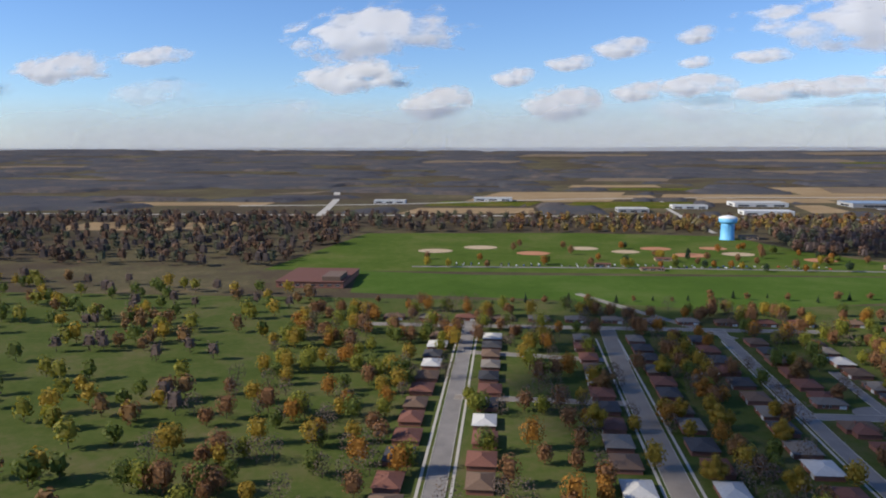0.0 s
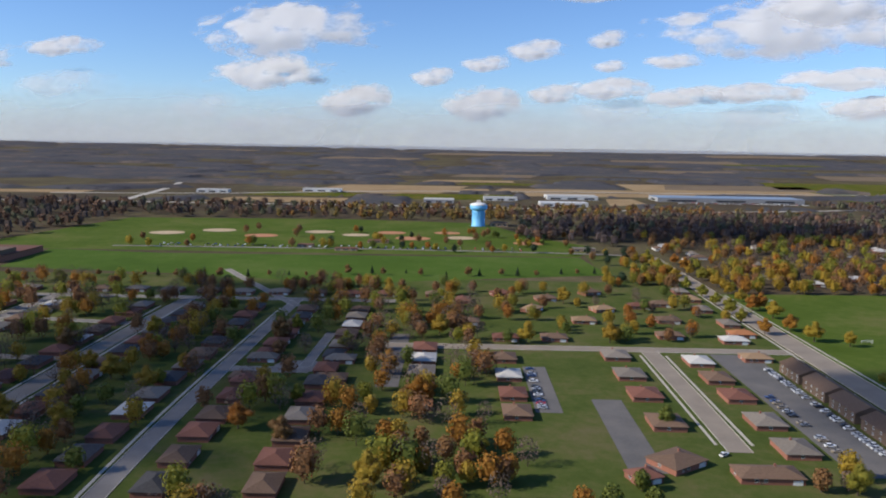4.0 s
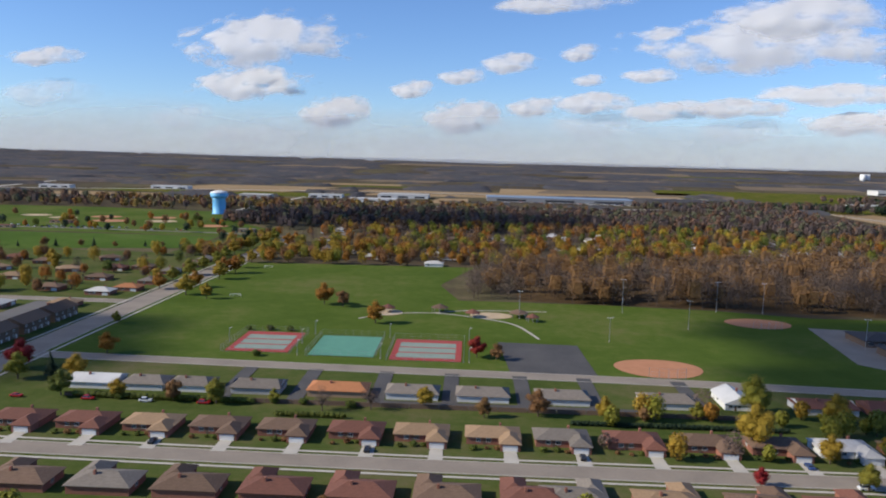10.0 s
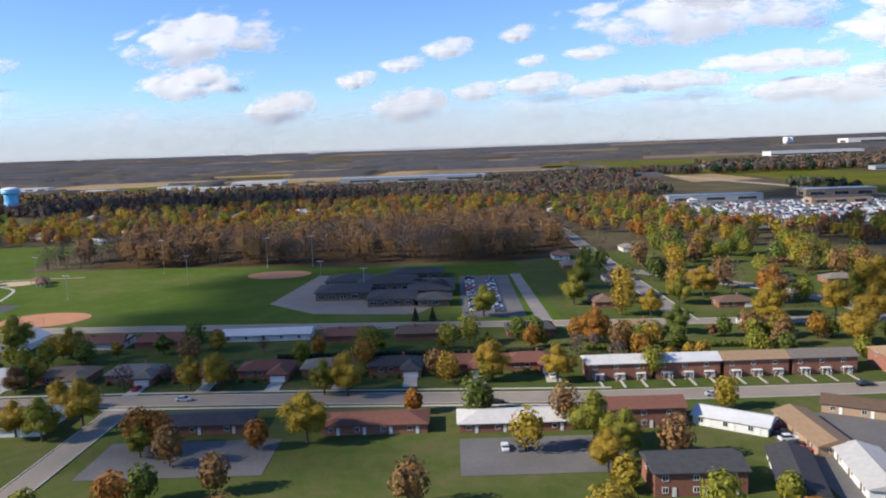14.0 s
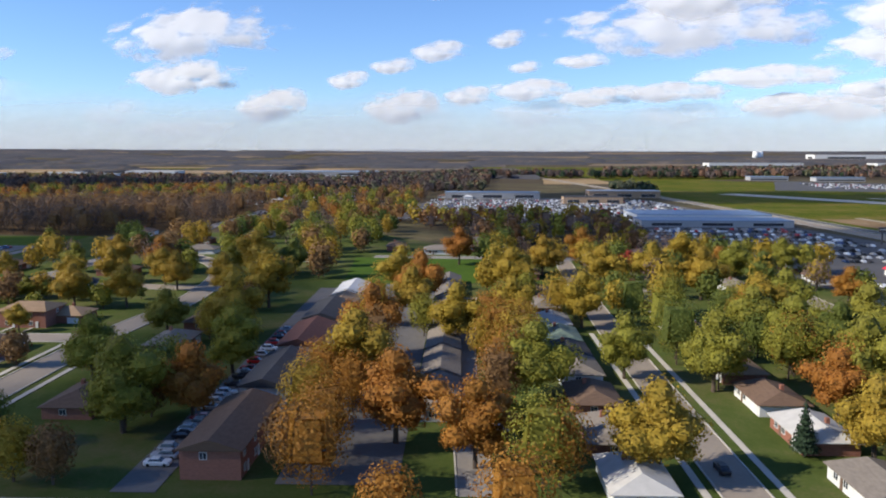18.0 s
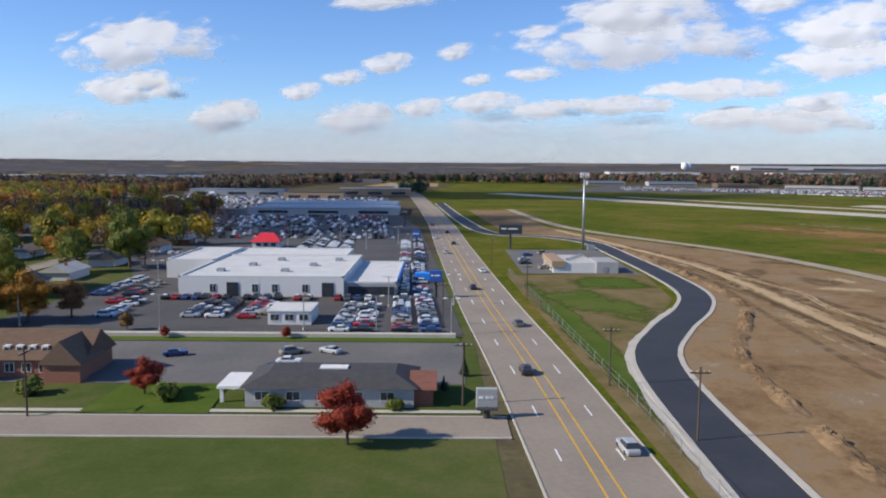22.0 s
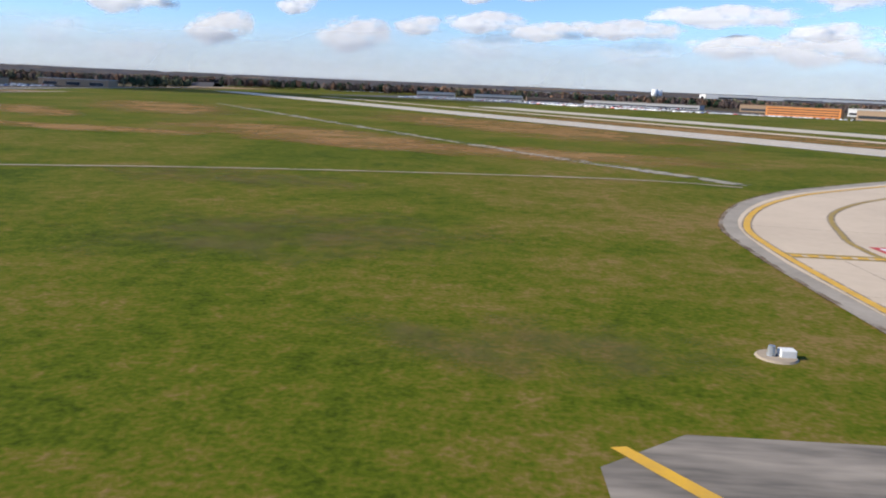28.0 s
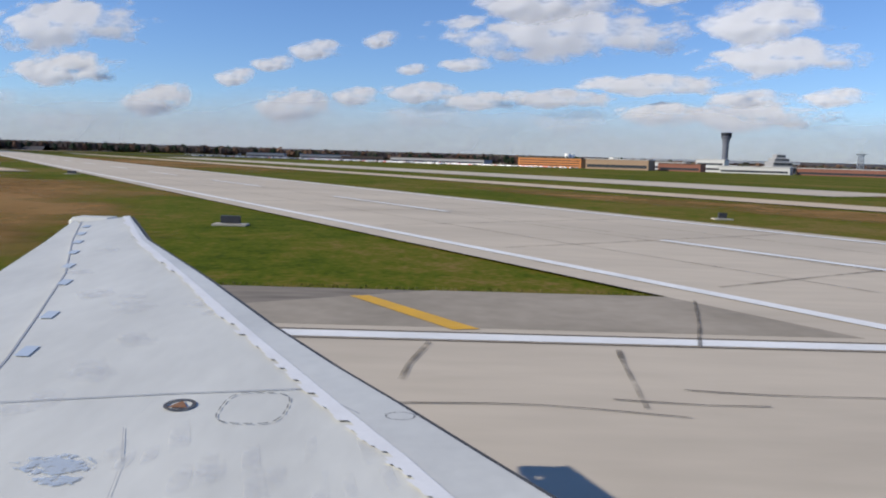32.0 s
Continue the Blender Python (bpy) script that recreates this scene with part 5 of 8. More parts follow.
flats(594, 103, 12, 4.6, "brown", "tan", 1, 0.8, 3, -30, 0.0)
flats(562, 82, 10.5, 6, "dark", "brick", 2, 0.9, 3, 0, 0.0)
flats(574, 82, 13, 4.6, "dark", "white", 1, 0.8, 3, 75, 0.0)
flats(583, 82, 12, 5, "pale", "white", 1, 0.8, 3, 80, 0.0)
flats(600, 84, 14, 5, "white", "brick", 1, 0.8, 3, 80, 0.0)
flats(614, 97, 12, 5, "white", "orange", 1, 0.8, 3, 80, 0.0)
for x, y, r, w_, t in ((583, 216, "dark", "white", 0), (609, 216, "grey", "white", 0), (574, 155, "tan", "white", 0), (601, 158, "dark", "white", 20), (572, 183, "brown", "brick", 90), (602, 177, "brown", "brick", 0), (640, 202, "grey", "brick", 0), (606, 205, "brown", "brick", 0), (615, 259, "grey", "white", 0), (615, 127, "tan", "brick", 0),
                       (641.5, 124, "brown", "brick", 90), (641, 109, "grey", "brick", 90), (643, 95, "brown", "brick", 90), (641, 82, "brown", "brick", 90), (615.5, 105, "brown", "brick", 90), (600, 240, "brown", "brick", 0), (573, 240, "grey", "brick", 90), (573, 262, "brown", "white", 90), (600, 275, "grey", "white", 90), (640, 235, "red", "brick", 0), (652, 262, "grey", "white", 0), (690, 225, "brown", "brick", 0), (678, 218, "grey", "white", 0)):
    home(x, y, r, w_, 8.6, 5.6, t)

# ---- flats and bungalows before the dealerships ----
for y, r, w_, st in ((70, "brown", "brick", 2), (88.5, "dark", "white", 2), (107, "red", "white", 2), (124, "dark", "grey", 2), (139, "tan", "tan", 1), (152, "white", "white", 1)):
    flats(662, y, 14.5, 5.6, r, w_, st, 1.0, 4, 90, 0.0)
for k in range(7):
    flats(682, 84 + 13.2 * k, 11.5, 4.6, "grey", "grey", 1, 1.0, 3, 90, 0.0)
for k, (y, r) in enumerate(((62, "pale"), (73, "grey"), (84.5, "brown"), (96, "grey"), (104.5, "dark"), (114, "green"), (124.5, "pale"), (138, "grey"), (151, "brown"))):
    home(700, y, r, "brick" if k % 3 else "white", 8.0, 5.4, 90, 0.6)
for k, (y, r) in enumerate(((61, "grey"), (74, "pale"), (85, "brown"), (97, "tan"), (107, "green"), (118, "grey"), (127, "pale"), (145, "grey"))):
    home(721, y, r, "brick" if k % 2 else "white", 8.0, 5.6, -90, 0.5)
for k, (y, r) in enumerate(((77, "pale"), (88.5, "grey"), (101, "tan"), (114, "grey"), (131, "dark"), (146, "brown"), (160, "grey"), (194, "brown"))):
    home(743.5, y, r, "white" if k % 3 == 0 else "brick", 7.6, 5.4, 90, 0.3)
for y, r in ((84, "green"), (93, "pale"), (104, "red"), (116, "grey"), (130, "pale"), (148, "grey"), (172, "brown")):
    home(767, y, r, "white", 7.4, 5.2, -90, 0.0)
home(766, 63.5, "green", "brick", 10.5, 4.4, 180, 0.5)
home(773, 73.5, "tan", "white", 6.4, 4.4, 0, 0.2)
flats(781.5, 67.5, 12, 6.5, "dark", "brick", 2, 1.1, 3, 90, 1.0)
for x, y in ((700, 176), (722, 176), (742, 178), (768, 188), (735, 212), (712, 216), (690, 240), (665, 226)):
    home(x, y, rw.choice(("grey", "brown", "pale")), "brick", 7.6, 5.4, 90)
# woodland suburb, mostly hidden under trees
for k in range(50):
    x, y = rw.uniform(285, 690), rw.uniform(352, 520)
    if y < 420 and x > 400:
        y += 90
    home(x, y, rw.choice(("grey", "pale", "brown", "white")), rw.choice(("white", "white", "brick")), 8.6, 5.6, rw.choice((0, 90)), full=False)


def chapel_house():
    """Steep brick building with three gables over a car park."""
    o = thing("brick_hall", "red brick building with steep brown gables and white dormers", "building")
    part("wall", Build().box(-6, -3, 0, 6, 3, 1.8), WALLS["brick"], o)
    part("roof", roof_mesh(Build(), -6, -3, 6, 3, 1.8, 2.3, 0.0, True), ROOFS["brown"], o)
    for x in (-5.4, 4.6):
        part("gable_wall", Build().box(x - 1.7, -4.6, 0, x + 1.7, -2.9, 1.8).face((x - 1.7, -4.6, 1.8), (x + 1.7, -4.6, 1.8), (x, -4.6, 3.6)), WALLS["brick"], o)
        part("gable_roof", roof_mesh(Build(), x - 1.7, -4.6, x + 1.7, 0, 1.8, 2.1, 0.0, False, 0.25), ROOFS["brown"], o)
    for x in (-1.6, -0.4, 0.8, 2.0):
        d = part("dormer", Build().box(x - 0.3, -2.3, 2.2, x + 0.3, -1.2, 2.9), TRIM, o, "white dormer")
        part("pane", Build().box(x - 0.2, -2.34, 2.3, x + 0.2, -2.28, 2.75), GLASS, d)
    for x in (-2.6, -1, 0.6, 2.2):
        window(o, x, -3, 0.6, 0.8, 0.8)
    return o


chapel_house().matrix_basis = pose(793.5, 70.5, 0)


def bank():
    o = thing("bank_building", "single-storey grey clapboard office with a dark roof", "building")
    part("wall", Build().box(-7, -3.2, 0, 7, 3.2, 1.7), WALLS["grey"], o)
    part("roof", Build().loft([(1.66, [(-7.4, -3.6), (7.4, -3.6), (7.4, 3.6), (-7.4, 3.6)]), (2.5, [(-5.4, -1.7), (5.4, -1.7), (5.4, 1.7), (-5.4, 1.7)])]), ROOFS["dark"], o)
    part("roof_hatch", Build().box(-1.2, -0.5, 2.5, 1.2, 0.6, 2.62), TRIM, o, "white roof panel")
    part("porch", Build().box(6.9, -2.8, 0, 8.6, 2.2, 1.5), WALLS["brick"], o)
    part("porch_roof", roof_mesh(Build(), 6.9, -2.8, 8.6, 2.2, 1.5, 0.9, 0.0, True, 0.3), ROOFS["red"], o)
    part("canopy", Build().box(-9.6, -2.2, 1.2, -7.0, 2.0, 1.5, 0.05), TRIM, o, "white drive-through canopy")
    for y in (-1.9, 1.7):
        part("canopy_post", Build().box(-9.4, y - 0.14, 0, -9.1, y + 0.14, 1.22), TRIM, o)
    for k in range(5):
        window(o, -5.6 + 2.6 * k, -3.2, 0.6, 1.1, 0.7)
    return o


bank().matrix_basis = pose(823.5, 62.6, 0)
sheet("bank_lawn", ((803.5, 57.4), (814, 57.4), (813.5, 65.8), (804, 65.8)), 0.06, G_PARK, "clipped green lawn with a kerb", category="lawn")

# ---- car dealership ----


def dealership():
    o = thing("dealership", "long white flat-roofed car dealership with service doors", "building")
    part("wall", Build().box(793, 112, 0, 818, 140, 2.9), WALLS["white"], o)
    part("west_wing", Build().box(784.6, 130.5, 0, 793, 150, 3.1), WALLS["white"], o)
    part("rear_wall", Build().box(793, 140, 0, 815, 152, 2.8), WALLS["white"], o)
    part("showroom", Build().box(818, 113, 0, 826, 138, 2.0), WALLS["grey"], o)
    part("showroom_glass", Build().box(818.6, 112.9, 0.25, 825.6, 113.02, 1.5), GLASS, o)
    part("showroom_sign", Build().box(825.9, 116, 1.5, 826.2, 136, 2.4), mat("blue_sign", (0.04, 0.16, 0.5), (0.035, 0.14, 0.45), 1.0, 0.4), o, "blue fascia band")
    for x0, y0, x1, y1, z in ((793, 112, 818, 140, 2.9), (784.6, 130.5, 793, 150, 3.1), (793, 140, 815, 152, 2.8), (818, 113, 826, 138, 2.0)):
        part("roof", Build().box(x0 + 0.3, y0 + 0.3, z, x1 - 0.3, y1 - 0.3, z + 0.05), ROOFS["white"], o)
        p = Build().box(x0, y0, z, x1, y0 + 0.25, z + 0.28).box(x0, y1 - 0.25, z, x1, y1, z + 0.28).box(x0, y0, z, x0 + 0.25, y1, z + 0.28).box(x1 - 0.25, y0, z, x1, y1, z + 0.28)
        part("parapet", p, WALLS["white"], o)
    for k in range(6):
        part("roof_unit", Build().box(797 + 3.4 * k, 118 + (k % 3) * 7, 2.95, 798.2 + 3.4 * k, 119.2 + (k % 3) * 7, 3.45, 0.05), STEEL, o)
    for x in (798.2, 804.6, 807.6, 812.2):
        window(o, x, 112, 0.7, 0.9, 1.2)
    for x in (801.2, 815.6):
        part("service_door", Build().box(x - 0.9, 111.92, 0.02, x + 0.9, 112.02, 2.2), GLASS, o, "dark service door")
    for k in range(3):
        part("bay_door", Build().box(792.9, 114 + 3.6 * k, 0.02, 793.02, 116.4 + 3.6 * k, 2.0), STEEL, o)
    return o


dealership()


def hut(x, y, w, d, h, wall, roof, label, name="sales_hut"):
    o = thing(name, label, "building")
    part("wall", Build().box(-w / 2, -d / 2, 0, w / 2, d / 2, h), WALLS[wall], o)
    part("roof", Build().box(-w / 2 - 0.15, -d / 2 - 0.15, h, w / 2 + 0.15, d / 2 + 0.15, h + 0.18, 0.05), ROOFS[roof], o)
    for k in range(3):
        window(o, -w / 2 + (k + 0.5) * w / 3, -d / 2, 0.6, w / 5, h * 0.45)
    window(o, -w / 2, 0, 0.6, d * 0.5, h * 0.45, "x", -1)
    o.matrix_basis = pose(x, y, 0)
    return o


hut(813.8, 94.5, 5.4, 5.6, 1.7, "white", "white", "small white flat-roofed sales hut")
hut(757, 196, 16, 6, 1.6, "brick", "red", "low brown brick shop with a flat red-brown roof", "shop")
hut(704, 486, 60, 12, 4, "grey", "blue", "long grey far building", "far_hall")
hut(790, 500, 46, 14, 4.5, "tan", "white", "white far dealership building", "far_hall")
hut(760, 440, 34, 10, 4, "tan", "dark", "dark flat far building", "far_hall")
hut(786, 330, 56, 26, 3.6, "white", "blue", "long low blue-grey dealership hall", "dealer_hall")
hut(786, 308, 60, 16, 2.6, "grey", "blue", "long low blue-roofed car showroom", "dealer_hall")


def red_hut():
    o = thing("restaurant", "small white restaurant with a bright red pitched roof", "building")
    part("wall", Build().box(-3.2, -2.4, 0, 3.2, 2.4, 1.6), WALLS["white"], o)
    part("roof", Build().loft([(1.55, [(-3.7, -2.9), (3.7, -2.9), (3.7, 2.9), (-3.7, 2.9)]), (3.0, [(-2.2, -1.1), (2.2, -1.1), (2.2, 1.1), (-2.2, 1.1)]), (3.5, [(-1.6, -0.6), (1.6, -0.6), (1.6, 0.6), (-1.6, 0.6)])]), mat("bright_red_roof", (0.62, 0.035, 0.05), (0.55, 0.03, 0.045), 1.0, 0.5), o)
    for k in (-1.8, 0, 1.8):
        window(o, k, -2.4, 0.5, 1.1, 0.8)
    return o


red_hut().matrix_basis = pose(791, 181, 0)
b = Build().box(779, 84.6, 0, 834.5, 85.4, 0.55, 0.05)
tagged(new("retaining_wall", b.mesh("retaining_wall", WALKWAY)), "low pale concrete retaining wall", "wall", "", "structure")
sheet("wall_lawn", ((779, 82.6), (835, 82.6), (835, 84.6), (779, 84.6)), 0.05, G_PARK, "grass strip along a low wall", category="lawn")

car_row(792, 109.6, 822, 109.6, 90, 0.2)
car_row(800, 96, 800, 106, 0, 0.1, 1.4)
car_row(803.2, 96, 803.2, 106, 0, 0.1, 1.4)
car_row(807.4, 95.5, 807.4, 106, 0, 0.05, 1.3, ("red", "red", "black", "silver"))
car_row(809.8, 98, 809.8, 106, 0, 0.1, 1.3)
car_row(820.5, 88, 820.5, 104, 0, 0.1, 1.4)
car_row(823.2, 88, 823.2, 104, 0, 0.1, 1.4, ("red", "white", "white", "black"))
car_row(828, 88, 827, 110, 0, 0.1, 1.4)
car_row(831.5, 88, 830, 112, 0, 0.1, 1.4)
car_row(786, 104, 786, 124, 0, 0.2, 1.5)
car_row(789, 96, 789, 108, 0, 0.15, 1.4, ("red", "white", "white", "black", "silver"))
car_row(781, 112, 781, 128, 0, 0.2, 1.5)
for x in (828.6, 825.6):
    car_row(x + 1, 116, x - 0.5, 150, 0, 0.12, 1.6)
for x, y, t, c in ((805, 76, 20, "blue"), (817, 77, 30, "tan"), (821, 77.5, 150, "silver"), (817.5, 73, 0, "white"), (816.5, 70.5, 0, "black")):
    park(x, y, t, c)
car_crowd("parked_cars", [(x, 154, x - 2, 200, 0, 26) for x in (828.6, 825.4, 811, 807.6, 804.2, 800.8)] + [(772, y, 789, y, 90, 10) for y in (158, 166)] + [(752, y, 826 - 0.1 * (y - 150), y, 90, 44) for y in (204, 212, 220, 228, 240, 247, 255, 263, 271, 282, 290)], "rows of parked dealership cars")
car_crowd("far_parked_cars", [(664, y, 800, y, 90, 84) for y in range(342, 470, 8)], "hundreds of parked cars in a far yard")
for x, y in ((787, 120), (781, 90), (799, 88), (816.2, 88.4), (825, 88), (834, 86.6), (825.4, 104), (834.6, 106), (800, 160), (815, 178), (826, 150), (822, 190), (806, 200), (790, 215), (816, 225), (826, 170)):
    pole(x, y, 4.4, 2)
for x, y, t in ((834.6, 60, 0), (833, 92, 0), (848.2, 66, 0), (845.6, 110, 0), (843, 150, 0), (851.6, 52, 0), (800, 56.6, 90), (770, 57.6, 90), (726, 57.6, 90)):
    utility(x, y, t)
for x, y, c in ((842.5, 92, "grey"), (838, 120, "black"), (840.6, 140, "white"), (834, 170, "silver"), (836, 190, "black"), (831, 205, "white"), (834.6, 222, "black"), (830, 250, "red"), (846, 50, "silver"), (841, 70, "black")):
    park(x, y, 93, c)
for x, y, t, c in ((754, 84, 90, "red"), (752.6, 130, 90, "white"), (755.6, 160, 90, "white"), (709, 66, 90, "black"), (762, 71, 0, "black"), (271, 150, 90, "red"), (274, 300, 90, "black"), (448, 116.6, 0, "white"), (466, 116.4, 0, "black"), (490, 118, 0, "silver"), (541, 112, 0, "black"), (575, 112.6, 0, "silver"), (600, 115, 0, "black"), (215, 160, 40, "white")):
    park(x, y, t, c)
car_row(241.5, 152, 241.5, 200, 0, 0.6, 1.6)
car_row(251.6, 150, 251.6, 226, 0, 0.25, 1.7, ("white", "silver", "white", "black"))
car_row(178, 188, 178, 222, 0, 0.5, 1.7)
car_row(540, 178, 540, 226, 0, 0.2, 1.6)
car_row(546, 178, 546, 226, 0, 0.2, 1.6)
car_row(578.5, 88, 578.5, 98, 0, 0.1, 1.7, ("red", "black", "white"))
car_row(537, 94, 553, 94, 90, 0.7, 1.8)
car_row(656, 64, 656, 120, 0, 0.3, 1.7, ("red", "silver", "white", "black"))
car_row(670, 70, 670, 150, 0, 0.6, 1.7)
car_row(688.6, 70, 688.6, 130, 0, 0.7, 1.8)
for x in (291, 306, 318, 330):
    park(x, 146, 0, "red" if x != 318 else "white")


# board fence between the two rows, with asphalt yards behind the northern one
yard_fence = thing("fence", "long dark board fence between back gardens", "fence")
for k in range(24):
    x = 300 + 6.0 * k
    part("panel", Build().box(x, 147.9, 0, x + 5.85, 148.02, 0.95), WALLS["brown"], yard_fence)
for x in (332, 347.5, 364.5, 380, 396, 411, 433):
    lot("yard", x - 1.7, 149.2, x + 1.7, 173.8, ASPHALT, "dark asphalt yard beside a house", 0.055)
lot("yard", 366, 149, 420, 152.2, ASPHALT, "dark asphalt yard behind the houses", 0.053)


# front walks and door canopies of the brick rows
for x0, n in ((562.5, 3), (574, 3), (585.5, 3), (597, 3), (611, 2)):
    for k in range(n):
        x = x0 + (k - (n - 1) / 2) * 3.5
        sheet("front_walk", ((x - 0.25, 117.6), (x + 0.25, 117.6), (x + 0.25, 121.7), (x - 0.25, 121.7)), 0.06, WALKWAY, "narrow pale front walk", category="walk")
        porch = thing("porch", "small white flat porch roof on two posts", "porch", "porches")
        part("roof", Build().box(-0.8, -0.7, 1.15, 0.8, 0.0, 1.25, 0.02), TRIM, porch)
        for sx in (-0.7, 0.7):
            part("post", Build().tube((sx, -0.6, 0), (sx, -0.6, 1.16), 0.04, 0.04, 6), TRIM, porch)
        porch.matrix_basis = pose(x, 121.95, 0)

# ---- park ----


def court(x0, y0, x1, y1, rim, inner, lanes):
    z = 0.05
    sheet("court", ((x0, y0), (x1, y0), (x1, y1), (x0, y1)), z, rim, "painted hard court", category="court")
    n = lanes
    for k in range(n):
        a = y0 + (y1 - y0) * (0.12 + 0.76 * k / n)
        c = y0 + (y1 - y0) * (0.12 + 0.76 * (k + 0.82) / n)
        sheet("court_bay", ((x0 + 1.6, a), (x1 - 1.6, a), (x1 - 1.6, c), (x0 + 1.6, c)), z + 0.015, inner, "painted playing bay", category="court")
        b = Build()
        for f in (0.0, 0.25, 0.5, 0.75, 1.0):
            xx = x0 + 1.7 + (x1 - x0 - 3.4) * f
            b.face((xx - 0.05, a, z + 0.03), (xx + 0.05, a, z + 0.03), (xx + 0.05, c, z + 0.03), (xx - 0.05, c, z + 0.03))
        tagged(new("court_line", b.mesh("court_line", WHITE)), "white court lines", "court line", "", "structure")


def fence(x0, y0, x1, y1, h=1.6, gap=2.2):
    """Chain-link fence: posts, a top rail and thin wires."""
    o = thing("chain_fence", "tall grey chain-link fence around a court", "fence", "court fences")
    corners = ((x0, y0), (x1, y0), (x1, y1), (x0, y1), (x0, y0))
    for (ax, ay), (bx, by) in zip(corners, corners[1:]):
        n = max(1, int(math.hypot(bx - ax, by - ay) / gap))
        for i in range(n):
            t = i / n
            part("post", Build().tube((ax + (bx - ax) * t, ay + (by - ay) * t, 0), (ax + (bx - ax) * t, ay + (by - ay) * t, h), 0.035, 0.035, 5), STEEL, o)
        w = Build()
        for z in (0.1, h * 0.5, h):
            w.tube((ax, ay, z), (bx, by, z), 0.018, 0.018, 4)
        part("rail", w, STEEL, o)
    return o


court(320.5, 188, 337, 210, COURT_RED, COURT_PALE, 3)
court(342.6, 186.4, 359.4, 208, COURT_GREEN, COURT_GREEN, 1)
court(363.6, 184.6, 382, 206.6, COURT_RED, COURT_PALE, 3)
for x0, y0, x1, y1 in ((319.8, 187.2, 337.7, 210.6), (342, 185.8, 360, 208.6), (363, 184, 382.6, 207.2)):
    fence(x0, y0, x1, y1)
for x, y in ((319, 197), (340, 186), (340, 209), (361.5, 185), (361.5, 208), (384, 184), (384, 206), (338.6, 198)):
    pole(x, y, 4.0, 1)
for cx, cy, rx, ry in ((431.5, 186, 11, 9.5), (478, 245, 10.5, 8.5)):
    sheet("infield", [(cx + rx * math.cos(a), cy + ry * math.sin(a) * (0.8 if math.sin(a) > 0 else 1)) for a in (math.tau * i / 36 for i in range(36))], 0.05, INFIELD, "reddish clay baseball infield", category="infield")
    o = thing("backstop", "tall grey chain-link baseball backstop", "backstop")
    for k in range(-2, 3):
        part("post", Build().tube((cx + 2.2 * k, cy - ry - 1 + 0.25 * k * k, 0), (cx + 2.2 * k, cy - ry - 1 + 0.25 * k * k, 2.6), 0.05, 0.05, 6), STEEL, o)
    rl = Build()
    for z in (0.3, 1.0, 1.7, 2.6):
        for k in range(-2, 2):
            rl.tube((cx + 2.2 * k, cy - ry - 1 + 0.25 * k * k, z), (cx + 2.2 * (k + 1), cy - ry - 1 + 0.25 * (k + 1) ** 2, z), 0.02, 0.02, 4)
    part("rail", rl, STEEL, o)
for cx, cy, r in ((126, 531, 10), (160, 538, 9), (18, 533, 9.5), (206, 514, 8.5), (84, 545, 8), (55, 560, 9), (-20, 560, 10), (-52, 540, 10), (108, 562, 9), (150, 566, 8)):
    sheet("infield", [(cx + 1.25 * r * math.cos(a), cy + r * math.sin(a)) for a in (math.tau * i / 28 for i in range(28))], 0.05, SANDY if rw.random() < 0.7 else INFIELD, "sandy baseball infield", category="infield")
for x, y, h in ((436, 255, 11.5), (470, 262, 10.5), (486, 262, 10.5), (452, 232, 9), (400, 240, 9), (497, 214, 8.5), (510, 208, 7), (424, 212, 7)):
    pole(x, y, h, 3, 0, "very tall steel sports floodlight pole")


def shelter(x, y, r, roof):
    o = thing("shelter", f"open park shelter with a {RN[roof]} pointed roof", "shelter", "park shelters")
    ring = [(r * math.cos(math.tau * k / 8), r * math.sin(math.tau * k / 8)) for k in range(8)]
    part("roof", Build().loft([(1.5, ring), (1.58, ring), (2.7, [(p[0] * 0.08, p[1] * 0.08) for p in ring])]), ROOFS[roof], o)
    for k in range(8):
        part("post", Build().tube((ring[k][0] * 0.85, ring[k][1] * 0.85, 0), (ring[k][0] * 0.85, ring[k][1] * 0.85, 1.52), 0.07, 0.07, 6), STEEL, o)
    o.matrix_basis = pose(x, y, 0)


sheet("play_sand", [(357 + 5 * math.cos(a), 243 + 5 * math.sin(a)) for a in (math.tau * i / 24 for i in range(24))], 0.05, SANDY, "sandy playground ring", category="playground")
sheet("play_sand", [(391 + 7 * math.cos(a), 243 + 5 * math.sin(a)) for a in (math.tau * i / 24 for i in range(24))], 0.05, SANDY, "sandy playground ring", category="playground")
for x, y, r, f in ((357, 244, 2.6, "red"), (374, 247, 3.0, "brown"), (385, 240, 2.6, "red"), (400, 242, 3.4, "brown"), (404, 236, 2.2, "red")):
    shelter(x, y, r, f)
for pts in (((349, 232), (357, 240), (372, 244), (388, 238), (398, 230), (404, 212)), ((372, 244), (384, 250), (410, 252))):
    way("park_path", pts, 0.9, 0.06, WALKWAY, "pale concrete park path", step=3)


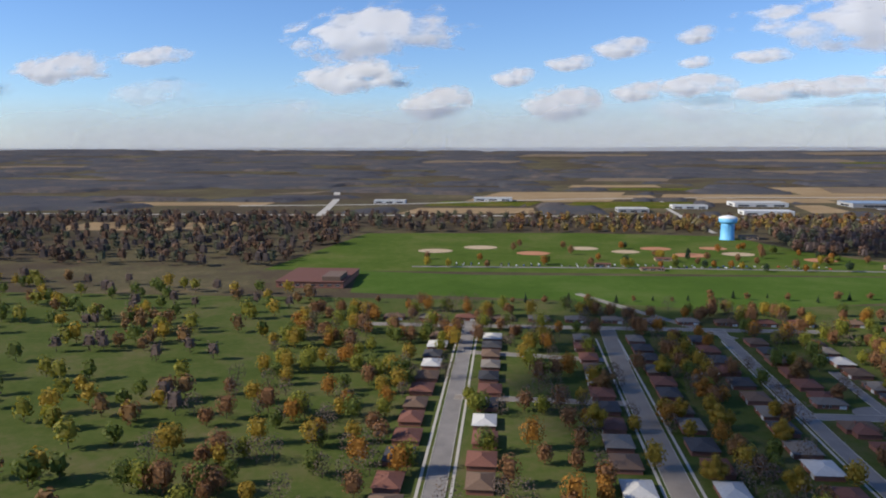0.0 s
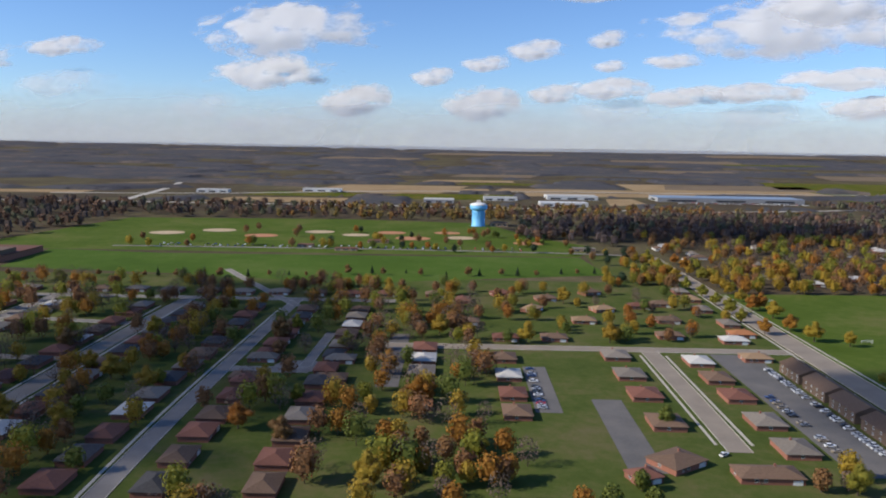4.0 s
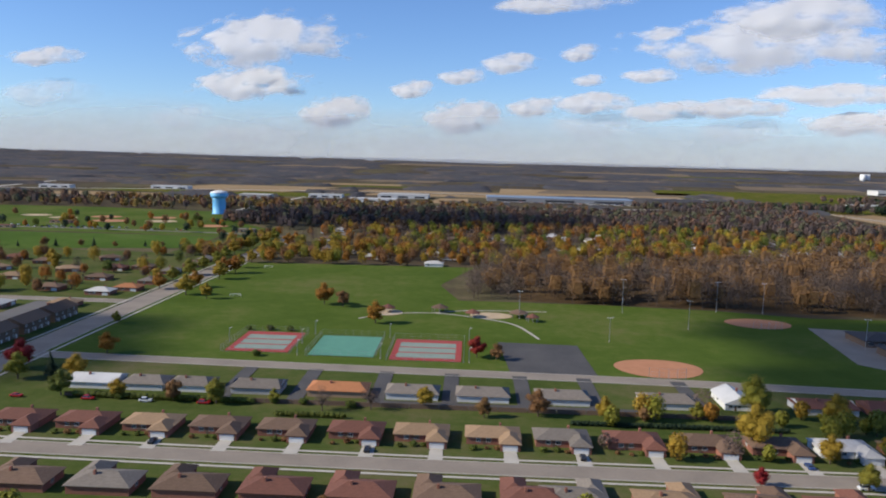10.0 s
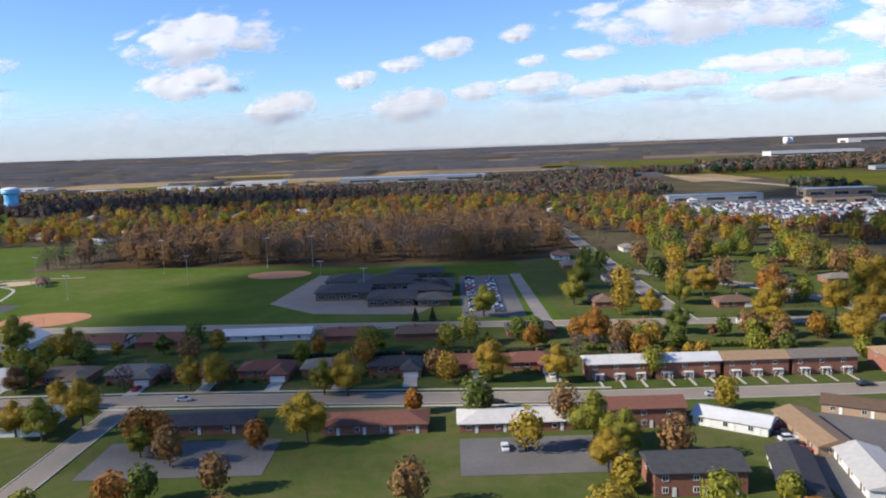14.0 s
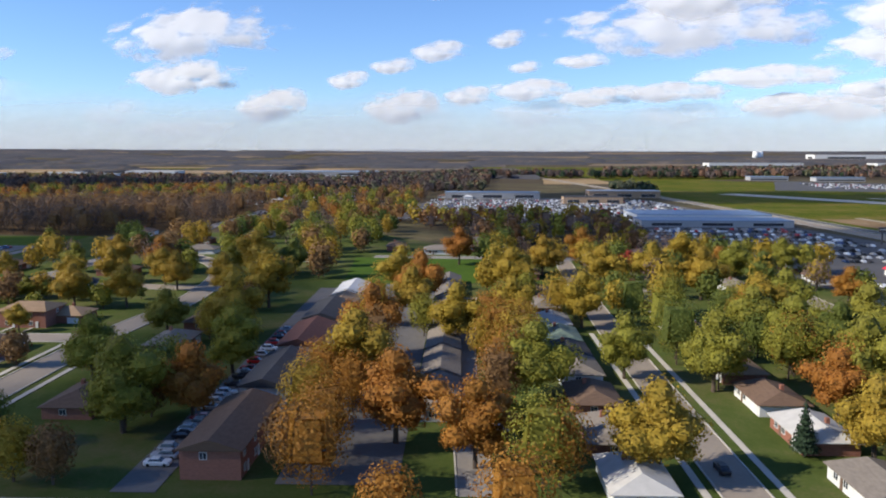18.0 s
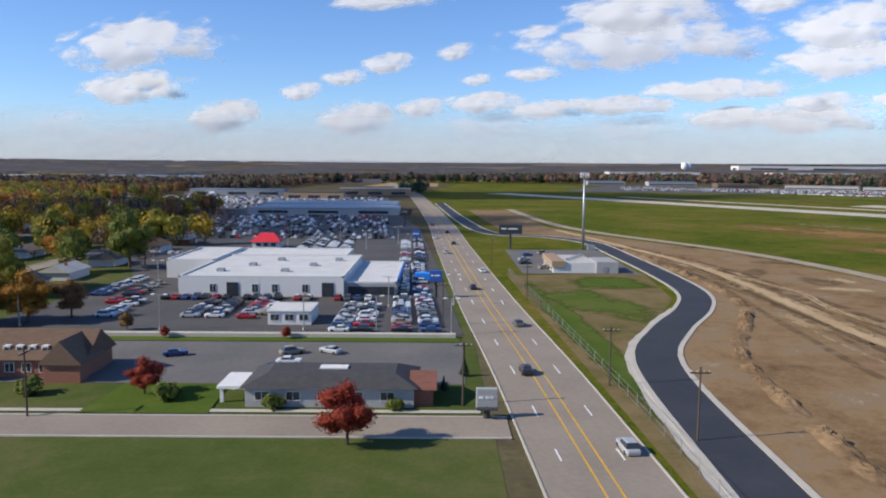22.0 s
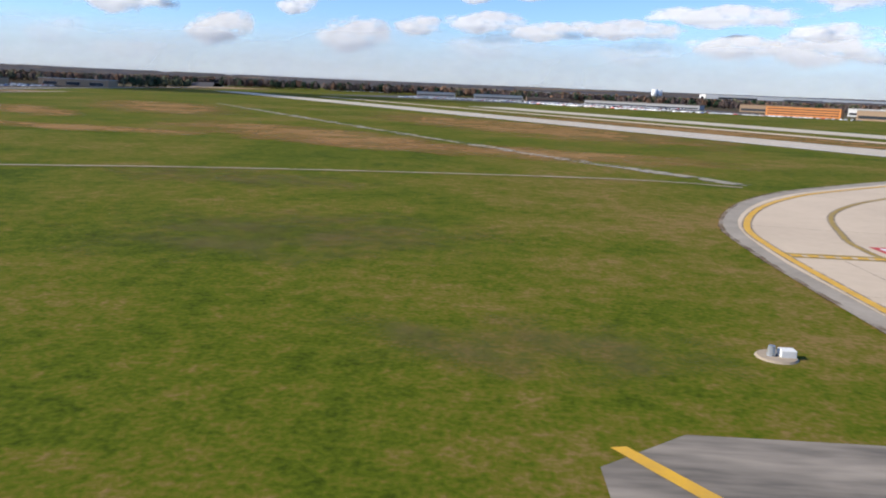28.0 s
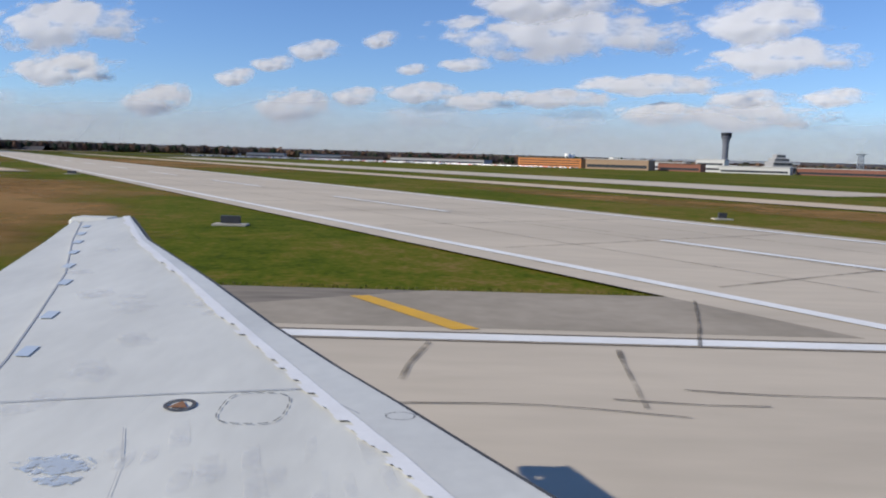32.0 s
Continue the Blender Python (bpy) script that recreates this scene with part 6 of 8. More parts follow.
def goal(x, y):
    o = thing("goal", "white football goal with a slack net", "goal")
    f = Build().tube((-1.9, 0, 0), (-1.9, 0, 1.25), 0.06, 0.06, 6).tube((1.9, 0, 0), (1.9, 0, 1.25), 0.06, 0.06, 6).tube((-1.9, 0, 1.25), (1.9, 0, 1.25), 0.06, 0.06, 6)
    part("goal_frame", f, TRIM, o)
    n = Build()
    for k in range(9):
        xx = -1.9 + 3.8 * k / 8
        n.tube((xx, 0, 1.25), (xx, 0.9, 0), 0.015, 0.015, 4)
    for k in range(5):
        n.tube((-1.9, 0.18 * k, 1.25 - 0.25 * k), (1.9, 0.18 * k, 1.25 - 0.25 * k), 0.015, 0.015, 4)
    part("net", n, TRIM, o)
    o.matrix_basis = pose(x, y, 0)


goal(300.6, 261)
goal(294, 330)


def school():
    o = thing("school", "low dark brick school with many dark slate hipped roofs", "school")
    for x, y, w, d, h, rs in ((505, 204, 14, 12, 2.2, 1.6), (519, 194, 12, 12, 2.0, 1.5), (516, 216, 16, 14, 2.3, 1.6), (529, 208, 12, 18, 2.0, 1.4), (504, 222, 12, 12, 2.0, 1.5), (524, 232, 16, 9, 2.0, 1.2), (530, 190, 8, 8, 1.9, 1.3)):
        wl = part("wall", Build().box(x - w / 2, y - d / 2, 0, x + w / 2, y + d / 2, h), WALLS["brown"], o)
        part("roof", roof_mesh(Build(), x - w / 2, y - d / 2, x + w / 2, y + d / 2, h, rs, 1.0, True, 0.6), ROOFS["dark"], o)
        for k in range(int(w / 3)):
            window(wl, x - w / 2 + 1.5 + 3 * k, y - d / 2, 0.6, 1.6, 0.9)
    return o


school()


def old_school():
    o = thing("west_school", "large low brick school with a flat red-brown roof", "school")
    part("wall", Build().box(-125, 396, 0, -88, 440, 3.2), WALLS["brick"], o)
    part("roof", Build().box(-125.4, 395.6, 3.2, -87.6, 440.4, 3.6, 0.1), ROOFS["red"], o)
    part("hall", Build().box(-100, 398, 3.6, -90, 416, 6), WALLS["brown"], o)
    for k in range(8):
        window(o, -122 + 4.4 * k, 396, 0.9, 2.6, 1.1)
    return o


old_school()


def water_tower():
    o = thing("water_tower", "pale blue pedestal water tower with a white dome", "water tower")
    blue = mat("pale_blue_paint", (0.18, 0.50, 0.80), (0.15, 0.44, 0.73), 4.0, 0.45)
    ring = lambda r: [(r * math.cos(math.tau * k / 28), r * math.sin(math.tau * k / 28)) for k in range(28)]
    part("stem", Build().loft([(0, ring(6.3)), (0.6, ring(5.4)), (11.5, ring(5.1)), (13, ring(5.5))]), blue, o, smooth=True)
    part("tank", Build().loft([(12.9, ring(5.5)), (14.0, ring(6.8)), (14.6, ring(7.1)), (17.2, ring(7.1))]), blue, o, smooth=True)
    part("dome", Build().loft([(17.15, ring(7.2)), (17.6, ring(7.2)), (18.6, ring(5.4)), (19.2, ring(2.6)), (19.35, ring(0.4))]), WHITE, o, "white domed tank top", smooth=True)
    for k in range(14):
        a = math.tau * k / 14
        part("rib", Build().tube((5.2 * math.cos(a), 5.2 * math.sin(a), 0.5), (5.2 * math.cos(a), 5.2 * math.sin(a), 12.5), 0.14, 0.14, 5), blue, o)
    o.matrix_basis = pose(175, 620, 0)


water_tower()
hut(192, 622, 14, 8, 3.0, "tan", "brown", "low tan building beside the water tower", "pump_house")
hut(300, 946, 62, 34, 4.6, "white", "pale", "white warehouse with a pale flat roof", "warehouse")
hut(275, 836, 52, 22, 4.2, "white", "white", "bright white flat-roofed warehouse", "warehouse")
hut(492, 948, 178, 44, 5, "grey", "blue", "very long blue-grey roofed warehouse", "warehouse")
hut(138, 860, 34, 24, 4, "grey", "pale", "grey far works building", "warehouse")
hut(210, 905, 40, 16, 4, "white", "pale", "low pale flat far building", "warehouse")
hut(-20, 1010, 50, 18, 4, "white", "pale", "low pale flat far building", "warehouse")
hut(-150, 960, 40, 14, 4, "white", "pale", "low pale flat far building", "warehouse")
hut(104, 506, 14, 6, 1.7, "tan", "red", "small park building with a red-brown roof", "park_building")
hut(60, 480, 10, 5, 1.7, "tan", "red", "small park building with a red-brown roof", "park_building")
hut(88, 466, 14, 5, 1.7, "tan", "red", "small park building with a red-brown roof", "park_building")
hut(238, 480, 14, 6, 2.2, "tan", "grey", "low tan brick park building", "park_building")
car_crowd("far_parked_cars", [(420, y, 575, y, 90, 60) for y in (900, 908, 916)], "parked lorries and cars before a warehouse")
car_crowd("far_parked_cars", [(-40, y, 200, y, 90, 50) for y in (478, 484)], "cars parked along the park road")
way("far_road", ((-600, 790), (-100, 800), (200, 800), (420, 790), (640, 860), (760, 900)), 8, 0.05, WALKWAY, "pale far country road")
way("far_road", ((-260, 1800), (-280, 1300), (-230, 1000), (-200, 790)), 9, 0.06, WALKWAY, "pale far country road")
way("far_road", ((215, 1060), (190, 960), (180, 800), (176, 660)), 5, 0.05, WALKWAY, "pale far lane")
way("far_road", ((-60, 470), (100, 474), (231, 470), (272, 460)), 4, 0.05, STREET, "park road")

# ---- along the highway ----


def store():
    o = thing("shop_building", "pale single-storey roadside shop with a flat roof and parapet", "building")
    part("wall", Build().box(-5.5, -4, 0, 2.5, 9, 1.9), WALLS["white"], o)
    part("side_wall", Build().box(2.5, -4.6, 0, 6.6, 3, 2.2), WALLS["grey"], o)
    part("front_band", Build().box(-5.8, -4.3, 1.2, -3.4, 9.2, 2.3), WALLS["tan"], o)
    part("roof", Build().box(-3.6, -3.8, 1.9, 2.4, 8.8, 2.0), ROOFS["pale"], o)
    for k in range(4):
        part("roof_unit", Build().box(-2.6 + k * 1.2, -1 + 2.2 * k, 2.0, -1.8 + k * 1.2, -0.2 + 2.2 * k, 2.5, 0.04), STEEL, o)
    for k in range(3):
        window(o, -5.8, -2 + 3.4 * k, 0.5, 1.6, 0.6, "x", -1)
    part("service_door", Build().box(3.6, -4.66, 0.02, 4.6, -4.58, 1.3), STEEL, o)
    return o


store().matrix_basis = pose(859.4, 143.5, 0)
lot("shop_lot", 848, 138, 870, 178, LOT, "worn grey car park beside a shop")
for x, y in ((850, 152), (850.4, 158), (852, 166), (853, 145), (856, 170)):
    park(x, y, 20)


def mast():
    o = thing("antenna_mast", "tall grey monopole mast with antenna panels", "mast")
    part("pole", Build().tube((0, 0, 0), (0, 0, 18.3), 0.36, 0.24, 12), STEEL, o, smooth=True)
    part("platform", Build().tube((0, 0, 17.6), (0, 0, 17.75), 0.9, 0.9, 12), STEEL, o)
    for k in range(9):
        a = math.tau * k / 9
        part("antenna_panel", Build().box(1.0 * math.cos(a) - .08, 1.0 * math.sin(a) - .08, 17.3, 1.0 * math.cos(a) + .08, 1.0 * math.sin(a) + .08, 18.5), TRIM, o)
    part("equipment_box", Build().box(0.9, -1.2, 0, 2.6, 0.6, 1.2, 0.05), STEEL, o)
    return o


mast().matrix_basis = pose(867, 180, 0)


def billboard(x, y, w, h, z, face, label, name="billboard"):
    o = thing(name, label, "sign")
    part("post", Build().tube((0, 0, 0), (0, 0, z + h * 0.6), 0.28, 0.24, 10), DARKSTEEL, o)
    part("panel", Build().box(-w / 2, -0.25, z, w / 2, 0.25, z + h, 0.04), face, o)
    part("catwalk", Build().box(-w / 2, -0.7, z - 0.12, w / 2, 0.7, z - 0.02), DARKSTEEL, o)
    for k in (-0.6, 0.0, 0.35):
        part("text_bar", Build().box(w * (k * 0.5) - w * 0.1, -0.28, z + h * 0.45, w * (k * 0.5) + w * 0.12, -0.24, z + h * 0.6), WHITE, o)
    o.matrix_basis = pose(x, y, 0)


billboard(849.5, 180, 5.6, 2.2, 3.8, DARKSTEEL, "large dark roadside billboard on one post")
BLUE = mat("blue_sign_face", (0.03, 0.10, 0.38), (0.03, 0.09, 0.34), 1.0, 0.4)
billboard(832, 112, 1.9, 1.6, 2.6, BLUE, "blue dealership sign on a post", "dealer_sign")
billboard(827, 178, 1.9, 1.5, 3.0, BLUE, "blue dealership sign on a post", "dealer_sign")
billboard(821, 246, 2.4, 1.6, 4.0, DARKSTEEL, "dark dealership sign on a post", "dealer_sign")
billboard(836.4, 56.8, 1.7, 1.5, 1.0, WALLS["grey"], "grey roadside bank sign", "bank_sign")


def van(x, y):
    o = thing("box_truck", "bright blue inflatable-looking display box", "display")
    part("box", Build().box(-1.3, -0.8, 0.25, 1.3, 0.8, 1.6, 0.1), mat("bright_blue", (0.03, 0.25, 0.75), (0.03, 0.22, 0.68), 1.0, 0.5), o)
    part("skid", Build().box(-1.2, -0.7, 0, 1.2, 0.7, 0.27), DARKSTEEL, o)
    o.matrix_basis = pose(x, y, 0.03)


van(829.6, 128)


def rail(pts, label):
    o = thing("fence", label, "fence")
    line = smooth_line(pts, 3.0)
    for p in line:
        part("post", Build().tube((p.x, p.y, 0), (p.x, p.y, 1.15), 0.03, 0.03, 5), STEEL, o)
    w = Build()
    for p, q in zip(line, line[1:]):
        for z in (0.15, 0.6, 1.12):
            w.tube((p.x, p.y, z), (q.x, q.y, z), 0.014, 0.014, 4)
    part("wire", w, STEEL, o)


rail(((850, 30), (849.2, 60), (847.4, 100), (845.4, 138)), "low wire fence along the road verge")


def spoil(x, y, r, h, seed):
    """A rough heap of dug earth."""
    rnd = random.Random(seed)
    n, v, f = 15, [], []
    for i in range(n):
        for j in range(n):
            p = Vector((2 * i / (n - 1) - 1, 2 * j / (n - 1) - 1, 0))
            k = max(0.0, 1 - p.length_squared)
            lump = 0.65 + 0.9 * noise.noise(p * 2.2 + Vector((seed, 0, 0))) + 0.45 * noise.noise(p * 6 + Vector((0, seed, 0)))
            v.append((p.x * r * 1.2, p.y * r * 0.85, h * k * lump - 0.03))
    for i in range(n - 1):
        for j in range(n - 1):
            f.append((i * n + j, i * n + n + j, i * n + n + j + 1, i * n + j + 1))
    m = bpy.data.meshes.new("earth_heap")
    m.from_pydata(v, [], f)
    m.materials.append(DARKDIRT)
    ob = tagged(new("earth_heap", m), "rough heap of dug brown earth", "earth heap", "earth heaps")
    ob.matrix_basis = pose(x, y, 0.03, 0, 0, rnd.uniform(0, 180))


def ridge(pts, w, h, seed):
    """A low bank of clods pushed up along a road."""
    line = smooth_line(pts, 0.35)
    n, v, f = 11, [], []
    for i, p in enumerate(line):
        d = (line[min(i + 1, len(line) - 1)] - line[max(i - 1, 0)]).normalized()
        s_ = Vector((-d.y, d.x, 0))
        for j in range(n):
            u = 2 * j / (n - 1) - 1
            q = p + s_ * (u * w / 2 + 0.35 * noise.noise(p * 0.5 + Vector((seed, 0, 0))))
            k = (1 - u * u) * max(0.0, 0.5 + 1.1 * noise.noise(p * 0.35 + Vector((0, seed, 0))))
            v.append((q.x, q.y, h * k * (1 + 0.9 * noise.noise(q * 1.9)) + 0.15 * k * noise.noise(q * 5) - 0.01))
    for i in range(len(line) - 1):
        for j in range(n - 1):
            f.append((i * n + j, i * n + j + 1, i * n + n + j + 1, i * n + n + j))
    m = bpy.data.meshes.new("earth_bank")
    m.from_pydata(v, [], f)
    m.materials.append(DARKDIRT)
    ob = tagged(new("earth_bank", m), "low uneven bank of pushed-up brown clods", "earth bank")
    ob.location.z = 0.03


rs = random.Random(8)
ridge(((861, 44), (862.5, 62), (865, 78), (871, 92), (876.5, 106), (878.5, 124), (878, 150), (877, 180)), 2.0, 0.55, 3)
ridge(((896.5, 104), (898.5, 97), (900.5, 90), (901.5, 82)), 3.2, 0.9, 5)
ridge(((910, 34), (909.6, 60), (910, 84), (910.4, 110)), 1.3, 0.35, 9)
for k in range(9):
    spoil(908.3 + rs.uniform(-1.2, 0.6), 36 + 3.4 * k + rs.uniform(-.6, .6), rs.uniform(0.7, 1.6), rs.uniform(0.35, 0.65), 90 + k)
for x, y, r, h in ((892, 38, 1.5, 0.5), (893, 36, 1.0, 0.4), (905, 110, 2.4, 0.6), (880, 160, 2.0, 0.6), (884, 44, 1.3, 0.4)):
    spoil(x, y, r, h, int(x * 7 + y))
for k in range(24):
    b = Build().box(911.2, 30 + 2.0 * k, 0.02, 911.2 + 0.5, 30 + 2.0 * k + 1.2, 0.22, 0.03)
    tagged(new("kerb_stone", b.mesh("kerb_stone", WALKWAY)), "loose pale kerb block beside a track", "kerb stone", "kerb stones")


def checker_shed():
    """Equipment shelter in red and white squares."""
    o = thing("equipment_shed", "small equipment shed in red and white checks", "shed")
    w, d, h, n = 1.9, 2.7, 1.3, 3
    part("core", Build().box(-w / 2 + .02, -d / 2 + .02, 0, w / 2 - .02, d / 2 - .02, h - .02), WHITE, o)
    red, wht = mat("signal_red", (0.55, 0.04, 0.05), (0.48, 0.035, 0.045), 1.0, 0.5), MATS["white_paint"]
    for i in range(n):
        for j in range(n):
            m = red if (i + j) % 2 else wht
            x0, x1 = -w / 2 + w * i / n, -w / 2 + w * (i + 1) / n
            z0, z1 = h * j / n, h * (j + 1) / n
            part("panel", Build().box(x0, -d / 2 - 0.02, z0, x1, -d / 2 + 0.02, z1), m, o)
            y0, y1 = -d / 2 + d * i / n, -d / 2 + d * (i + 1) / n
            part("panel", Build().box(-w / 2 - 0.02, y0, z0, -w / 2 + 0.02, y1, z1), red if (i + j) % 2 == 0 else wht, o)
            part("panel", Build().box(w / 2 - 0.02, y0, z0, w / 2 + 0.02, y1, z1), m, o)
            part("panel", Build().box(x0, -d / 2 + d * j / n, h - 0.02, x1, -d / 2 + d * (j + 1) / n, h + 0.03), m, o)
    part("cooler_box", Build().box(-0.2, -d / 2 - 0.4, 0.15, 0.5, -d / 2 - 0.02, 0.65, 0.04), STEEL, o)
    o.matrix_basis = pose(921.5, 45.5, 0.066)


checker_shed()


def sign_box(x, y, w, turn, label="black airfield sign panel on a concrete base"):
    def make():
        o = thing("airfield_sign", label, "sign", "airfield signs")
        part("base", Build().box(-w / 2 - 0.3, -0.4, 0, w / 2 + 0.3, 0.4, 0.07), WALKWAY, o, "concrete slab")
        part("panel", Build().box(-w / 2, -0.1, 0.1, w / 2, 0.1, 0.42, 0.02), DARKSTEEL, o)
        for k in (-0.35, 0.35):
            part("leg", Build().box(k * w - 0.04, -0.05, 0.05, k * w + 0.04, 0.05, 0.2), STEEL, o)
        return o
    put(("airfield_sign", w), make, x, y, turn, 0.02)


sign_box(1086.8, 42.7, 1.4, 10)
sign_box(1089.8, 44.6, 1.4, 10)
sign_box(1181.2, 33, 0.85, 0)
sign_box(1207.4, 45.5, 0.5, 0)
sign_box(1146, 93, 1.0, 0)
sign_box(1107, 71, 1.6, 20)
sign_box(1243, 58, 1.2, 0)


def light_unit(x, y, red):
    def make():
        o = thing("runway_light", "small runway light unit on a pale round pad", "light", "runway lights")
        part("pad", Build().tube((0, 0, -0.02), (0, 0, 0.05), 0.72, 0.66, 18), GRAVEL, o)
        part("can", Build().tube((-0.2, 0, 0.04), (-0.2, 0, 0.4), 0.16, 0.12, 10), REDPAINT if red else STEEL, o)
        part("box", Build().box(0.05, -0.2, 0.04, 0.6, 0.2, 0.3, 0.03), DARKSTEEL if red else TRIM, o)
        return o
    put(("light", red), make, x, y, 0, 0.03)


light_unit(1060.4, 24.2, False)
light_unit(1143.8, 19.6, True)
light_unit(1177.6, 19.2, True)
light_unit(1031, 24, False)
light_unit(1208, 20, True)


def wind_sock(x, y):
    o = thing("wind_sock", "small orange wind sock on a thin mast", "wind sock")
    part("mast", Build().tube((0, 0, 0), (0, 0, 0.9), 0.03, 0.02, 6), STEEL, o)
    ring = lambda r, dz: [(r * math.cos(math.tau * k / 10), r * math.sin(math.tau * k / 10)) for k in range(10)]
    part("sock", Build().tube((0, 0, 0.85), (-0.75, 0.1, 0.55), 0.2, 0.1, 10), WALLS["orange"], o)
    part("pad", Build().tube((0, 0, -0.02), (0, 0, 0.04), 0.6, 0.6, 12), WALKWAY, o)
    o.matrix_basis = pose(x, y, 0.03)


wind_sock(1147.6, 46)
sheet("pad", ((1146.6, 39.6), (1149.4, 39.6), (1149.4, 40.3), (1146.6, 40.3)), 0.03, WALKWAY, "small pale concrete pad in the grass", category="pad")


# ---- terminal area ----


def control_tower():
    o = thing("control_tower", "tall slender grey airport control tower with a wide cab", "control tower")
    ring = lambda r, n=12: [(r * math.cos(math.tau * k / n), r * math.sin(math.tau * k / n)) for k in range(n)]
    con = mat("tower_concrete", (0.17, 0.18, 0.21), (0.14, 0.15, 0.175), 5.0, 0.8)
    part("shaft", Build().loft([(0, ring(3.9)), (10, ring(3.4)), (30, ring(3.6)), (36, ring(4.6))]), con, o)
    part("cab_base", Build().loft([(36, ring(4.6)), (38, ring(6.0)), (39, ring(6.2))]), con, o)
    part("cab_glass", Build().loft([(39, ring(5.4)), (42, ring(6.2))]), GLASS, o)
    part("cab_roof", Build().loft([(42, ring(6.7)), (42.6, ring(6.7)), (43.0, ring(3))]), con, o)
    part("base_building", Build().box(-16, -8, 0, 12, 10, 6, 0.2), WALLS["white"], o)
    o.matrix_basis = pose(1521, 871, 0)


control_tower()


def block_building(x, y, w, d, h, wall, roof, label, bands=0, turn=0, name="terminal_building"):
    o = thing(name, label, "building", "terminal buildings")
    part("wall", Build().box(-w / 2, -d / 2, 0, w / 2, d / 2, h), WALLS[wall], o)
    part("roof", Build().box(-w / 2 - .3, -d / 2 - .3, h, w / 2 + .3, d / 2 + .3, h + 0.4, 0.1), ROOFS[roof], o)
    for k in range(bands):
        z = h * (0.18 + 0.8 * k / max(bands, 1))
        part("window_band", Build().box(-w / 2 + 1, -d / 2 - 0.06, z, w / 2 - 1, -d / 2 + 0.02, z + h * 0.3 / bands), GLASS, o)
    o.matrix_basis = pose(x, y, 0, 0, 0, turn)
    return o


block_building(1271, 524, 46, 14, 6.0, "orange", "tan", "long orange multi-level parking building", 3, -32)
block_building(1306, 478, 40, 14, 6.0, "tan", "pale", "low tan terminal building block", 1, -32)
block_building(1345, 478, 26, 14, 4.6, "brick", "brown", "low brown brick terminal building", 1, -32)
block_building(1385, 462, 40, 14, 4.0, "white", "white", "low white terminal concourse building", 1, -32)
block_building(1432, 446, 52, 14, 4.0, "brick", "white", "red and white terminal concourse", 1, -32)
block_building(1500, 440, 80, 16, 5.0, "white", "white", "long white aircraft hangar", 1, -32)
block_building(1372, 500, 18, 14, 8, "white", "white", "white terminal hall with a glass front", 2, -32)


def old_tower():
    o = thing("old_tower", "squat stepped grey old control tower", "control tower")
    for k, (w, z0, z1) in enumerate(((16, 0, 5), (13, 5, 8), (10, 8, 10.5), (6.5, 10.5, 13))):
        part("tier", Build().box(-w / 2, -w / 2, z0, w / 2, w / 2, z1, 0.3), WALLS["grey"], o)
        part("window_band", Build().box(-w / 2 + .5, -w / 2 - 0.08, z0 + 0.8, w / 2 - .5, -w / 2 + .02, z1 - 0.8), GLASS, o)
    part("antenna", Build().tube((0, 0, 13), (0, 0, 15), 0.2, 0.1, 6), STEEL, o)
    o.matrix_basis = pose(1418, 505, 0)


old_tower()


def lattice(x, y, h):
    o = thing("radar_tower", "open steel lattice tower with a radar platform", "tower")
    for sx in (-1.6, 1.6):
        for sy in (-1.6, 1.6):
            part("leg", Build().tube((sx, sy, 0), (sx * 0.7, sy * 0.7, h), 0.3, 0.25, 6), STEEL, o)
    for k in range(5):
        b = Build()
        z0, z1 = h * k / 5, h * (k + 1) / 5
        for s in (-1.5, 1.5):
            b.tube((-1.5, s, z0), (1.5, s, z1), 0.15, 0.15, 5).tube((s, -1.5, z0), (s, 1.5, z1), 0.15, 0.15, 5)
        part("brace", b, STEEL, o)
    part("platform", Build().box(-2.4, -2.4, h, 2.4, 2.4, h + 0.8, 0.1), STEEL, o)
    o.matrix_basis = pose(x, y, 0)


lattice(1470, 500, 14)
for x, y, w, d, h, wl, rf in ((1180, 690, 60, 20, 3.5, "grey", "grey"), (1120, 740, 40, 16, 3.5, "brown", "grey"), (1215, 640, 44, 14, 3.5, "grey", "grey"), (1075, 800, 50, 14, 4, "grey", "blue"), (1010, 820, 40, 14, 4, "grey", "blue"), (1290, 640, 40, 16, 6, "tan", "brown"), (1380, 640, 44, 16, 6, "white", "pale"), (1700, 560, 90, 30, 8, "white", "white"), (1620, 460, 60, 20, 5, "white", "pale"), (900, 1000, 70, 16, 4, "white", "pale"), (1250, 1500, 180, 40, 9, "white", "pale"), (1560, 1500, 160, 40, 9, "white", "pale")):
    block_building(x, y, w, d, h, wl, rf, "far airport building with a flat roof", 1, -32 if y < 700 else 0, "airport_building")
car_crowd("terminal_cars", [(1085 + 0.72 * k, 585 - 0.9 * k, 1230 + 0.6 * k, 480 - 0.3 * k, -36, 60) for k in range(0, 90, 9)], "hundreds of parked cars before the terminal")
for x, y in ((1612, 2440), (1628, 2446)):
    o = thing("storage_tank", "round white far storage tank", "tank", "storage tanks")
    part("shell", Build().loft([(0, [(9 * math.cos(math.tau * k / 20), 9 * math.sin(math.tau * k / 20)) for k in range(20)]), (24, [(9 * math.cos(math.tau * k / 20), 9 * math.sin(math.tau * k / 20)) for k in range(20)])]), WHITE, o, smooth=True)
    o.matrix_basis = pose(x, y, gz(x, y))
hut(2000, 2300, 560, 60, 12, "white", "white", "very long low white far warehouse", "warehouse").location.z = gz(2000, 2300)

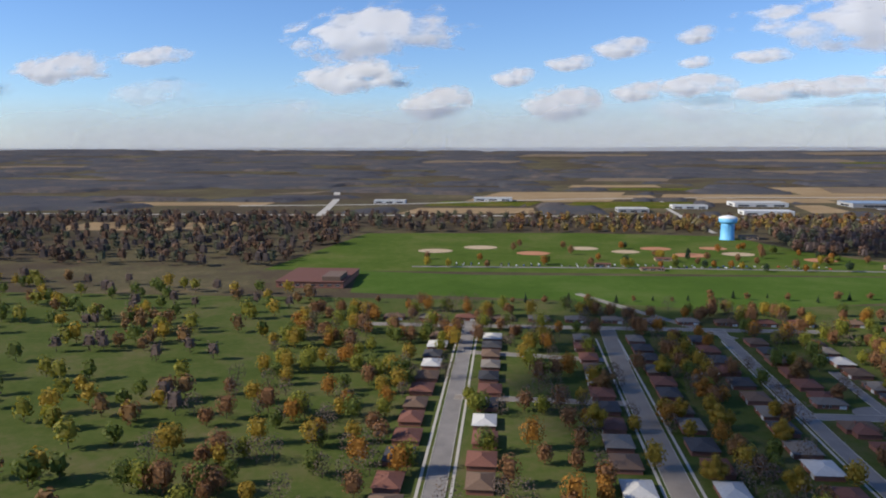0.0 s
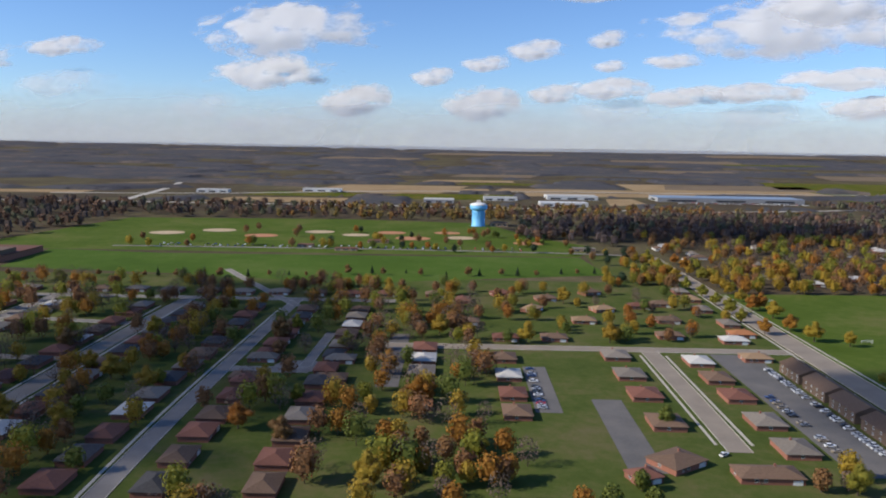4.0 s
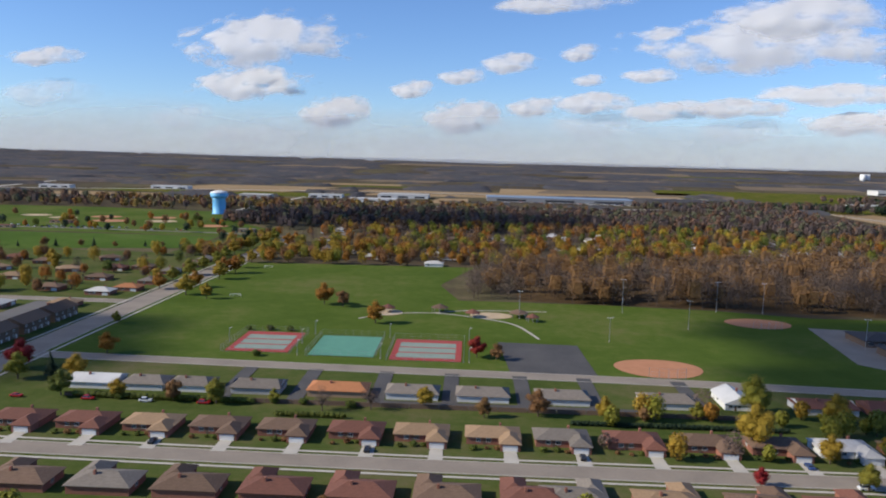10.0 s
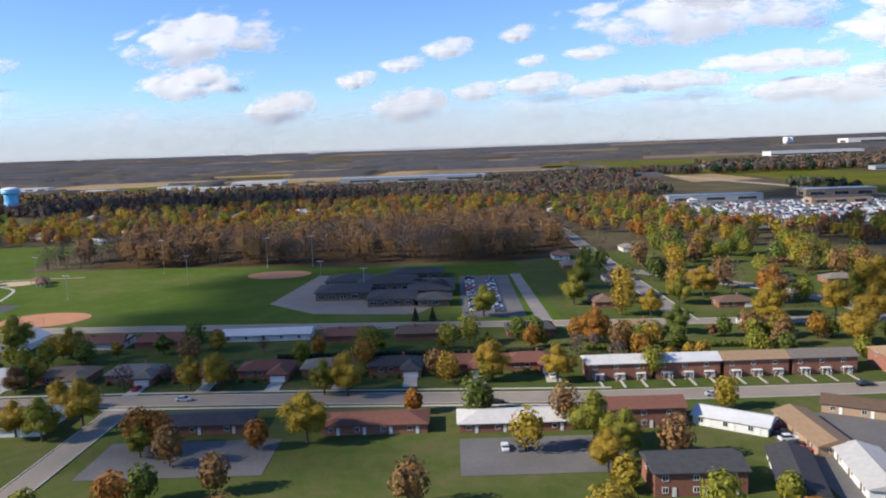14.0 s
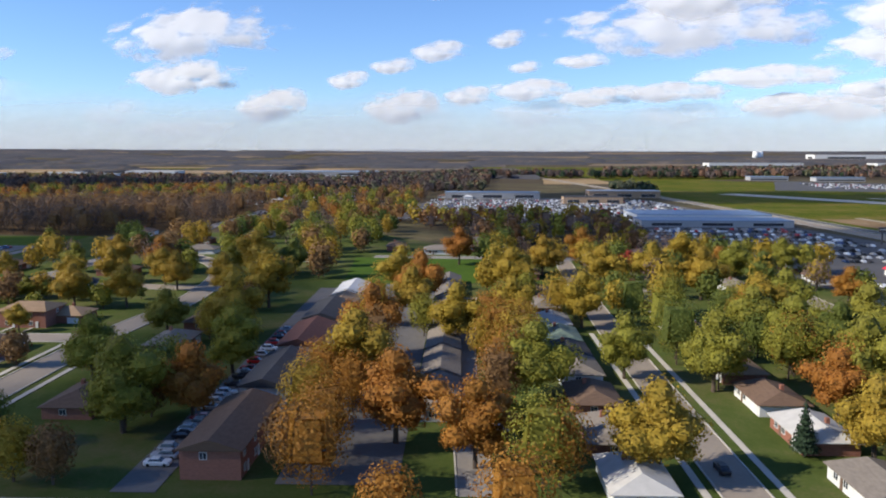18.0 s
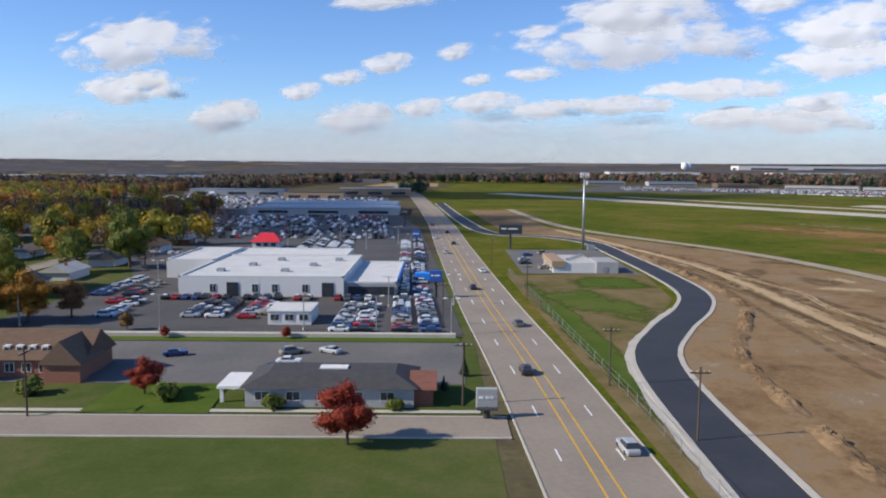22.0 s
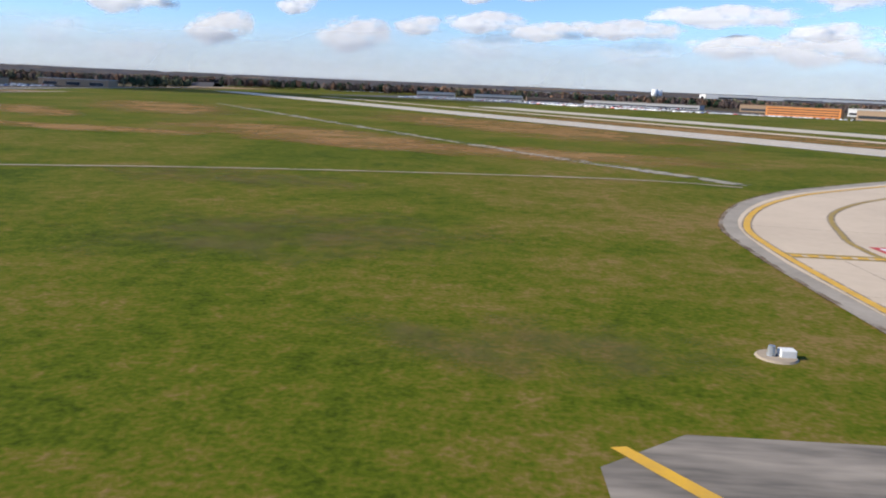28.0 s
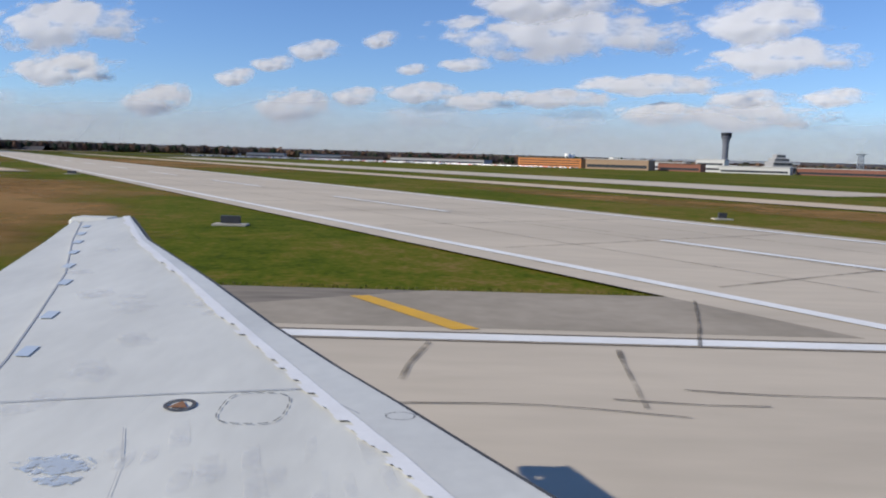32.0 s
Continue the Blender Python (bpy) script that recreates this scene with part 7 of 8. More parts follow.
sheet("airport_car_park", ((930, 600), (1180, 548), (1262, 566), (1240, 640), (1010, 800)), 0.03, ASPHALT, "large dark asphalt airport car park", category="car park")
car_crowd("airport_cars", [(985 + 2 * k, 640 + 9 * k, 1190 + 3 * k, 575 + 5 * k, 72, 90) for k in range(12)], "hundreds of parked cars at the airport")

# ---- single trees ----
for k, x, y, h in (("gold", 180, 253, 7), ("gold", 209, 255, 8), ("gold", 202, 319, 8), ("olive", 235, 142, 7), ("gold", 265, 133, 8), ("orange", 284, 314, 8), ("gold", 292, 256, 6), ("orange", 334, 253, 8), ("rust", 341, 250, 6), ("olive", 280, 214, 4), ("red", 280, 166, 7.5), ("orange", 293, 181, 6), ("olive", 284, 158, 6.5), ("fir", 290.5, 160, 6.5), ("gold", 297, 158.5, 6.5),
                   ("orange", 355, 226, 7.5), ("red", 386, 190, 6), ("rust", 391, 188, 4.5), ("green", 207, 177, 6), ("orange", 146, 190, 8), ("gold", 150, 262, 8), ("orange", 136, 215, 8), ("olive", 120, 240, 7), ("gold", 58, 205, 8), ("gold", 72, 196, 7.5), ("gold", 76, 214, 6), ("gold", 52, 252, 8), ("gold", 24, 200, 9), ("orange", 60, 228, 8), ("gold", 48, 170, 8), ("olive", 30, 240, 8), ("rust", 96, 250, 9), ("orange", 104, 170, 7),
                   ("gold", 436, 133, 9), ("gold", 447, 127, 5.6), ("rust", 458, 125, 5), ("gold", 457, 147, 7), ("olive", 443, 152, 9), ("red", 431, 116, 3.6), ("olive", 448, 116, 5), ("red", 458, 116, 4), ("gold", 471, 115, 5.5), ("gold", 478, 108, 8), ("olive", 475, 102, 7), ("gold", 459, 130, 5), ("gold", 489, 124, 6.4), ("gold", 494, 123, 7), ("gold", 470, 104, 6), ("olive", 513, 119, 6.5), ("gold", 517, 118, 8), ("gold", 514, 98, 8), ("olive", 492, 95, 5),
                   ("gold", 541, 124, 7.5), ("gold", 552, 122, 7), ("orange", 563, 145, 8), ("olive", 553, 95, 8), ("olive", 556, 90, 7), ("gold", 553, 86, 6), ("gold", 580, 168, 7), ("green", 581, 152, 6.6), ("gold", 606, 165, 8.5), ("gold", 619, 162, 9), ("gold", 624, 156, 9), ("fir", 526, 170, 4), ("fir", 530, 169.6, 4), ("olive", 542, 173, 8), ("olive", 565, 184, 8), ("gold", 612, 118, 5), ("rust", 600, 150, 4), ("olive", 590, 180, 8), ("gold", 598, 186, 9), ("orange", 612, 178, 10), ("gold", 636, 176, 10), ("olive", 570, 205, 9),
                   ("gold", 611, 138, 9), ("gold", 621, 138, 9), ("gold", 636, 151, 8), ("olive", 630, 176, 8), ("green", 644, 180, 8), ("gold", 648, 139, 10), ("gold", 648, 117, 9.5), ("olive", 637, 117, 7), ("olive", 637, 92, 8), ("olive", 649, 74, 9.5), ("orange", 672, 104, 10), ("gold", 684, 112, 9), ("gold", 672, 86, 10), ("orange", 655, 78, 8), ("gold", 601, 156, 8), ("gold", 672, 157, 9), ("olive", 654, 96, 8), ("gold", 676, 128, 9), ("orange", 678, 72, 9), ("orange", 686, 66, 8),
                   ("gold", 695, 155, 9), ("gold", 704, 178, 9), ("gold", 705, 124, 9), ("orange", 677, 140, 10), ("gold", 693, 121, 8.5), ("olive", 693.5, 86, 9), ("olive", 706, 95, 8), ("gold", 702.5, 64, 8.5), ("gold", 733, 150, 10), ("olive", 746, 168, 9), ("olive", 716, 90, 9.5), ("olive", 729, 98, 10), ("orange", 726.5, 80, 7.5), ("olive", 737, 92, 9), ("orange", 716, 196, 9), ("fir", 718.3, 70, 5), ("green", 738, 104, 8), ("gold", 733, 121, 9), ("green", 692, 70, 6), ("gold", 715, 160, 9), ("red", 724, 176, 6),
                   ("gold", 727, 166, 9), ("gold", 739, 186, 9), ("orange", 745, 176, 7), ("olive", 740, 127, 9), ("olive", 749.5, 99, 11), ("olive", 728, 110, 9), ("olive", 739, 92, 9), ("orange", 760, 145, 7), ("green", 762, 116, 11), ("green", 773, 143, 10), ("olive", 759, 82, 10), ("olive", 768, 110, 8), ("olive", 763, 184, 8), ("gold", 771.5, 90, 8), ("orange", 781, 92, 6), ("rust", 785, 95, 5.5), ("orange", 684, 196, 9), ("gold", 757, 72, 6), ("orange", 768, 72.6, 4), ("gold", 764.6, 76, 5), ("olive", 744, 108, 10), ("green", 749, 160, 8), ("gold", 776, 92, 7),
                   ("red", 807, 62.5, 3.6), ("red", 826, 51, 5), ("fir", 835, 69, 2), ("fir", 833, 64, 1.6), ("olive", 730, 82, 10.5), ("green", 734, 76, 8), ("gold", 724, 68, 8), ("olive", 744, 66, 8), ("rust", 795, 88, 2.4), ("red", 801, 84, 1.6), ("red", 815, 84, 1.6)):
    grow(k, x, y, h * (1.18 if 630 < x < 785 else 1.0))
tr = random.Random(31)
for k in range(30):
    grow("fir" if k % 2 else "rust", -60 + 10 * k + tr.uniform(-3, 3), 364 + 0.06 * k * k * (1 if k < 20 else 0.6) + tr.uniform(-3, 3), tr.uniform(2.5, 5.5))
for k in range(22):
    grow(tr.choice(("gold", "gold", "olive", "orange")), 281 + tr.uniform(-2, 2) + (k % 2) * -14, 262 + 8.5 * k + tr.uniform(-2, 2), tr.uniform(6, 8.5))
for k in range(30):
    grow(tr.choice(("olive", "gold", "rust", "bare", "green", "olive")), 300 + 11 * k + tr.uniform(-2, 2), 146 + tr.uniform(-2.5, 2.5), tr.uniform(2.5, 6))
for k in range(24):
    x, y = tr.uniform(20, 165), tr.uniform(130, 300)
    if min(abs(x - q) for q in (-16, 40, 86, 128)) > 5:
        grow(tr.choice(("gold", "rust", "rust", "orange", "olive", "bare")), x, y, tr.uniform(5, 9))
for x, y, _r in ((x_ + s, 126.6, 0) for x_, _ in ROW_B for s in (-3.6, -1.2, 0.6)):
    bush("green" if tr.random() < 0.6 else "rust", x, y + tr.uniform(0.4, 1.4), tr.uniform(0.45, 0.9))
for x, y in ((330, 184), (312, 147), (344, 148), (350, 148), (360, 147), (819, 58.8), (829, 58.6), (769, 59.6), (774, 60), (786, 62), (797, 62.5), (790, 62.4), (809.5, 61), (320, 212), (326, 212.4), (332, 212.2)):
    bush("green", x, y, tr.uniform(0.8, 1.5))

for q in ((302, 147.5, 340, 147, 1.5, "green"), (346, 140.5, 360, 140.5, 1.2, "green"), (404, 141.5, 446, 141.5, 1.1, "fir"), (500, 141.5, 552, 141, 1.1, "fir"), (560, 141, 600, 140.5, 1.3, "green")):
    hedge(*q)

# ---- woods: trees past counting, joined by leaf colour ----


def is_free(x, y):
    """True where neither a street nor a house stands."""
    for nm, pts, w, mt in STREETS:
        for (ax, ay), (bx, by) in zip(pts, pts[1:]):
            k = max(0.0, min(1.0, ((x - ax) * (bx - ax) + (y - ay) * (by - ay)) / ((bx - ax) ** 2 + (by - ay) ** 2)))
            if math.hypot(x - ax - k * (bx - ax), y - ay - k * (by - ay)) < w / 2 + 1.2:
                return False
    return all(abs(x - hx) > 5.0 or abs(y - hy) > 5.0 for hx, hy in HOMES)


# inside of a far crown: the six faces of a worn block, corner by corner
CORE = np.array([(a * x + b_ * y, b_ * x - a * y, z) for a, b_ in ((1, 0), (0, 1), (-1, 0), (0, -1)) for x, y, z in ((0.75, -0.6, -0.62), (0.75, 0.6, -0.62), (0.55, 0.5, 0.75), (0.55, -0.5, 0.75))]
                + [(-0.55, -0.5, 0.75), (0.55, -0.5, 0.75), (0.55, 0.5, 0.75), (-0.55, 0.5, 0.75), (-0.7, -0.6, -0.62), (0.7, -0.6, -0.62), (0.7, 0.6, -0.62), (-0.7, 0.6, -0.62)])


def wood(name, poly, count, mix, h0, h1, cards=46, card=0.75, label="autumn woods of brown, gold and green trees"):
    rnd = np.random.RandomState(len(name) * 7 + count)
    px = [p[0] for p in poly]
    py = [p[1] for p in poly]
    spots = []
    while len(spots) < count:
        x, y = rnd.uniform(min(px), max(px)), rnd.uniform(min(py), max(py))
        inside, j = False, len(poly) - 1
        for i in range(len(poly)):
            if (py[i] > y) != (py[j] > y) and x < (px[j] - px[i]) * (y - py[i]) / (py[j] - py[i]) + px[i]:
                inside = not inside
            j = i
        if inside and (name not in ("garden_trees", "suburb_wood", "golden_wood") or is_free(x, y)):
            spots.append((x, y))
    kinds = rnd.randint(0, len(mix), count)
    for kind in sorted(set(mix)):
        sel = [s for s, k in zip(spots, kinds) if mix[k] == kind]
        if not sel:
            continue
        c = np.array(sel)
        n = len(c)
        h = rnd.uniform(h0, h1, n)
        z0 = np.array([gz(x, y) for x, y in sel])
        u = rnd.normal(size=(n, cards, 3))
        u /= np.linalg.norm(u, axis=2, keepdims=True)
        lob = rnd.uniform(0.72, 1.12, (n, cards, 1))
        size = np.stack([h * 0.36, h * 0.36, h * 0.43], 1)[:, None, :]
        p = u * size * lob
        p[:, :, 2] += (h * 0.56)[:, None] + z0[:, None]
        p[:, :, 0] += c[:, 0][:, None]
        p[:, :, 1] += c[:, 1][:, None]
        a = rnd.normal(size=(n, cards, 3))
        a /= np.linalg.norm(a, axis=2, keepdims=True)
        out = u + 0.62 * a
        out /= np.linalg.norm(out, axis=2, keepdims=True)
        e = np.cross(out, a)
        e /= np.linalg.norm(e, axis=2, keepdims=True) + 1e-6
        g = np.cross(out, e)
        k = card * rnd.uniform(0.6, 1.4, (n, cards, 1)) * (0.62 if kind == "bare" else 1.0)
        v = np.stack([p - e * k, p - g * k * 0.7, p + e * k, p + g * k * 0.7], 2).reshape(-1, 3)
        if kind != "bare" or card >= 0.5:
            ring = rnd.uniform(0.6, 0.85, (n, 24, 1)) * CORE[None] * size
            ring[:, :, 2] += (h * 0.56)[:, None] + z0[:, None]
            ring[:, :, :2] += c[:, None, :]
            v = np.concatenate([v, ring.reshape(-1, 3)])
        m = bpy.data.meshes.new(name)
        q = len(v) // 4
        m.vertices.add(len(v))
        m.vertices.foreach_set("co", v.astype(np.float32).ravel())
        m.loops.add(len(v))
        m.loops.foreach_set("vertex_index", np.arange(len(v), dtype=np.int32))
        m.polygons.add(q)
        m.polygons.foreach_set("loop_start", np.arange(0, len(v), 4, dtype=np.int32))
        m.polygons.foreach_set("loop_total", np.full(q, 4, dtype=np.int32))
        m.materials.append(FAR_LEAVES.get(kind, LEAVES[kind]) if card >= 0.85 else LEAVES[kind])
        m.update(calc_edges=True)
        tagged(new(name, m), label, "woods", "", "stuff")
    t = Build()
    for (x, y) in spots[:700]:
        if math.hypot(x - 600, y) < 900:
            t.tube((x, y, 0), (x, y, h0 * 0.7), 0.14, 0.06, 4)
    if t.v:
        tagged(new(name + "_trunks", t.mesh("trunks", BARK)), "bare upright trunks of a wood", "woods", "", "stuff")


# open ground kept clear of woods: x from, to, y from, to
CLEARED = [(60, 205, 1030, 1120), (240, 420, 985, 1070), (330, 380, 850, 960), (420, 700, 1040, 1330), (-120, 30, 815, 900), (255, 345, 800, 985), (240, 320, 800, 860), (390, 600, 830, 990), (110, 165, 815, 885), (180, 240, 830, 920), (-55, 15, 930, 1030), (-180, -120, 930, 985), (-500, -300, 900, 960), (100, 260, 1300, 1380), (300, 520, 1480, 1560)]


def far_field(x, y, w, d, material, label):
    """A field that follows the rise of the far land."""
    w, d = (w, 1.6 * d) if y < 1400 else (0.62 * w, 1.7 * d)
    nx, ny, v, f = 8, 5, [], []
    for j in range(ny):
        for i in range(nx):
            px = x - w / 2 + w * i / (nx - 1) + 0.25 * d * (j / (ny - 1) - 0.5)
            py = y - d / 2 + d * j / (ny - 1)
            v.append((px, py, gz(px, py) + 0.1 + 1.2 * min(1.0, max(0.0, (py - 1400) / 600))))
    for j in range(ny - 1):
        for i in range(nx - 1):
            f.append((j * nx + i, j * nx + i + 1, j * nx + nx + i + 1, j * nx + nx + i))
    m = bpy.data.meshes.new("field_far")
    m.from_pydata(v, [], f)
    m.materials.append(material)
    CLEARED.append((x - w / 2, x + w / 2, y - d / 2, y + d / 2))
    return tagged(new("field_far", m), label, "field", "", "structure")


G_STUBBLE = field("far_stubble", ((0.1, (0.13, 0.10, 0.075)), (0.5, (0.18, 0.135, 0.09)), (0.9, (0.22, 0.165, 0.105)), (1.0, (0.15, 0.125, 0.075))), 60.0, 6.0)
for q in ((60, 1085, 190, 120), (-360, 1165, 150, 60), (350, 1110, 260, 40), (620, 1250, 240, 90), (240, 1560, 260, 70), (720, 1900, 420, 90), (-120, 2500, 500, 120), (1100, 1700, 420, 120), (900, 2600, 700, 140), (-900, 1450, 260, 60), (-1250, 1950, 400, 90), (1700, 2300, 600, 140), (300, 3100, 800, 160), (-800, 3000, 600, 120), (1500, 3300, 900, 160)):
    far_field(*q, G_TAN if q[1] < 1120 else G_STUBBLE, "harvested tan stubble field")
for q in ((-150, 1290, 260, 60), (420, 1400, 300, 60), (-650, 1750, 420, 90), (560, 2200, 500, 100), (1400, 1500, 500, 160), (1250, 2050, 600, 140), (-300, 1900, 330, 60), (-1500, 2600, 700, 120), (1900, 2900, 800, 160)):
    far_field(*q, G_FAR, "ploughed brown field among woods")
for q in ((900, 1350, 380, 140), (240, 1260, 150, 40), (-30, 960, 130, 50), (1150, 2400, 520, 100), (150, 950, 150, 60)):
    far_field(*q, G_AIR, "pale green meadow among woods")
way("far_highway", ((-330, 905), (-147, 940), (77, 1035), (300, 1075), (519, 1094), (760, 1120)), 9.0, 0.2, WALKWAY, "pale far highway through fields")
CLEARED += [(-330, -100, 893, 948), (-110, 120, 945, 1050), (100, 320, 1035, 1085), (300, 760, 1068, 1130)]


def canopy(name, x0, x1, y0, y1, step, h, seed):
    """Far woods as one close roof of crowns with upright rims, broken by clearings."""
    nx, ny = int((x1 - x0) / step), int((y1 - y0) / step)
    rnd = np.random.RandomState(seed)
    jit = rnd.uniform(-0.4, 0.4, (ny, nx, 2)) * step
    crown = rnd.uniform(0.8, 1.0, (ny, nx))
    v, f = [], []
    for j in range(ny):
        for i in range(nx):
            x, y = x0 + i * step + jit[j, i, 0], y0 + j * step + jit[j, i, 1]
            k = noise.noise(Vector((x / 300, y / 200, seed))) + 0.6 * noise.noise(Vector((x / 90, y / 50, seed + 9)))
            k = max(0.0, min(1.0, (k + 0.12) / 0.12)) if 0 < j < ny - 1 else 0.0
            if any(a - 8 < x < b_ + 8 and c - 8 < y < d + 8 for a, b_, c, d in CLEARED):
                k = 0.0
            v.append((x, y, gz(x, y) - 1.5 + (h * crown[j, i] + 1.5) * k))
    for j in range(ny - 1):
        for i in range(nx - 1):
            f.append((j * nx + i, j * nx + i + 1, j * nx + nx + i + 1, j * nx + nx + i))
    m = bpy.data.meshes.new(name)
    m.from_pydata(v, [], f)
    m.materials.append(G_HAZED_CANOPY)
    m.shade_smooth()
    tagged(new(name, m), "far brown autumn woods with clearings, tinted blue-grey for haze", "woods", "", "stuff")


SUBURB = ("gold", "rust", "rust", "orange", "olive", "bare", "bare", "green", "bare")
wood("garden_trees", ((-90, 105), (165, 105), (165, 350), (-90, 350)), 640, SUBURB, 5.0, 9.0, 260, 0.34, "garden trees between the houses")
wood("garden_trees", ((135, 250), (262, 250), (262, 350), (135, 350)), 60, ("gold", "gold", "olive", "rust", "orange", "bare", "green"), 4, 7.5, 400, 0.28, "garden trees between the houses")
wood("garden_trees", ((560, 165), (655, 165), (660, 290), (590, 290)), 80, ("olive", "green", "gold", "bare", "rust"), 6, 9.5, 330, 0.36, "garden trees between the houses")
wood("garden_trees", ((690, 132), (776, 132), (776, 215), (690, 215)), 56, ("olive", "green", "gold", "bare", "gold"), 6, 9, 420, 0.34, "garden trees between the houses")
wood("park_trees", ((-60, 462), (235, 462), (235, 570), (-60, 570)), 60, ("rust", "gold", "green", "fir", "orange"), 4, 7, 200, 0.4, "scattered park trees")
wood("bare_wood", ((380, 270), (470, 267), (556, 260), (583, 292), (582, 420), (470, 352), (395, 348)), 760, ("bare", "bare", "bare", "bare", "bare", "bare", "bare", "rust", "rust"), 7.5, 11.5, 240, 0.31, "bare brown woods with a few rust leaves")
wood("golden_wood", ((284, 346), (395, 350), (480, 356), (582, 424), (580, 450), (284, 400)), 330, ("gold", "olive", "rust", "bare", "orange", "gold"), 5, 8, 190, 0.38)
wood("suburb_wood", ((284, 400), (580, 450), (600, 300), (660, 290), (664, 520), (520, 560), (284, 540)), 820, ("bare", "rust", "olive", "bare", "gold", "green", "rust", "bare", "orange"), 5, 8.5, 120, 0.45)
wood("dark_wood", ((196, 545), (262, 500), (284, 540), (520, 560), (640, 540), (650, 640), (520, 720), (330, 690), (215, 640)), 760, ("bare", "bare", "rust", "bare", "green"), 7, 11, 44, 0.9)
wood("orange_wood", ((0, 655), (180, 650), (330, 690), (520, 720), (420, 790), (200, 780), (0, 780)), 420, ("rust", "orange", "gold", "bare", "olive"), 6, 9, 36, 1.0)
wood("west_wood", ((-420, 470), (-150, 452), (-120, 640), (0, 660), (0, 780), (-520, 760)), 700, ("bare", "rust", "bare", "green", "rust"), 7, 11, 36, 1.0)
wood("east_wood", ((664, 300), (690, 240), (740, 216), (745, 320), (660, 330)), 120, ("bare", "olive", "rust", "gold"), 6, 9, 50, 0.7)
wood("mid_wood", ((590, 520), (664, 520), (700, 560), (720, 900), (560, 880), (640, 640)), 520, ("bare", "bare", "rust", "green", "bare"), 6, 10, 34, 1.0)
wood("garden_trees", ((228, 352), (268, 352), (268, 470), (236, 470)), 46, ("gold", "orange", "olive", "rust", "fir"), 4.5, 7.5, 240, 0.34, "garden trees between the houses")
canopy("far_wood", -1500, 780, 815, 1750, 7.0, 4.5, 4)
wood("far_wood_east", ((840, 900), (950, 830), (1180, 880), (1700, 900), (2100, 1000), (2100, 1400), (1500, 1430), (900, 1150)), 1500, ("bare", "bare", "rust", "green"), 7, 11, 14, 2.4)
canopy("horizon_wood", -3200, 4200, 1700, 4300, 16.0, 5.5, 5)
wood("tree_line", ((690, 830), (1010, 850), (1010, 900), (690, 880)), 240, ("bare", "bare", "rust", "fir"), 8, 12, 60, 0.9)
wood("tree_line", ((650, 860), (820, 880), (830, 920), (650, 900)), 90, ("green", "bare", "rust"), 7, 11, 30, 1.3)
wood("terminal_wood", ((880, 1130), (1300, 700), (1420, 700), (1300, 900), (1000, 1180)), 500, ("bare", "bare", "rust", "fir"), 6, 10, 20, 1.6)
wood("dealer_trees", ((800, 520), (828, 520), (820, 620), (800, 600)), 40, ("fir", "green"), 6, 9, 30, 1.0)
wood("garden_trees", ((135, 90), (262, 90), (262, 150), (135, 170)), 40, SUBURB, 4, 7, 380, 0.32, "garden trees between the houses")
wood("west_trees", ((-420, 60), (-95, 60), (-95, 380), (-420, 440)), 520, ("bare", "rust", "olive", "green", "gold"), 6, 9, 60, 0.7)
wood("garden_trees", ((400, 126), (632, 120), (632, 150), (400, 152)), 70, ("gold", "olive", "olive", "rust", "bare", "green", "orange"), 3, 6.5, 360, 0.28, "garden trees between the houses")
wood("garden_trees", ((300, 60), (630, 60), (630, 108), (300, 112)), 90, ("gold", "olive", "rust", "bare", "green", "orange"), 3.5, 7, 380, 0.3, "garden trees between the houses")
wood("garden_trees", ((668, 48), (704, 48), (706, 132), (668, 132)), 34, ("orange", "rust", "gold", "olive", "orange"), 6.5, 9.5, 2200, 0.13, "garden trees between the houses")
wood("garden_trees", ((714, 60), (750, 60), (750, 135), (714, 135)), 26, ("olive", "green", "gold", "olive", "orange"), 6.5, 10, 2200, 0.13, "garden trees between the houses")
wood("garden_trees", ((634, 60), (650, 60), (652, 150), (636, 150)), 16, ("olive", "green", "gold", "rust"), 5, 8, 2200, 0.13, "garden trees between the houses")

# ---- clouds ----


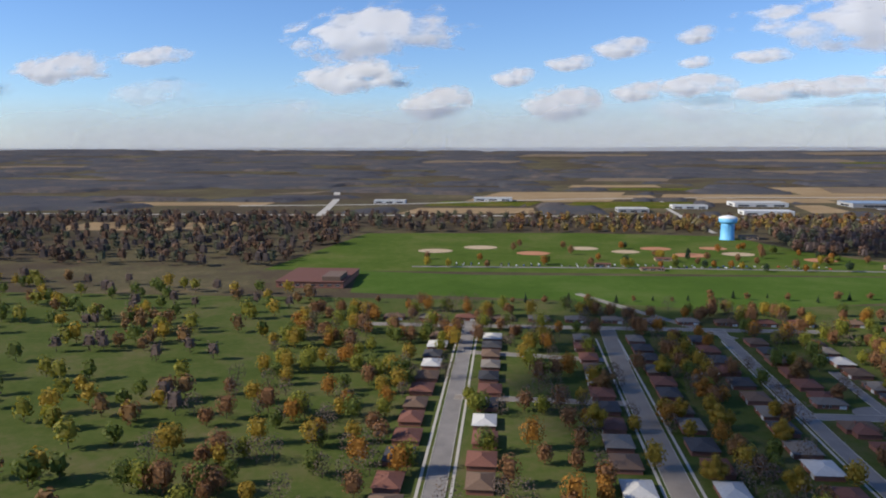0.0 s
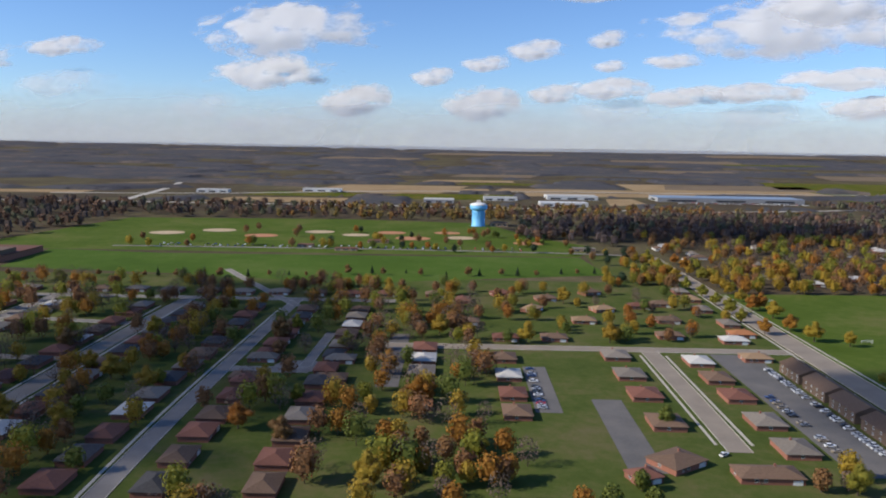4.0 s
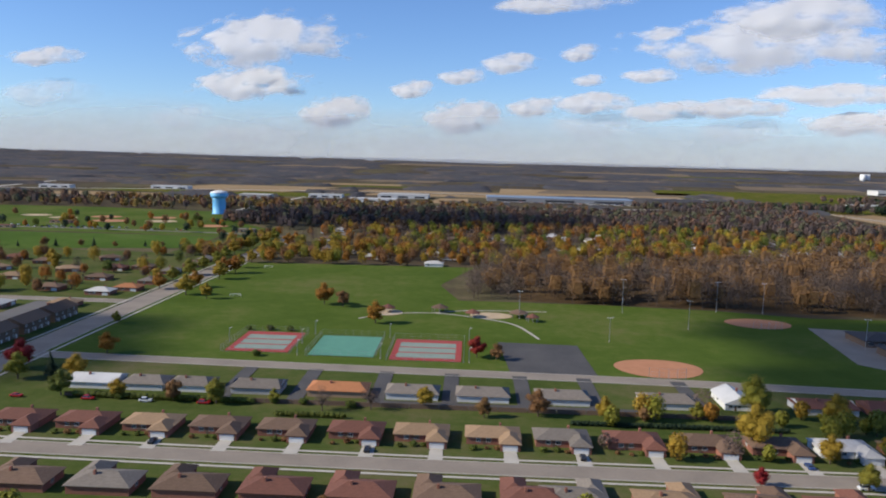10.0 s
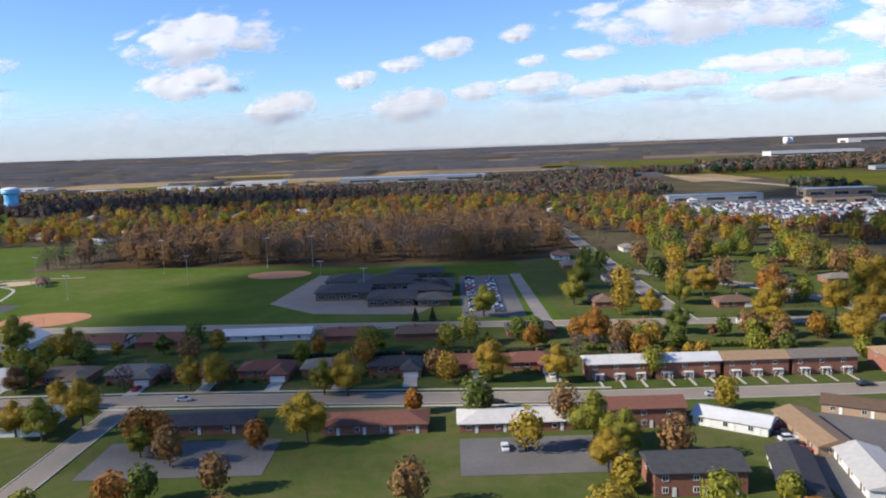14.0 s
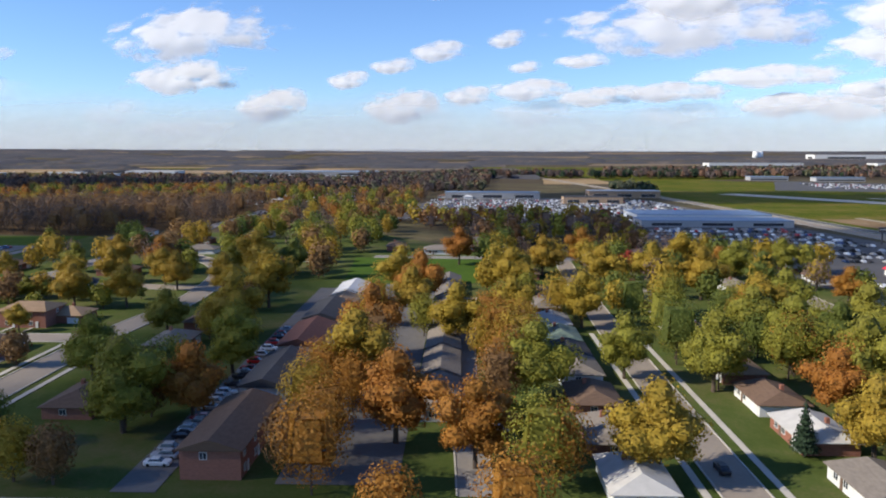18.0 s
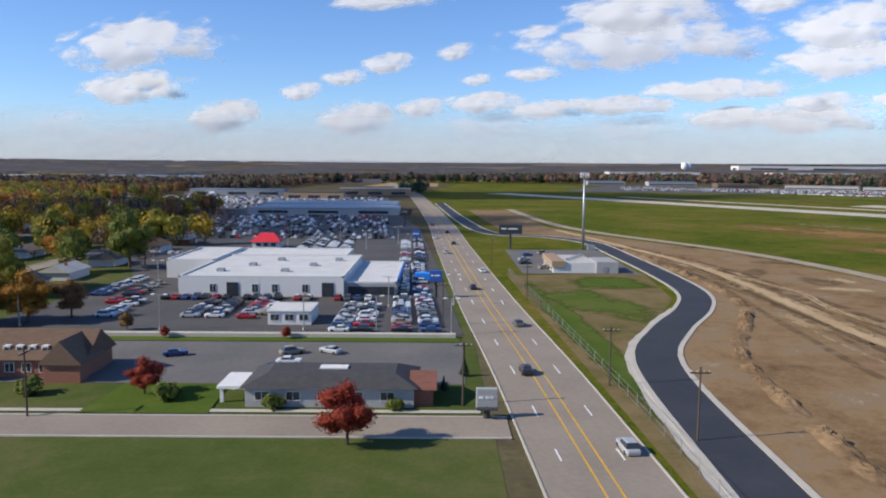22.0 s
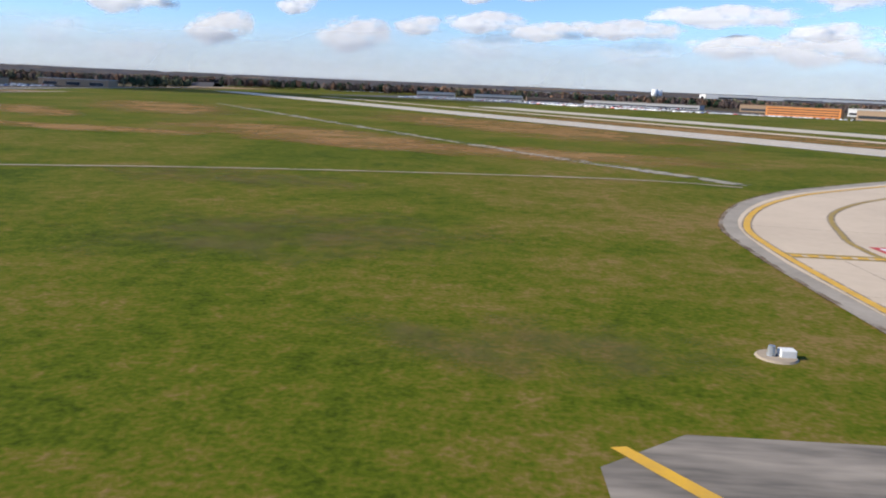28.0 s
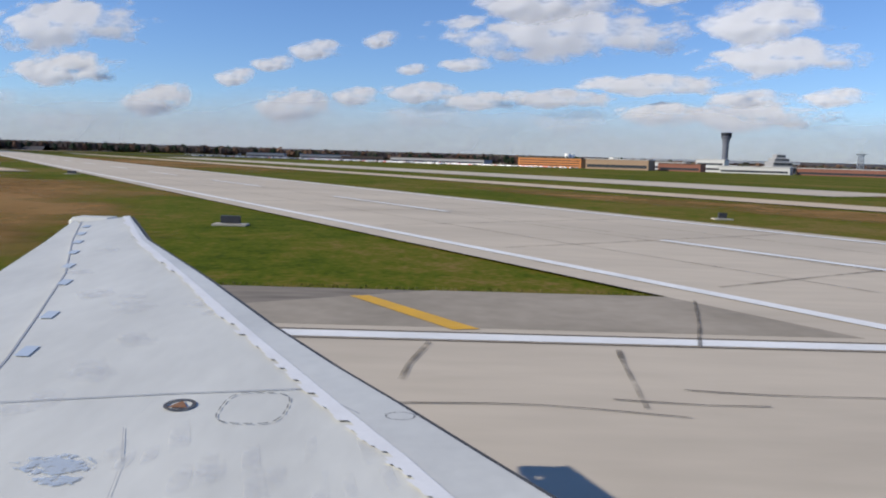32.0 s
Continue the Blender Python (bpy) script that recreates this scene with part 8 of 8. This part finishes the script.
def cloud_stuff(name, most, size, body=-0.42, soft=0.40, rag=1.9):
    """White vapour that frays out at the rim."""
    m = bpy.data.materials.new(name)
    m.use_nodes = True
    n, k = m.node_tree.nodes, m.node_tree.links
    p = n["Principled BSDF"]
    p.inputs["Base Color"].default_value = (0.84, 0.84, 0.845, 1)
    p.inputs["Roughness"].default_value, p.inputs["Specular IOR Level"].default_value = 1.0, 0.0
    tc, q = n.new("ShaderNodeTexCoord"), n.new("ShaderNodeTexNoise")
    q.inputs["Scale"].default_value, q.inputs["Detail"].default_value, q.inputs["Roughness"].default_value = 1 / size, 5.0, 0.5
    mp = n.new("ShaderNodeMapping")
    mp.inputs["Scale"].default_value = (0.55, 1, 1.1)
    k.new(tc.outputs["Object"], mp.inputs["Vector"])
    k.new(mp.outputs["Vector"], q.inputs["Vector"])
    off, ln, add = n.new("ShaderNodeVectorMath"), n.new("ShaderNodeVectorMath"), n.new("ShaderNodeMath")
    off.operation, ln.operation, add.operation = "MULTIPLY_ADD", "DOT_PRODUCT", "MULTIPLY_ADD"
    off.inputs[1].default_value, off.inputs[2].default_value = (2, 0, 2), (-1, 0, -1)
    k.new(tc.outputs["Generated"], off.inputs[0])
    k.new(off.outputs[0], ln.inputs[0])
    k.new(off.outputs[0], ln.inputs[1])
    k.new(ln.outputs["Value"], add.inputs[0])
    add.inputs[1].default_value = -0.78
    wide = n.new("ShaderNodeMath")
    wide.operation = "MULTIPLY_ADD"
    wide.inputs[1].default_value, wide.inputs[2].default_value = rag, body
    k.new(q.outputs["Fac"], wide.inputs[0])
    k.new(wide.outputs[0], add.inputs[2])
    r = n.new("ShaderNodeMapRange")
    r.interpolation_type = "SMOOTHSTEP"
    r.inputs["From Min"].default_value, r.inputs["From Max"].default_value, r.inputs["To Max"].default_value = 0.0, soft, most
    k.new(add.outputs[0], r.inputs["Value"])
    tr, tl, m1, m2 = n.new("ShaderNodeBsdfTransparent"), n.new("ShaderNodeBsdfTranslucent"), n.new("ShaderNodeMixShader"), n.new("ShaderNodeMixShader")
    tl.inputs["Color"].default_value = (0.84, 0.84, 0.845, 1)
    m1.inputs[0].default_value = 0.45
    k.new(p.outputs[0], m1.inputs[1])
    k.new(tl.outputs[0], m1.inputs[2])
    k.new(r.outputs["Result"], m2.inputs[0])
    k.new(tr.outputs[0], m2.inputs[1])
    k.new(m1.outputs[0], m2.inputs[2])
    k.new(m2.outputs[0], n["Material Output"].inputs["Surface"])
    return m


CLOUD = cloud_stuff("cloud", 0.96, 90.0, -0.36, 0.55)
SHADE_CLOUD = cloud_stuff("unseen_shade_cloud", 0.84, 30.0, -0.22, 0.40)
THIN = cloud_stuff("thin_cloud", 0.6, 150.0, -0.1, 0.7, 1.2)
# for the upright sheets that stand in for haze along the horizon
HAZE_VEIL = cloud_stuff("haze_veil", 0.78, 330.0, 0.34, 1.0, 0.7)


def cloud(x, y, z, w, h, seed, material, flat=False, depth=1.0):
    """A swelling bank of vapour whose crown leans away and whose base is tucked under."""
    nu, nv, v, f = 44, 22, [], []
    if not flat:
        w, h = 1.2 * w, 0.94 * h
    for j in range(nv):
        t = 2 * j / (nv - 1) - 1
        for i in range(nu):
            u = 2 * i / (nu - 1) - 1
            p = Vector((u * w / 2, 0, t * h / 2))
            puff = 0.55 * noise.noise(p * (2.6 / h) + Vector((seed * 7.1, 0, 0))) + 0.28 * noise.noise(p * (6.5 / h) + Vector((0, seed * 3.3, 0)))
            lean = 0.7 * math.sqrt(((t + 0.45) * (1.0 if t > -0.45 else 0.2)) ** 2 + 0.06)
            v.append((p.x, h * (lean * 0.55 + 0.14 * u * u - 0.06 * puff) * (0.12 if flat else depth), p.z))
    for j in range(nv - 1):
        for i in range(nu - 1):
            a = j * nu + i
            f.append((a, a + 1, a + nu + 1, a + nu))
    m = bpy.data.meshes.new("cloud")
    m.from_pydata(v, [], f)
    m.materials.append(material)
    m.shade_smooth()
    ob = tagged(new("cloud", m), "white cumulus cloud with a soft grey base, haze sheet or unseen shading cloud", "cloud", "clouds")
    ob.matrix_basis = pose(x, y, z, -90 if flat else -24 if depth < 0.1 else 0, 0, 0 if flat or depth < 0.1 else min(-16.0, -math.degrees(math.atan2(x - 650, y))))
    return ob


cloud(-728, 3858, 635, 1007, 373, 1, CLOUD)
cloud(-878, 4198, 437, 826, 241, 2, CLOUD)
cloud(-425, 4385, 299, 499, 244, 3, CLOUD)
cloud(652, 2642, 579, 476, 82, 4, CLOUD)
cloud(1767, 3729, 651, 1276, 388, 5, CLOUD)
cloud(1583, 2883, 612, 614, 221, 6, CLOUD)
cloud(2511, 3181, 621, 540, 257, 7, CLOUD)
cloud(3042, 4221, 628, 899, 286, 8, CLOUD)
cloud(329, 4092, 483, 297, 105, 9, CLOUD)
cloud(567, 3931, 540, 312, 136, 10, CLOUD)
cloud(905, 3841, 586, 192, 112, 11, CLOUD)
cloud(33, 4425, 440, 285, 130, 12, CLOUD)
cloud(1051, 4452, 518, 208, 90, 13, CLOUD)
cloud(1357, 4221, 525, 345, 100, 14, CLOUD)
cloud(319, 4580, 298, 559, 254, 15, CLOUD)
cloud(727, 4420, 352, 322, 138, 16, CLOUD)
cloud(1101, 4662, 410, 525, 171, 17, CLOUD)
cloud(1140, 4650, 268, 727, 257, 18, THIN)
cloud(1443, 4377, 343, 492, 136, 19, CLOUD)
cloud(1906, 4583, 389, 791, 151, 20, CLOUD)
cloud(2010, 4564, 252, 671, 230, 21, THIN)
cloud(2366, 4230, 450, 980, 161, 22, CLOUD)
cloud(2425, 4194, 293, 505, 168, 23, CLOUD)
cloud(3095, 4751, 329, 1062, 258, 24, CLOUD)
cloud(2785, 3897, 358, 468, 120, 25, CLOUD)
cloud(3325, 4094, 396, 350, 133, 26, CLOUD)
cloud(-1177, 4019, 228, 496, 210, 27, THIN)
cloud(-841, 4216, 153, 891, 157, 28, THIN)
cloud(1956, 2605, 585, 243, 108, 29, CLOUD)
cloud(-1962, 4119, 547, 527, 134, 30, CLOUD)
cloud(-1978, 4111, 352, 812, 224, 31, THIN)
cloud(-2375, 3876, 468, 795, 211, 32, CLOUD)
cloud(-3517, 4559, 394, 1255, 249, 33, THIN)
cloud(-3722, 4385, 636, 971, 277, 34, CLOUD)
# see-through sheets added low before the farthest land to imitate horizon haze
for k in range(8):
    cloud(-2300 + 930 * k, 3640 + 9 * k, 70 + 24 * (k % 2), 2200, 640, 80 + k, HAZE_VEIL, depth=0.03)
# unseen overhead clouds, added behind the flight so their shadows lie on the land
for k, (cx, cy, w_, d_) in enumerate(((104, 255, 150, 290), (528, 190, 100, 240), (790, 285, 230, 190), (905, 520, 420, 180), (680, 90, 60, 230), (380, 585, 330, 150), (582, 255, 75, 150), (300, 200, 62, 90))):
    cloud(cx - 958, cy - 231, 590, w_, d_, 60 + k, SHADE_CLOUD, True)


# ---- the aeroplane's wing, where it is when the clip ends ----


def wing():
    """Outline in the wing's own plane: outboard along +y, nose along +x, from the window."""
    o = thing("aircraft_wing", "worn white painted aircraft wing with a bare metal leading edge", "aircraft wing")
    skin = mat("wing_paint", (0.63, 0.63, 0.575), (0.53, 0.53, 0.485), 0.5, 0.48, 0.0, bump=0.03, stretch=(1.6, 0.5, 1), fine=6)
    lead = mat("leading_edge_metal", (0.64, 0.64, 0.59), (0.53, 0.53, 0.49), 0.5, 0.38, 0.1, bump=0.03)
    seal = mat("dark_seal", (0.05, 0.05, 0.055), (0.08, 0.08, 0.08), 0.3, 0.6)
    stain = mat("chipped_blue_primer", (0.40, 0.48, 0.58), (0.46, 0.52, 0.585), 0.2, 0.6)
    mark = mat("stencil_paint", (0.07, 0.07, 0.075), (0.10, 0.10, 0.10), 0.2, 0.6)
    up = lambda x, y, dz=0.0: (x, y, -0.85 + 0.047 * y + dz)
    def slab(name, front, rear, t, m, label="", dz=0.0):
        b, n = Build(), len(front)
        for top in (dz, dz - t):
            b.v += [up(x, y, top) for x, y in front] + [up(x, y, top) for x, y in rear]
        for i in range(n - 1):
            b.f.append((i + 1, i, n + i, n + i + 1))
            b.f.append((2 * n + i, 2 * n + i + 1, 3 * n + i + 1, 3 * n + i))
        ring = list(range(n)) + list(range(2 * n - 1, n - 1, -1))
        for a, c in zip(ring, ring[1:] + ring[:1]):
            b.f.append((a, c, c + 2 * n, a + 2 * n))
        return part(name, b, m, o, label)
    L = ((0.44, 1.46), (0.29, 1.67), (0.14, 1.89), (-0.10, 2.25), (-0.33, 2.58), (-0.66, 3.09), (-1.22, 4.03), (-1.95, 5.18), (-2.56, 6.41))
    M = ((0.16, 1.46), (0.05, 1.66), (-0.06, 1.86), (-0.26, 2.19), (-0.49, 2.58), (-0.79, 3.09), (-1.32, 4.02), (-2.0, 5.18), (-2.55, 6.34))
    R = ((-1.10, 1.46), (-1.18, 1.66), (-1.25, 1.86), (-1.37, 2.25), (-1.46, 2.58), (-1.63, 3.09), (-1.95, 4.02), (-2.42, 5.10), (-2.75, 5.95))
    B = ((-1.66, 1.46), (-1.70, 1.66), (-1.76, 1.86), (-1.86, 2.25), (-1.96, 2.58), (-2.06, 3.09), (-2.32, 4.02), (-2.60, 5.10), (-2.90, 6.15))
    slab("skin", M, R, 0.12, skin, "dull white painted wing skin")
    slab("leading_edge", L, M, 0.10, lead, "brighter worn leading edge", 0.004)
    slab("edge_seal", [(x + 0.035, y + 0.01) for x, y in L], L, 0.06, seal, "black rubber edge", -0.012)
    slab("flap", R, B, 0.06, skin, "white flap panel", -0.015)
    slab("flap_seam", [(x + 0.004, y) for x, y in R], [(x - 0.005, y) for x, y in R], 0.02, mat("grey_seam", (0.36, 0.37, 0.39), (0.3, 0.31, 0.33), 0.3, 0.6), "thin grey seam", 0.002)
    part("wing_tip", Build().box(-2.96, 6.15, up(0, 6.15)[2] - 0.06, -2.62, 6.4, up(0, 6.3)[2], 0.03), skin, o)
    def ring_mark(cx, cy, rx, ry, w, m, name, dashed=0, sq=2.0):
        b = Build()
        for i in range(48):
            if dashed and i % dashed == dashed - 1:
                continue
            pts = []
            for a, k in ((i, 1), (i + 1, 1), (i + 1, 1 - w), (i, 1 - w)):
                c, s = math.cos(math.tau * a / 48), math.sin(math.tau * a / 48)
                g = (abs(c) ** sq + abs(s) ** sq) ** (-1 / sq)
                pts.append(up(cx + rx * k * c * g, cy + ry * k * s * g, 0.004))
            b.face(*pts)
        return part(name, b, m, o)
    ring_mark(-0.515, 2.18, 0.098, 0.125, 0.03, mark, "panel_outline", 3, 3.4)
    ring_mark(-0.735, 2.185, 0.047, 0.048, 0.25, mark, "fuel_cap_ring")
    part("warning_triangle", Build().face(up(-0.765, 2.16, 0.005), up(-0.705, 2.16, 0.005), up(-0.735, 2.215, 0.005)), mat("brown_marking", (0.28, 0.14, 0.06), (0.2, 0.1, 0.05), 0.1, 0.6), o)
    ring_mark(-0.08, 2.14, 0.045, 0.03, 0.1, mark, "small_panel_outline")
    rnd = random.Random(2)
    white = mat("scuffed_white", (0.72, 0.725, 0.725), (0.64, 0.645, 0.645), 0.15, 0.5, bump=0)
    rub, chip, grime = fray(white, "rubbed_white", 0.12, 0.15, 0.95, 0.6), fray(stain, "chipped_primer", 0.025, 0.3, 0.42, 0.8), fray(seal, "wing_grime", 0.12, 0.2, 0.6, 0.3)
    def smear(name, x, y, w, d, turn, m):
        c, s_ = math.cos(math.radians(turn)), math.sin(math.radians(turn))
        quad = [up(x + u * w / 2 * c - v * d / 2 * s_, y + u * w / 2 * s_ + v * d / 2 * c, 0.0025 + 0.0001 * rnd.random()) for u, v in ((-1, -1), (1, -1), (1, 1), (-1, 1))]
        part(name, Build().face(*quad), m, o)
    smear("paint_chip", -0.90, 1.78, 0.24, 0.13, 8, chip)
    smear("paint_chip", -0.86, 1.70, 0.16, 0.08, 0, chip)
    for k in range(16):
        smear("scuff", -0.80 + 0.05 * k + rnd.uniform(-.02, .02), rnd.uniform(1.66, 2.0), rnd.uniform(0.03, 0.06), rnd.uniform(0.14, 0.3), rnd.uniform(8, 18), rub)
    for k in range(16):
        y = rnd.uniform(2.1, 5.4)
        smear("scuff", -0.75 - 0.42 * (y - 2.0) + rnd.uniform(-0.45, 0.4) * (1.3 - 0.15 * y), y, rnd.uniform(0.08, 0.22), rnd.uniform(0.08, 0.3), rnd.uniform(0, 40), rub)
    b = Build()
    for p, q in zip(M, M[1:]):
        for k in range(10):
            t = k / 10
            x, y = p[0] + (q[0] - p[0]) * t, p[1] + (q[1] - p[1]) * t
            w = rnd.uniform(0.025, 0.06)
            b.face(up(x - w, y, 0.006), up(x + 0.012, y, 0.006), up(x + 0.012 + (q[0] - p[0]) / 10, y + (q[1] - p[1]) / 10, 0.006), up(x - w + (q[0] - p[0]) / 10, y + (q[1] - p[1]) / 10, 0.006))
    part("worn_strip", b, white, o, "ragged white worn strip")
    for p in ((-2.21, 4.57), (-1.86, 3.73), (-1.62, 3.1), (-2.5, 5.3), (-1.45, 2.6), (-2.04, 4.15), (-2.36, 4.95), (-2.62, 5.65)):
        part("vent", Build().face(*[up(p[0] + dx, p[1] + dy, 0.004) for dx, dy in ((0, 0), (0.05, 0.0), (0.03, 0.12), (-0.02, 0.12))]), stain, o)
    for pts in (((-1.3, 2.16), (-0.82, 2.27), (-0.39, 2.35), (-0.2, 2.15)), ((-0.83, 2.27), (-0.82, 2.1)), ((-0.83, 2.01), (-0.75, 1.8), (-0.68, 1.5))):
        bb = Build()
        for p, q in zip(pts, pts[1:]):
            bb.face(up(p[0], p[1] - .003, 0.004), up(q[0], q[1] - .003, 0.004), up(q[0], q[1] + .003, 0.004), up(p[0], p[1] + .003, 0.004))
        part("panel_seam", bb, mat("grey_seam", (0.36, 0.37, 0.39), (0.3, 0.31, 0.33), 0.3, 0.6), o)
    for x, y in ((-2.2, 3.7), (-2.5, 5.0)):
        part("flap_fairing", Build().loft([(-0.14, [(-0.05, -0.2), (0.05, -0.2), (0.06, 0.1), (-0.06, 0.1)]), (0.0, [(-0.04, -0.3), (0.04, -0.3), (0.05, 0.1), (-0.05, 0.1)])]), skin, o).matrix_basis = Matrix.Translation(up(x, y, -0.05)) @ pose(0, 0, 0, 0, 0, 62)
    o.matrix_basis = pose(1190.0, 0.0, 3.137)
    return o


wing()
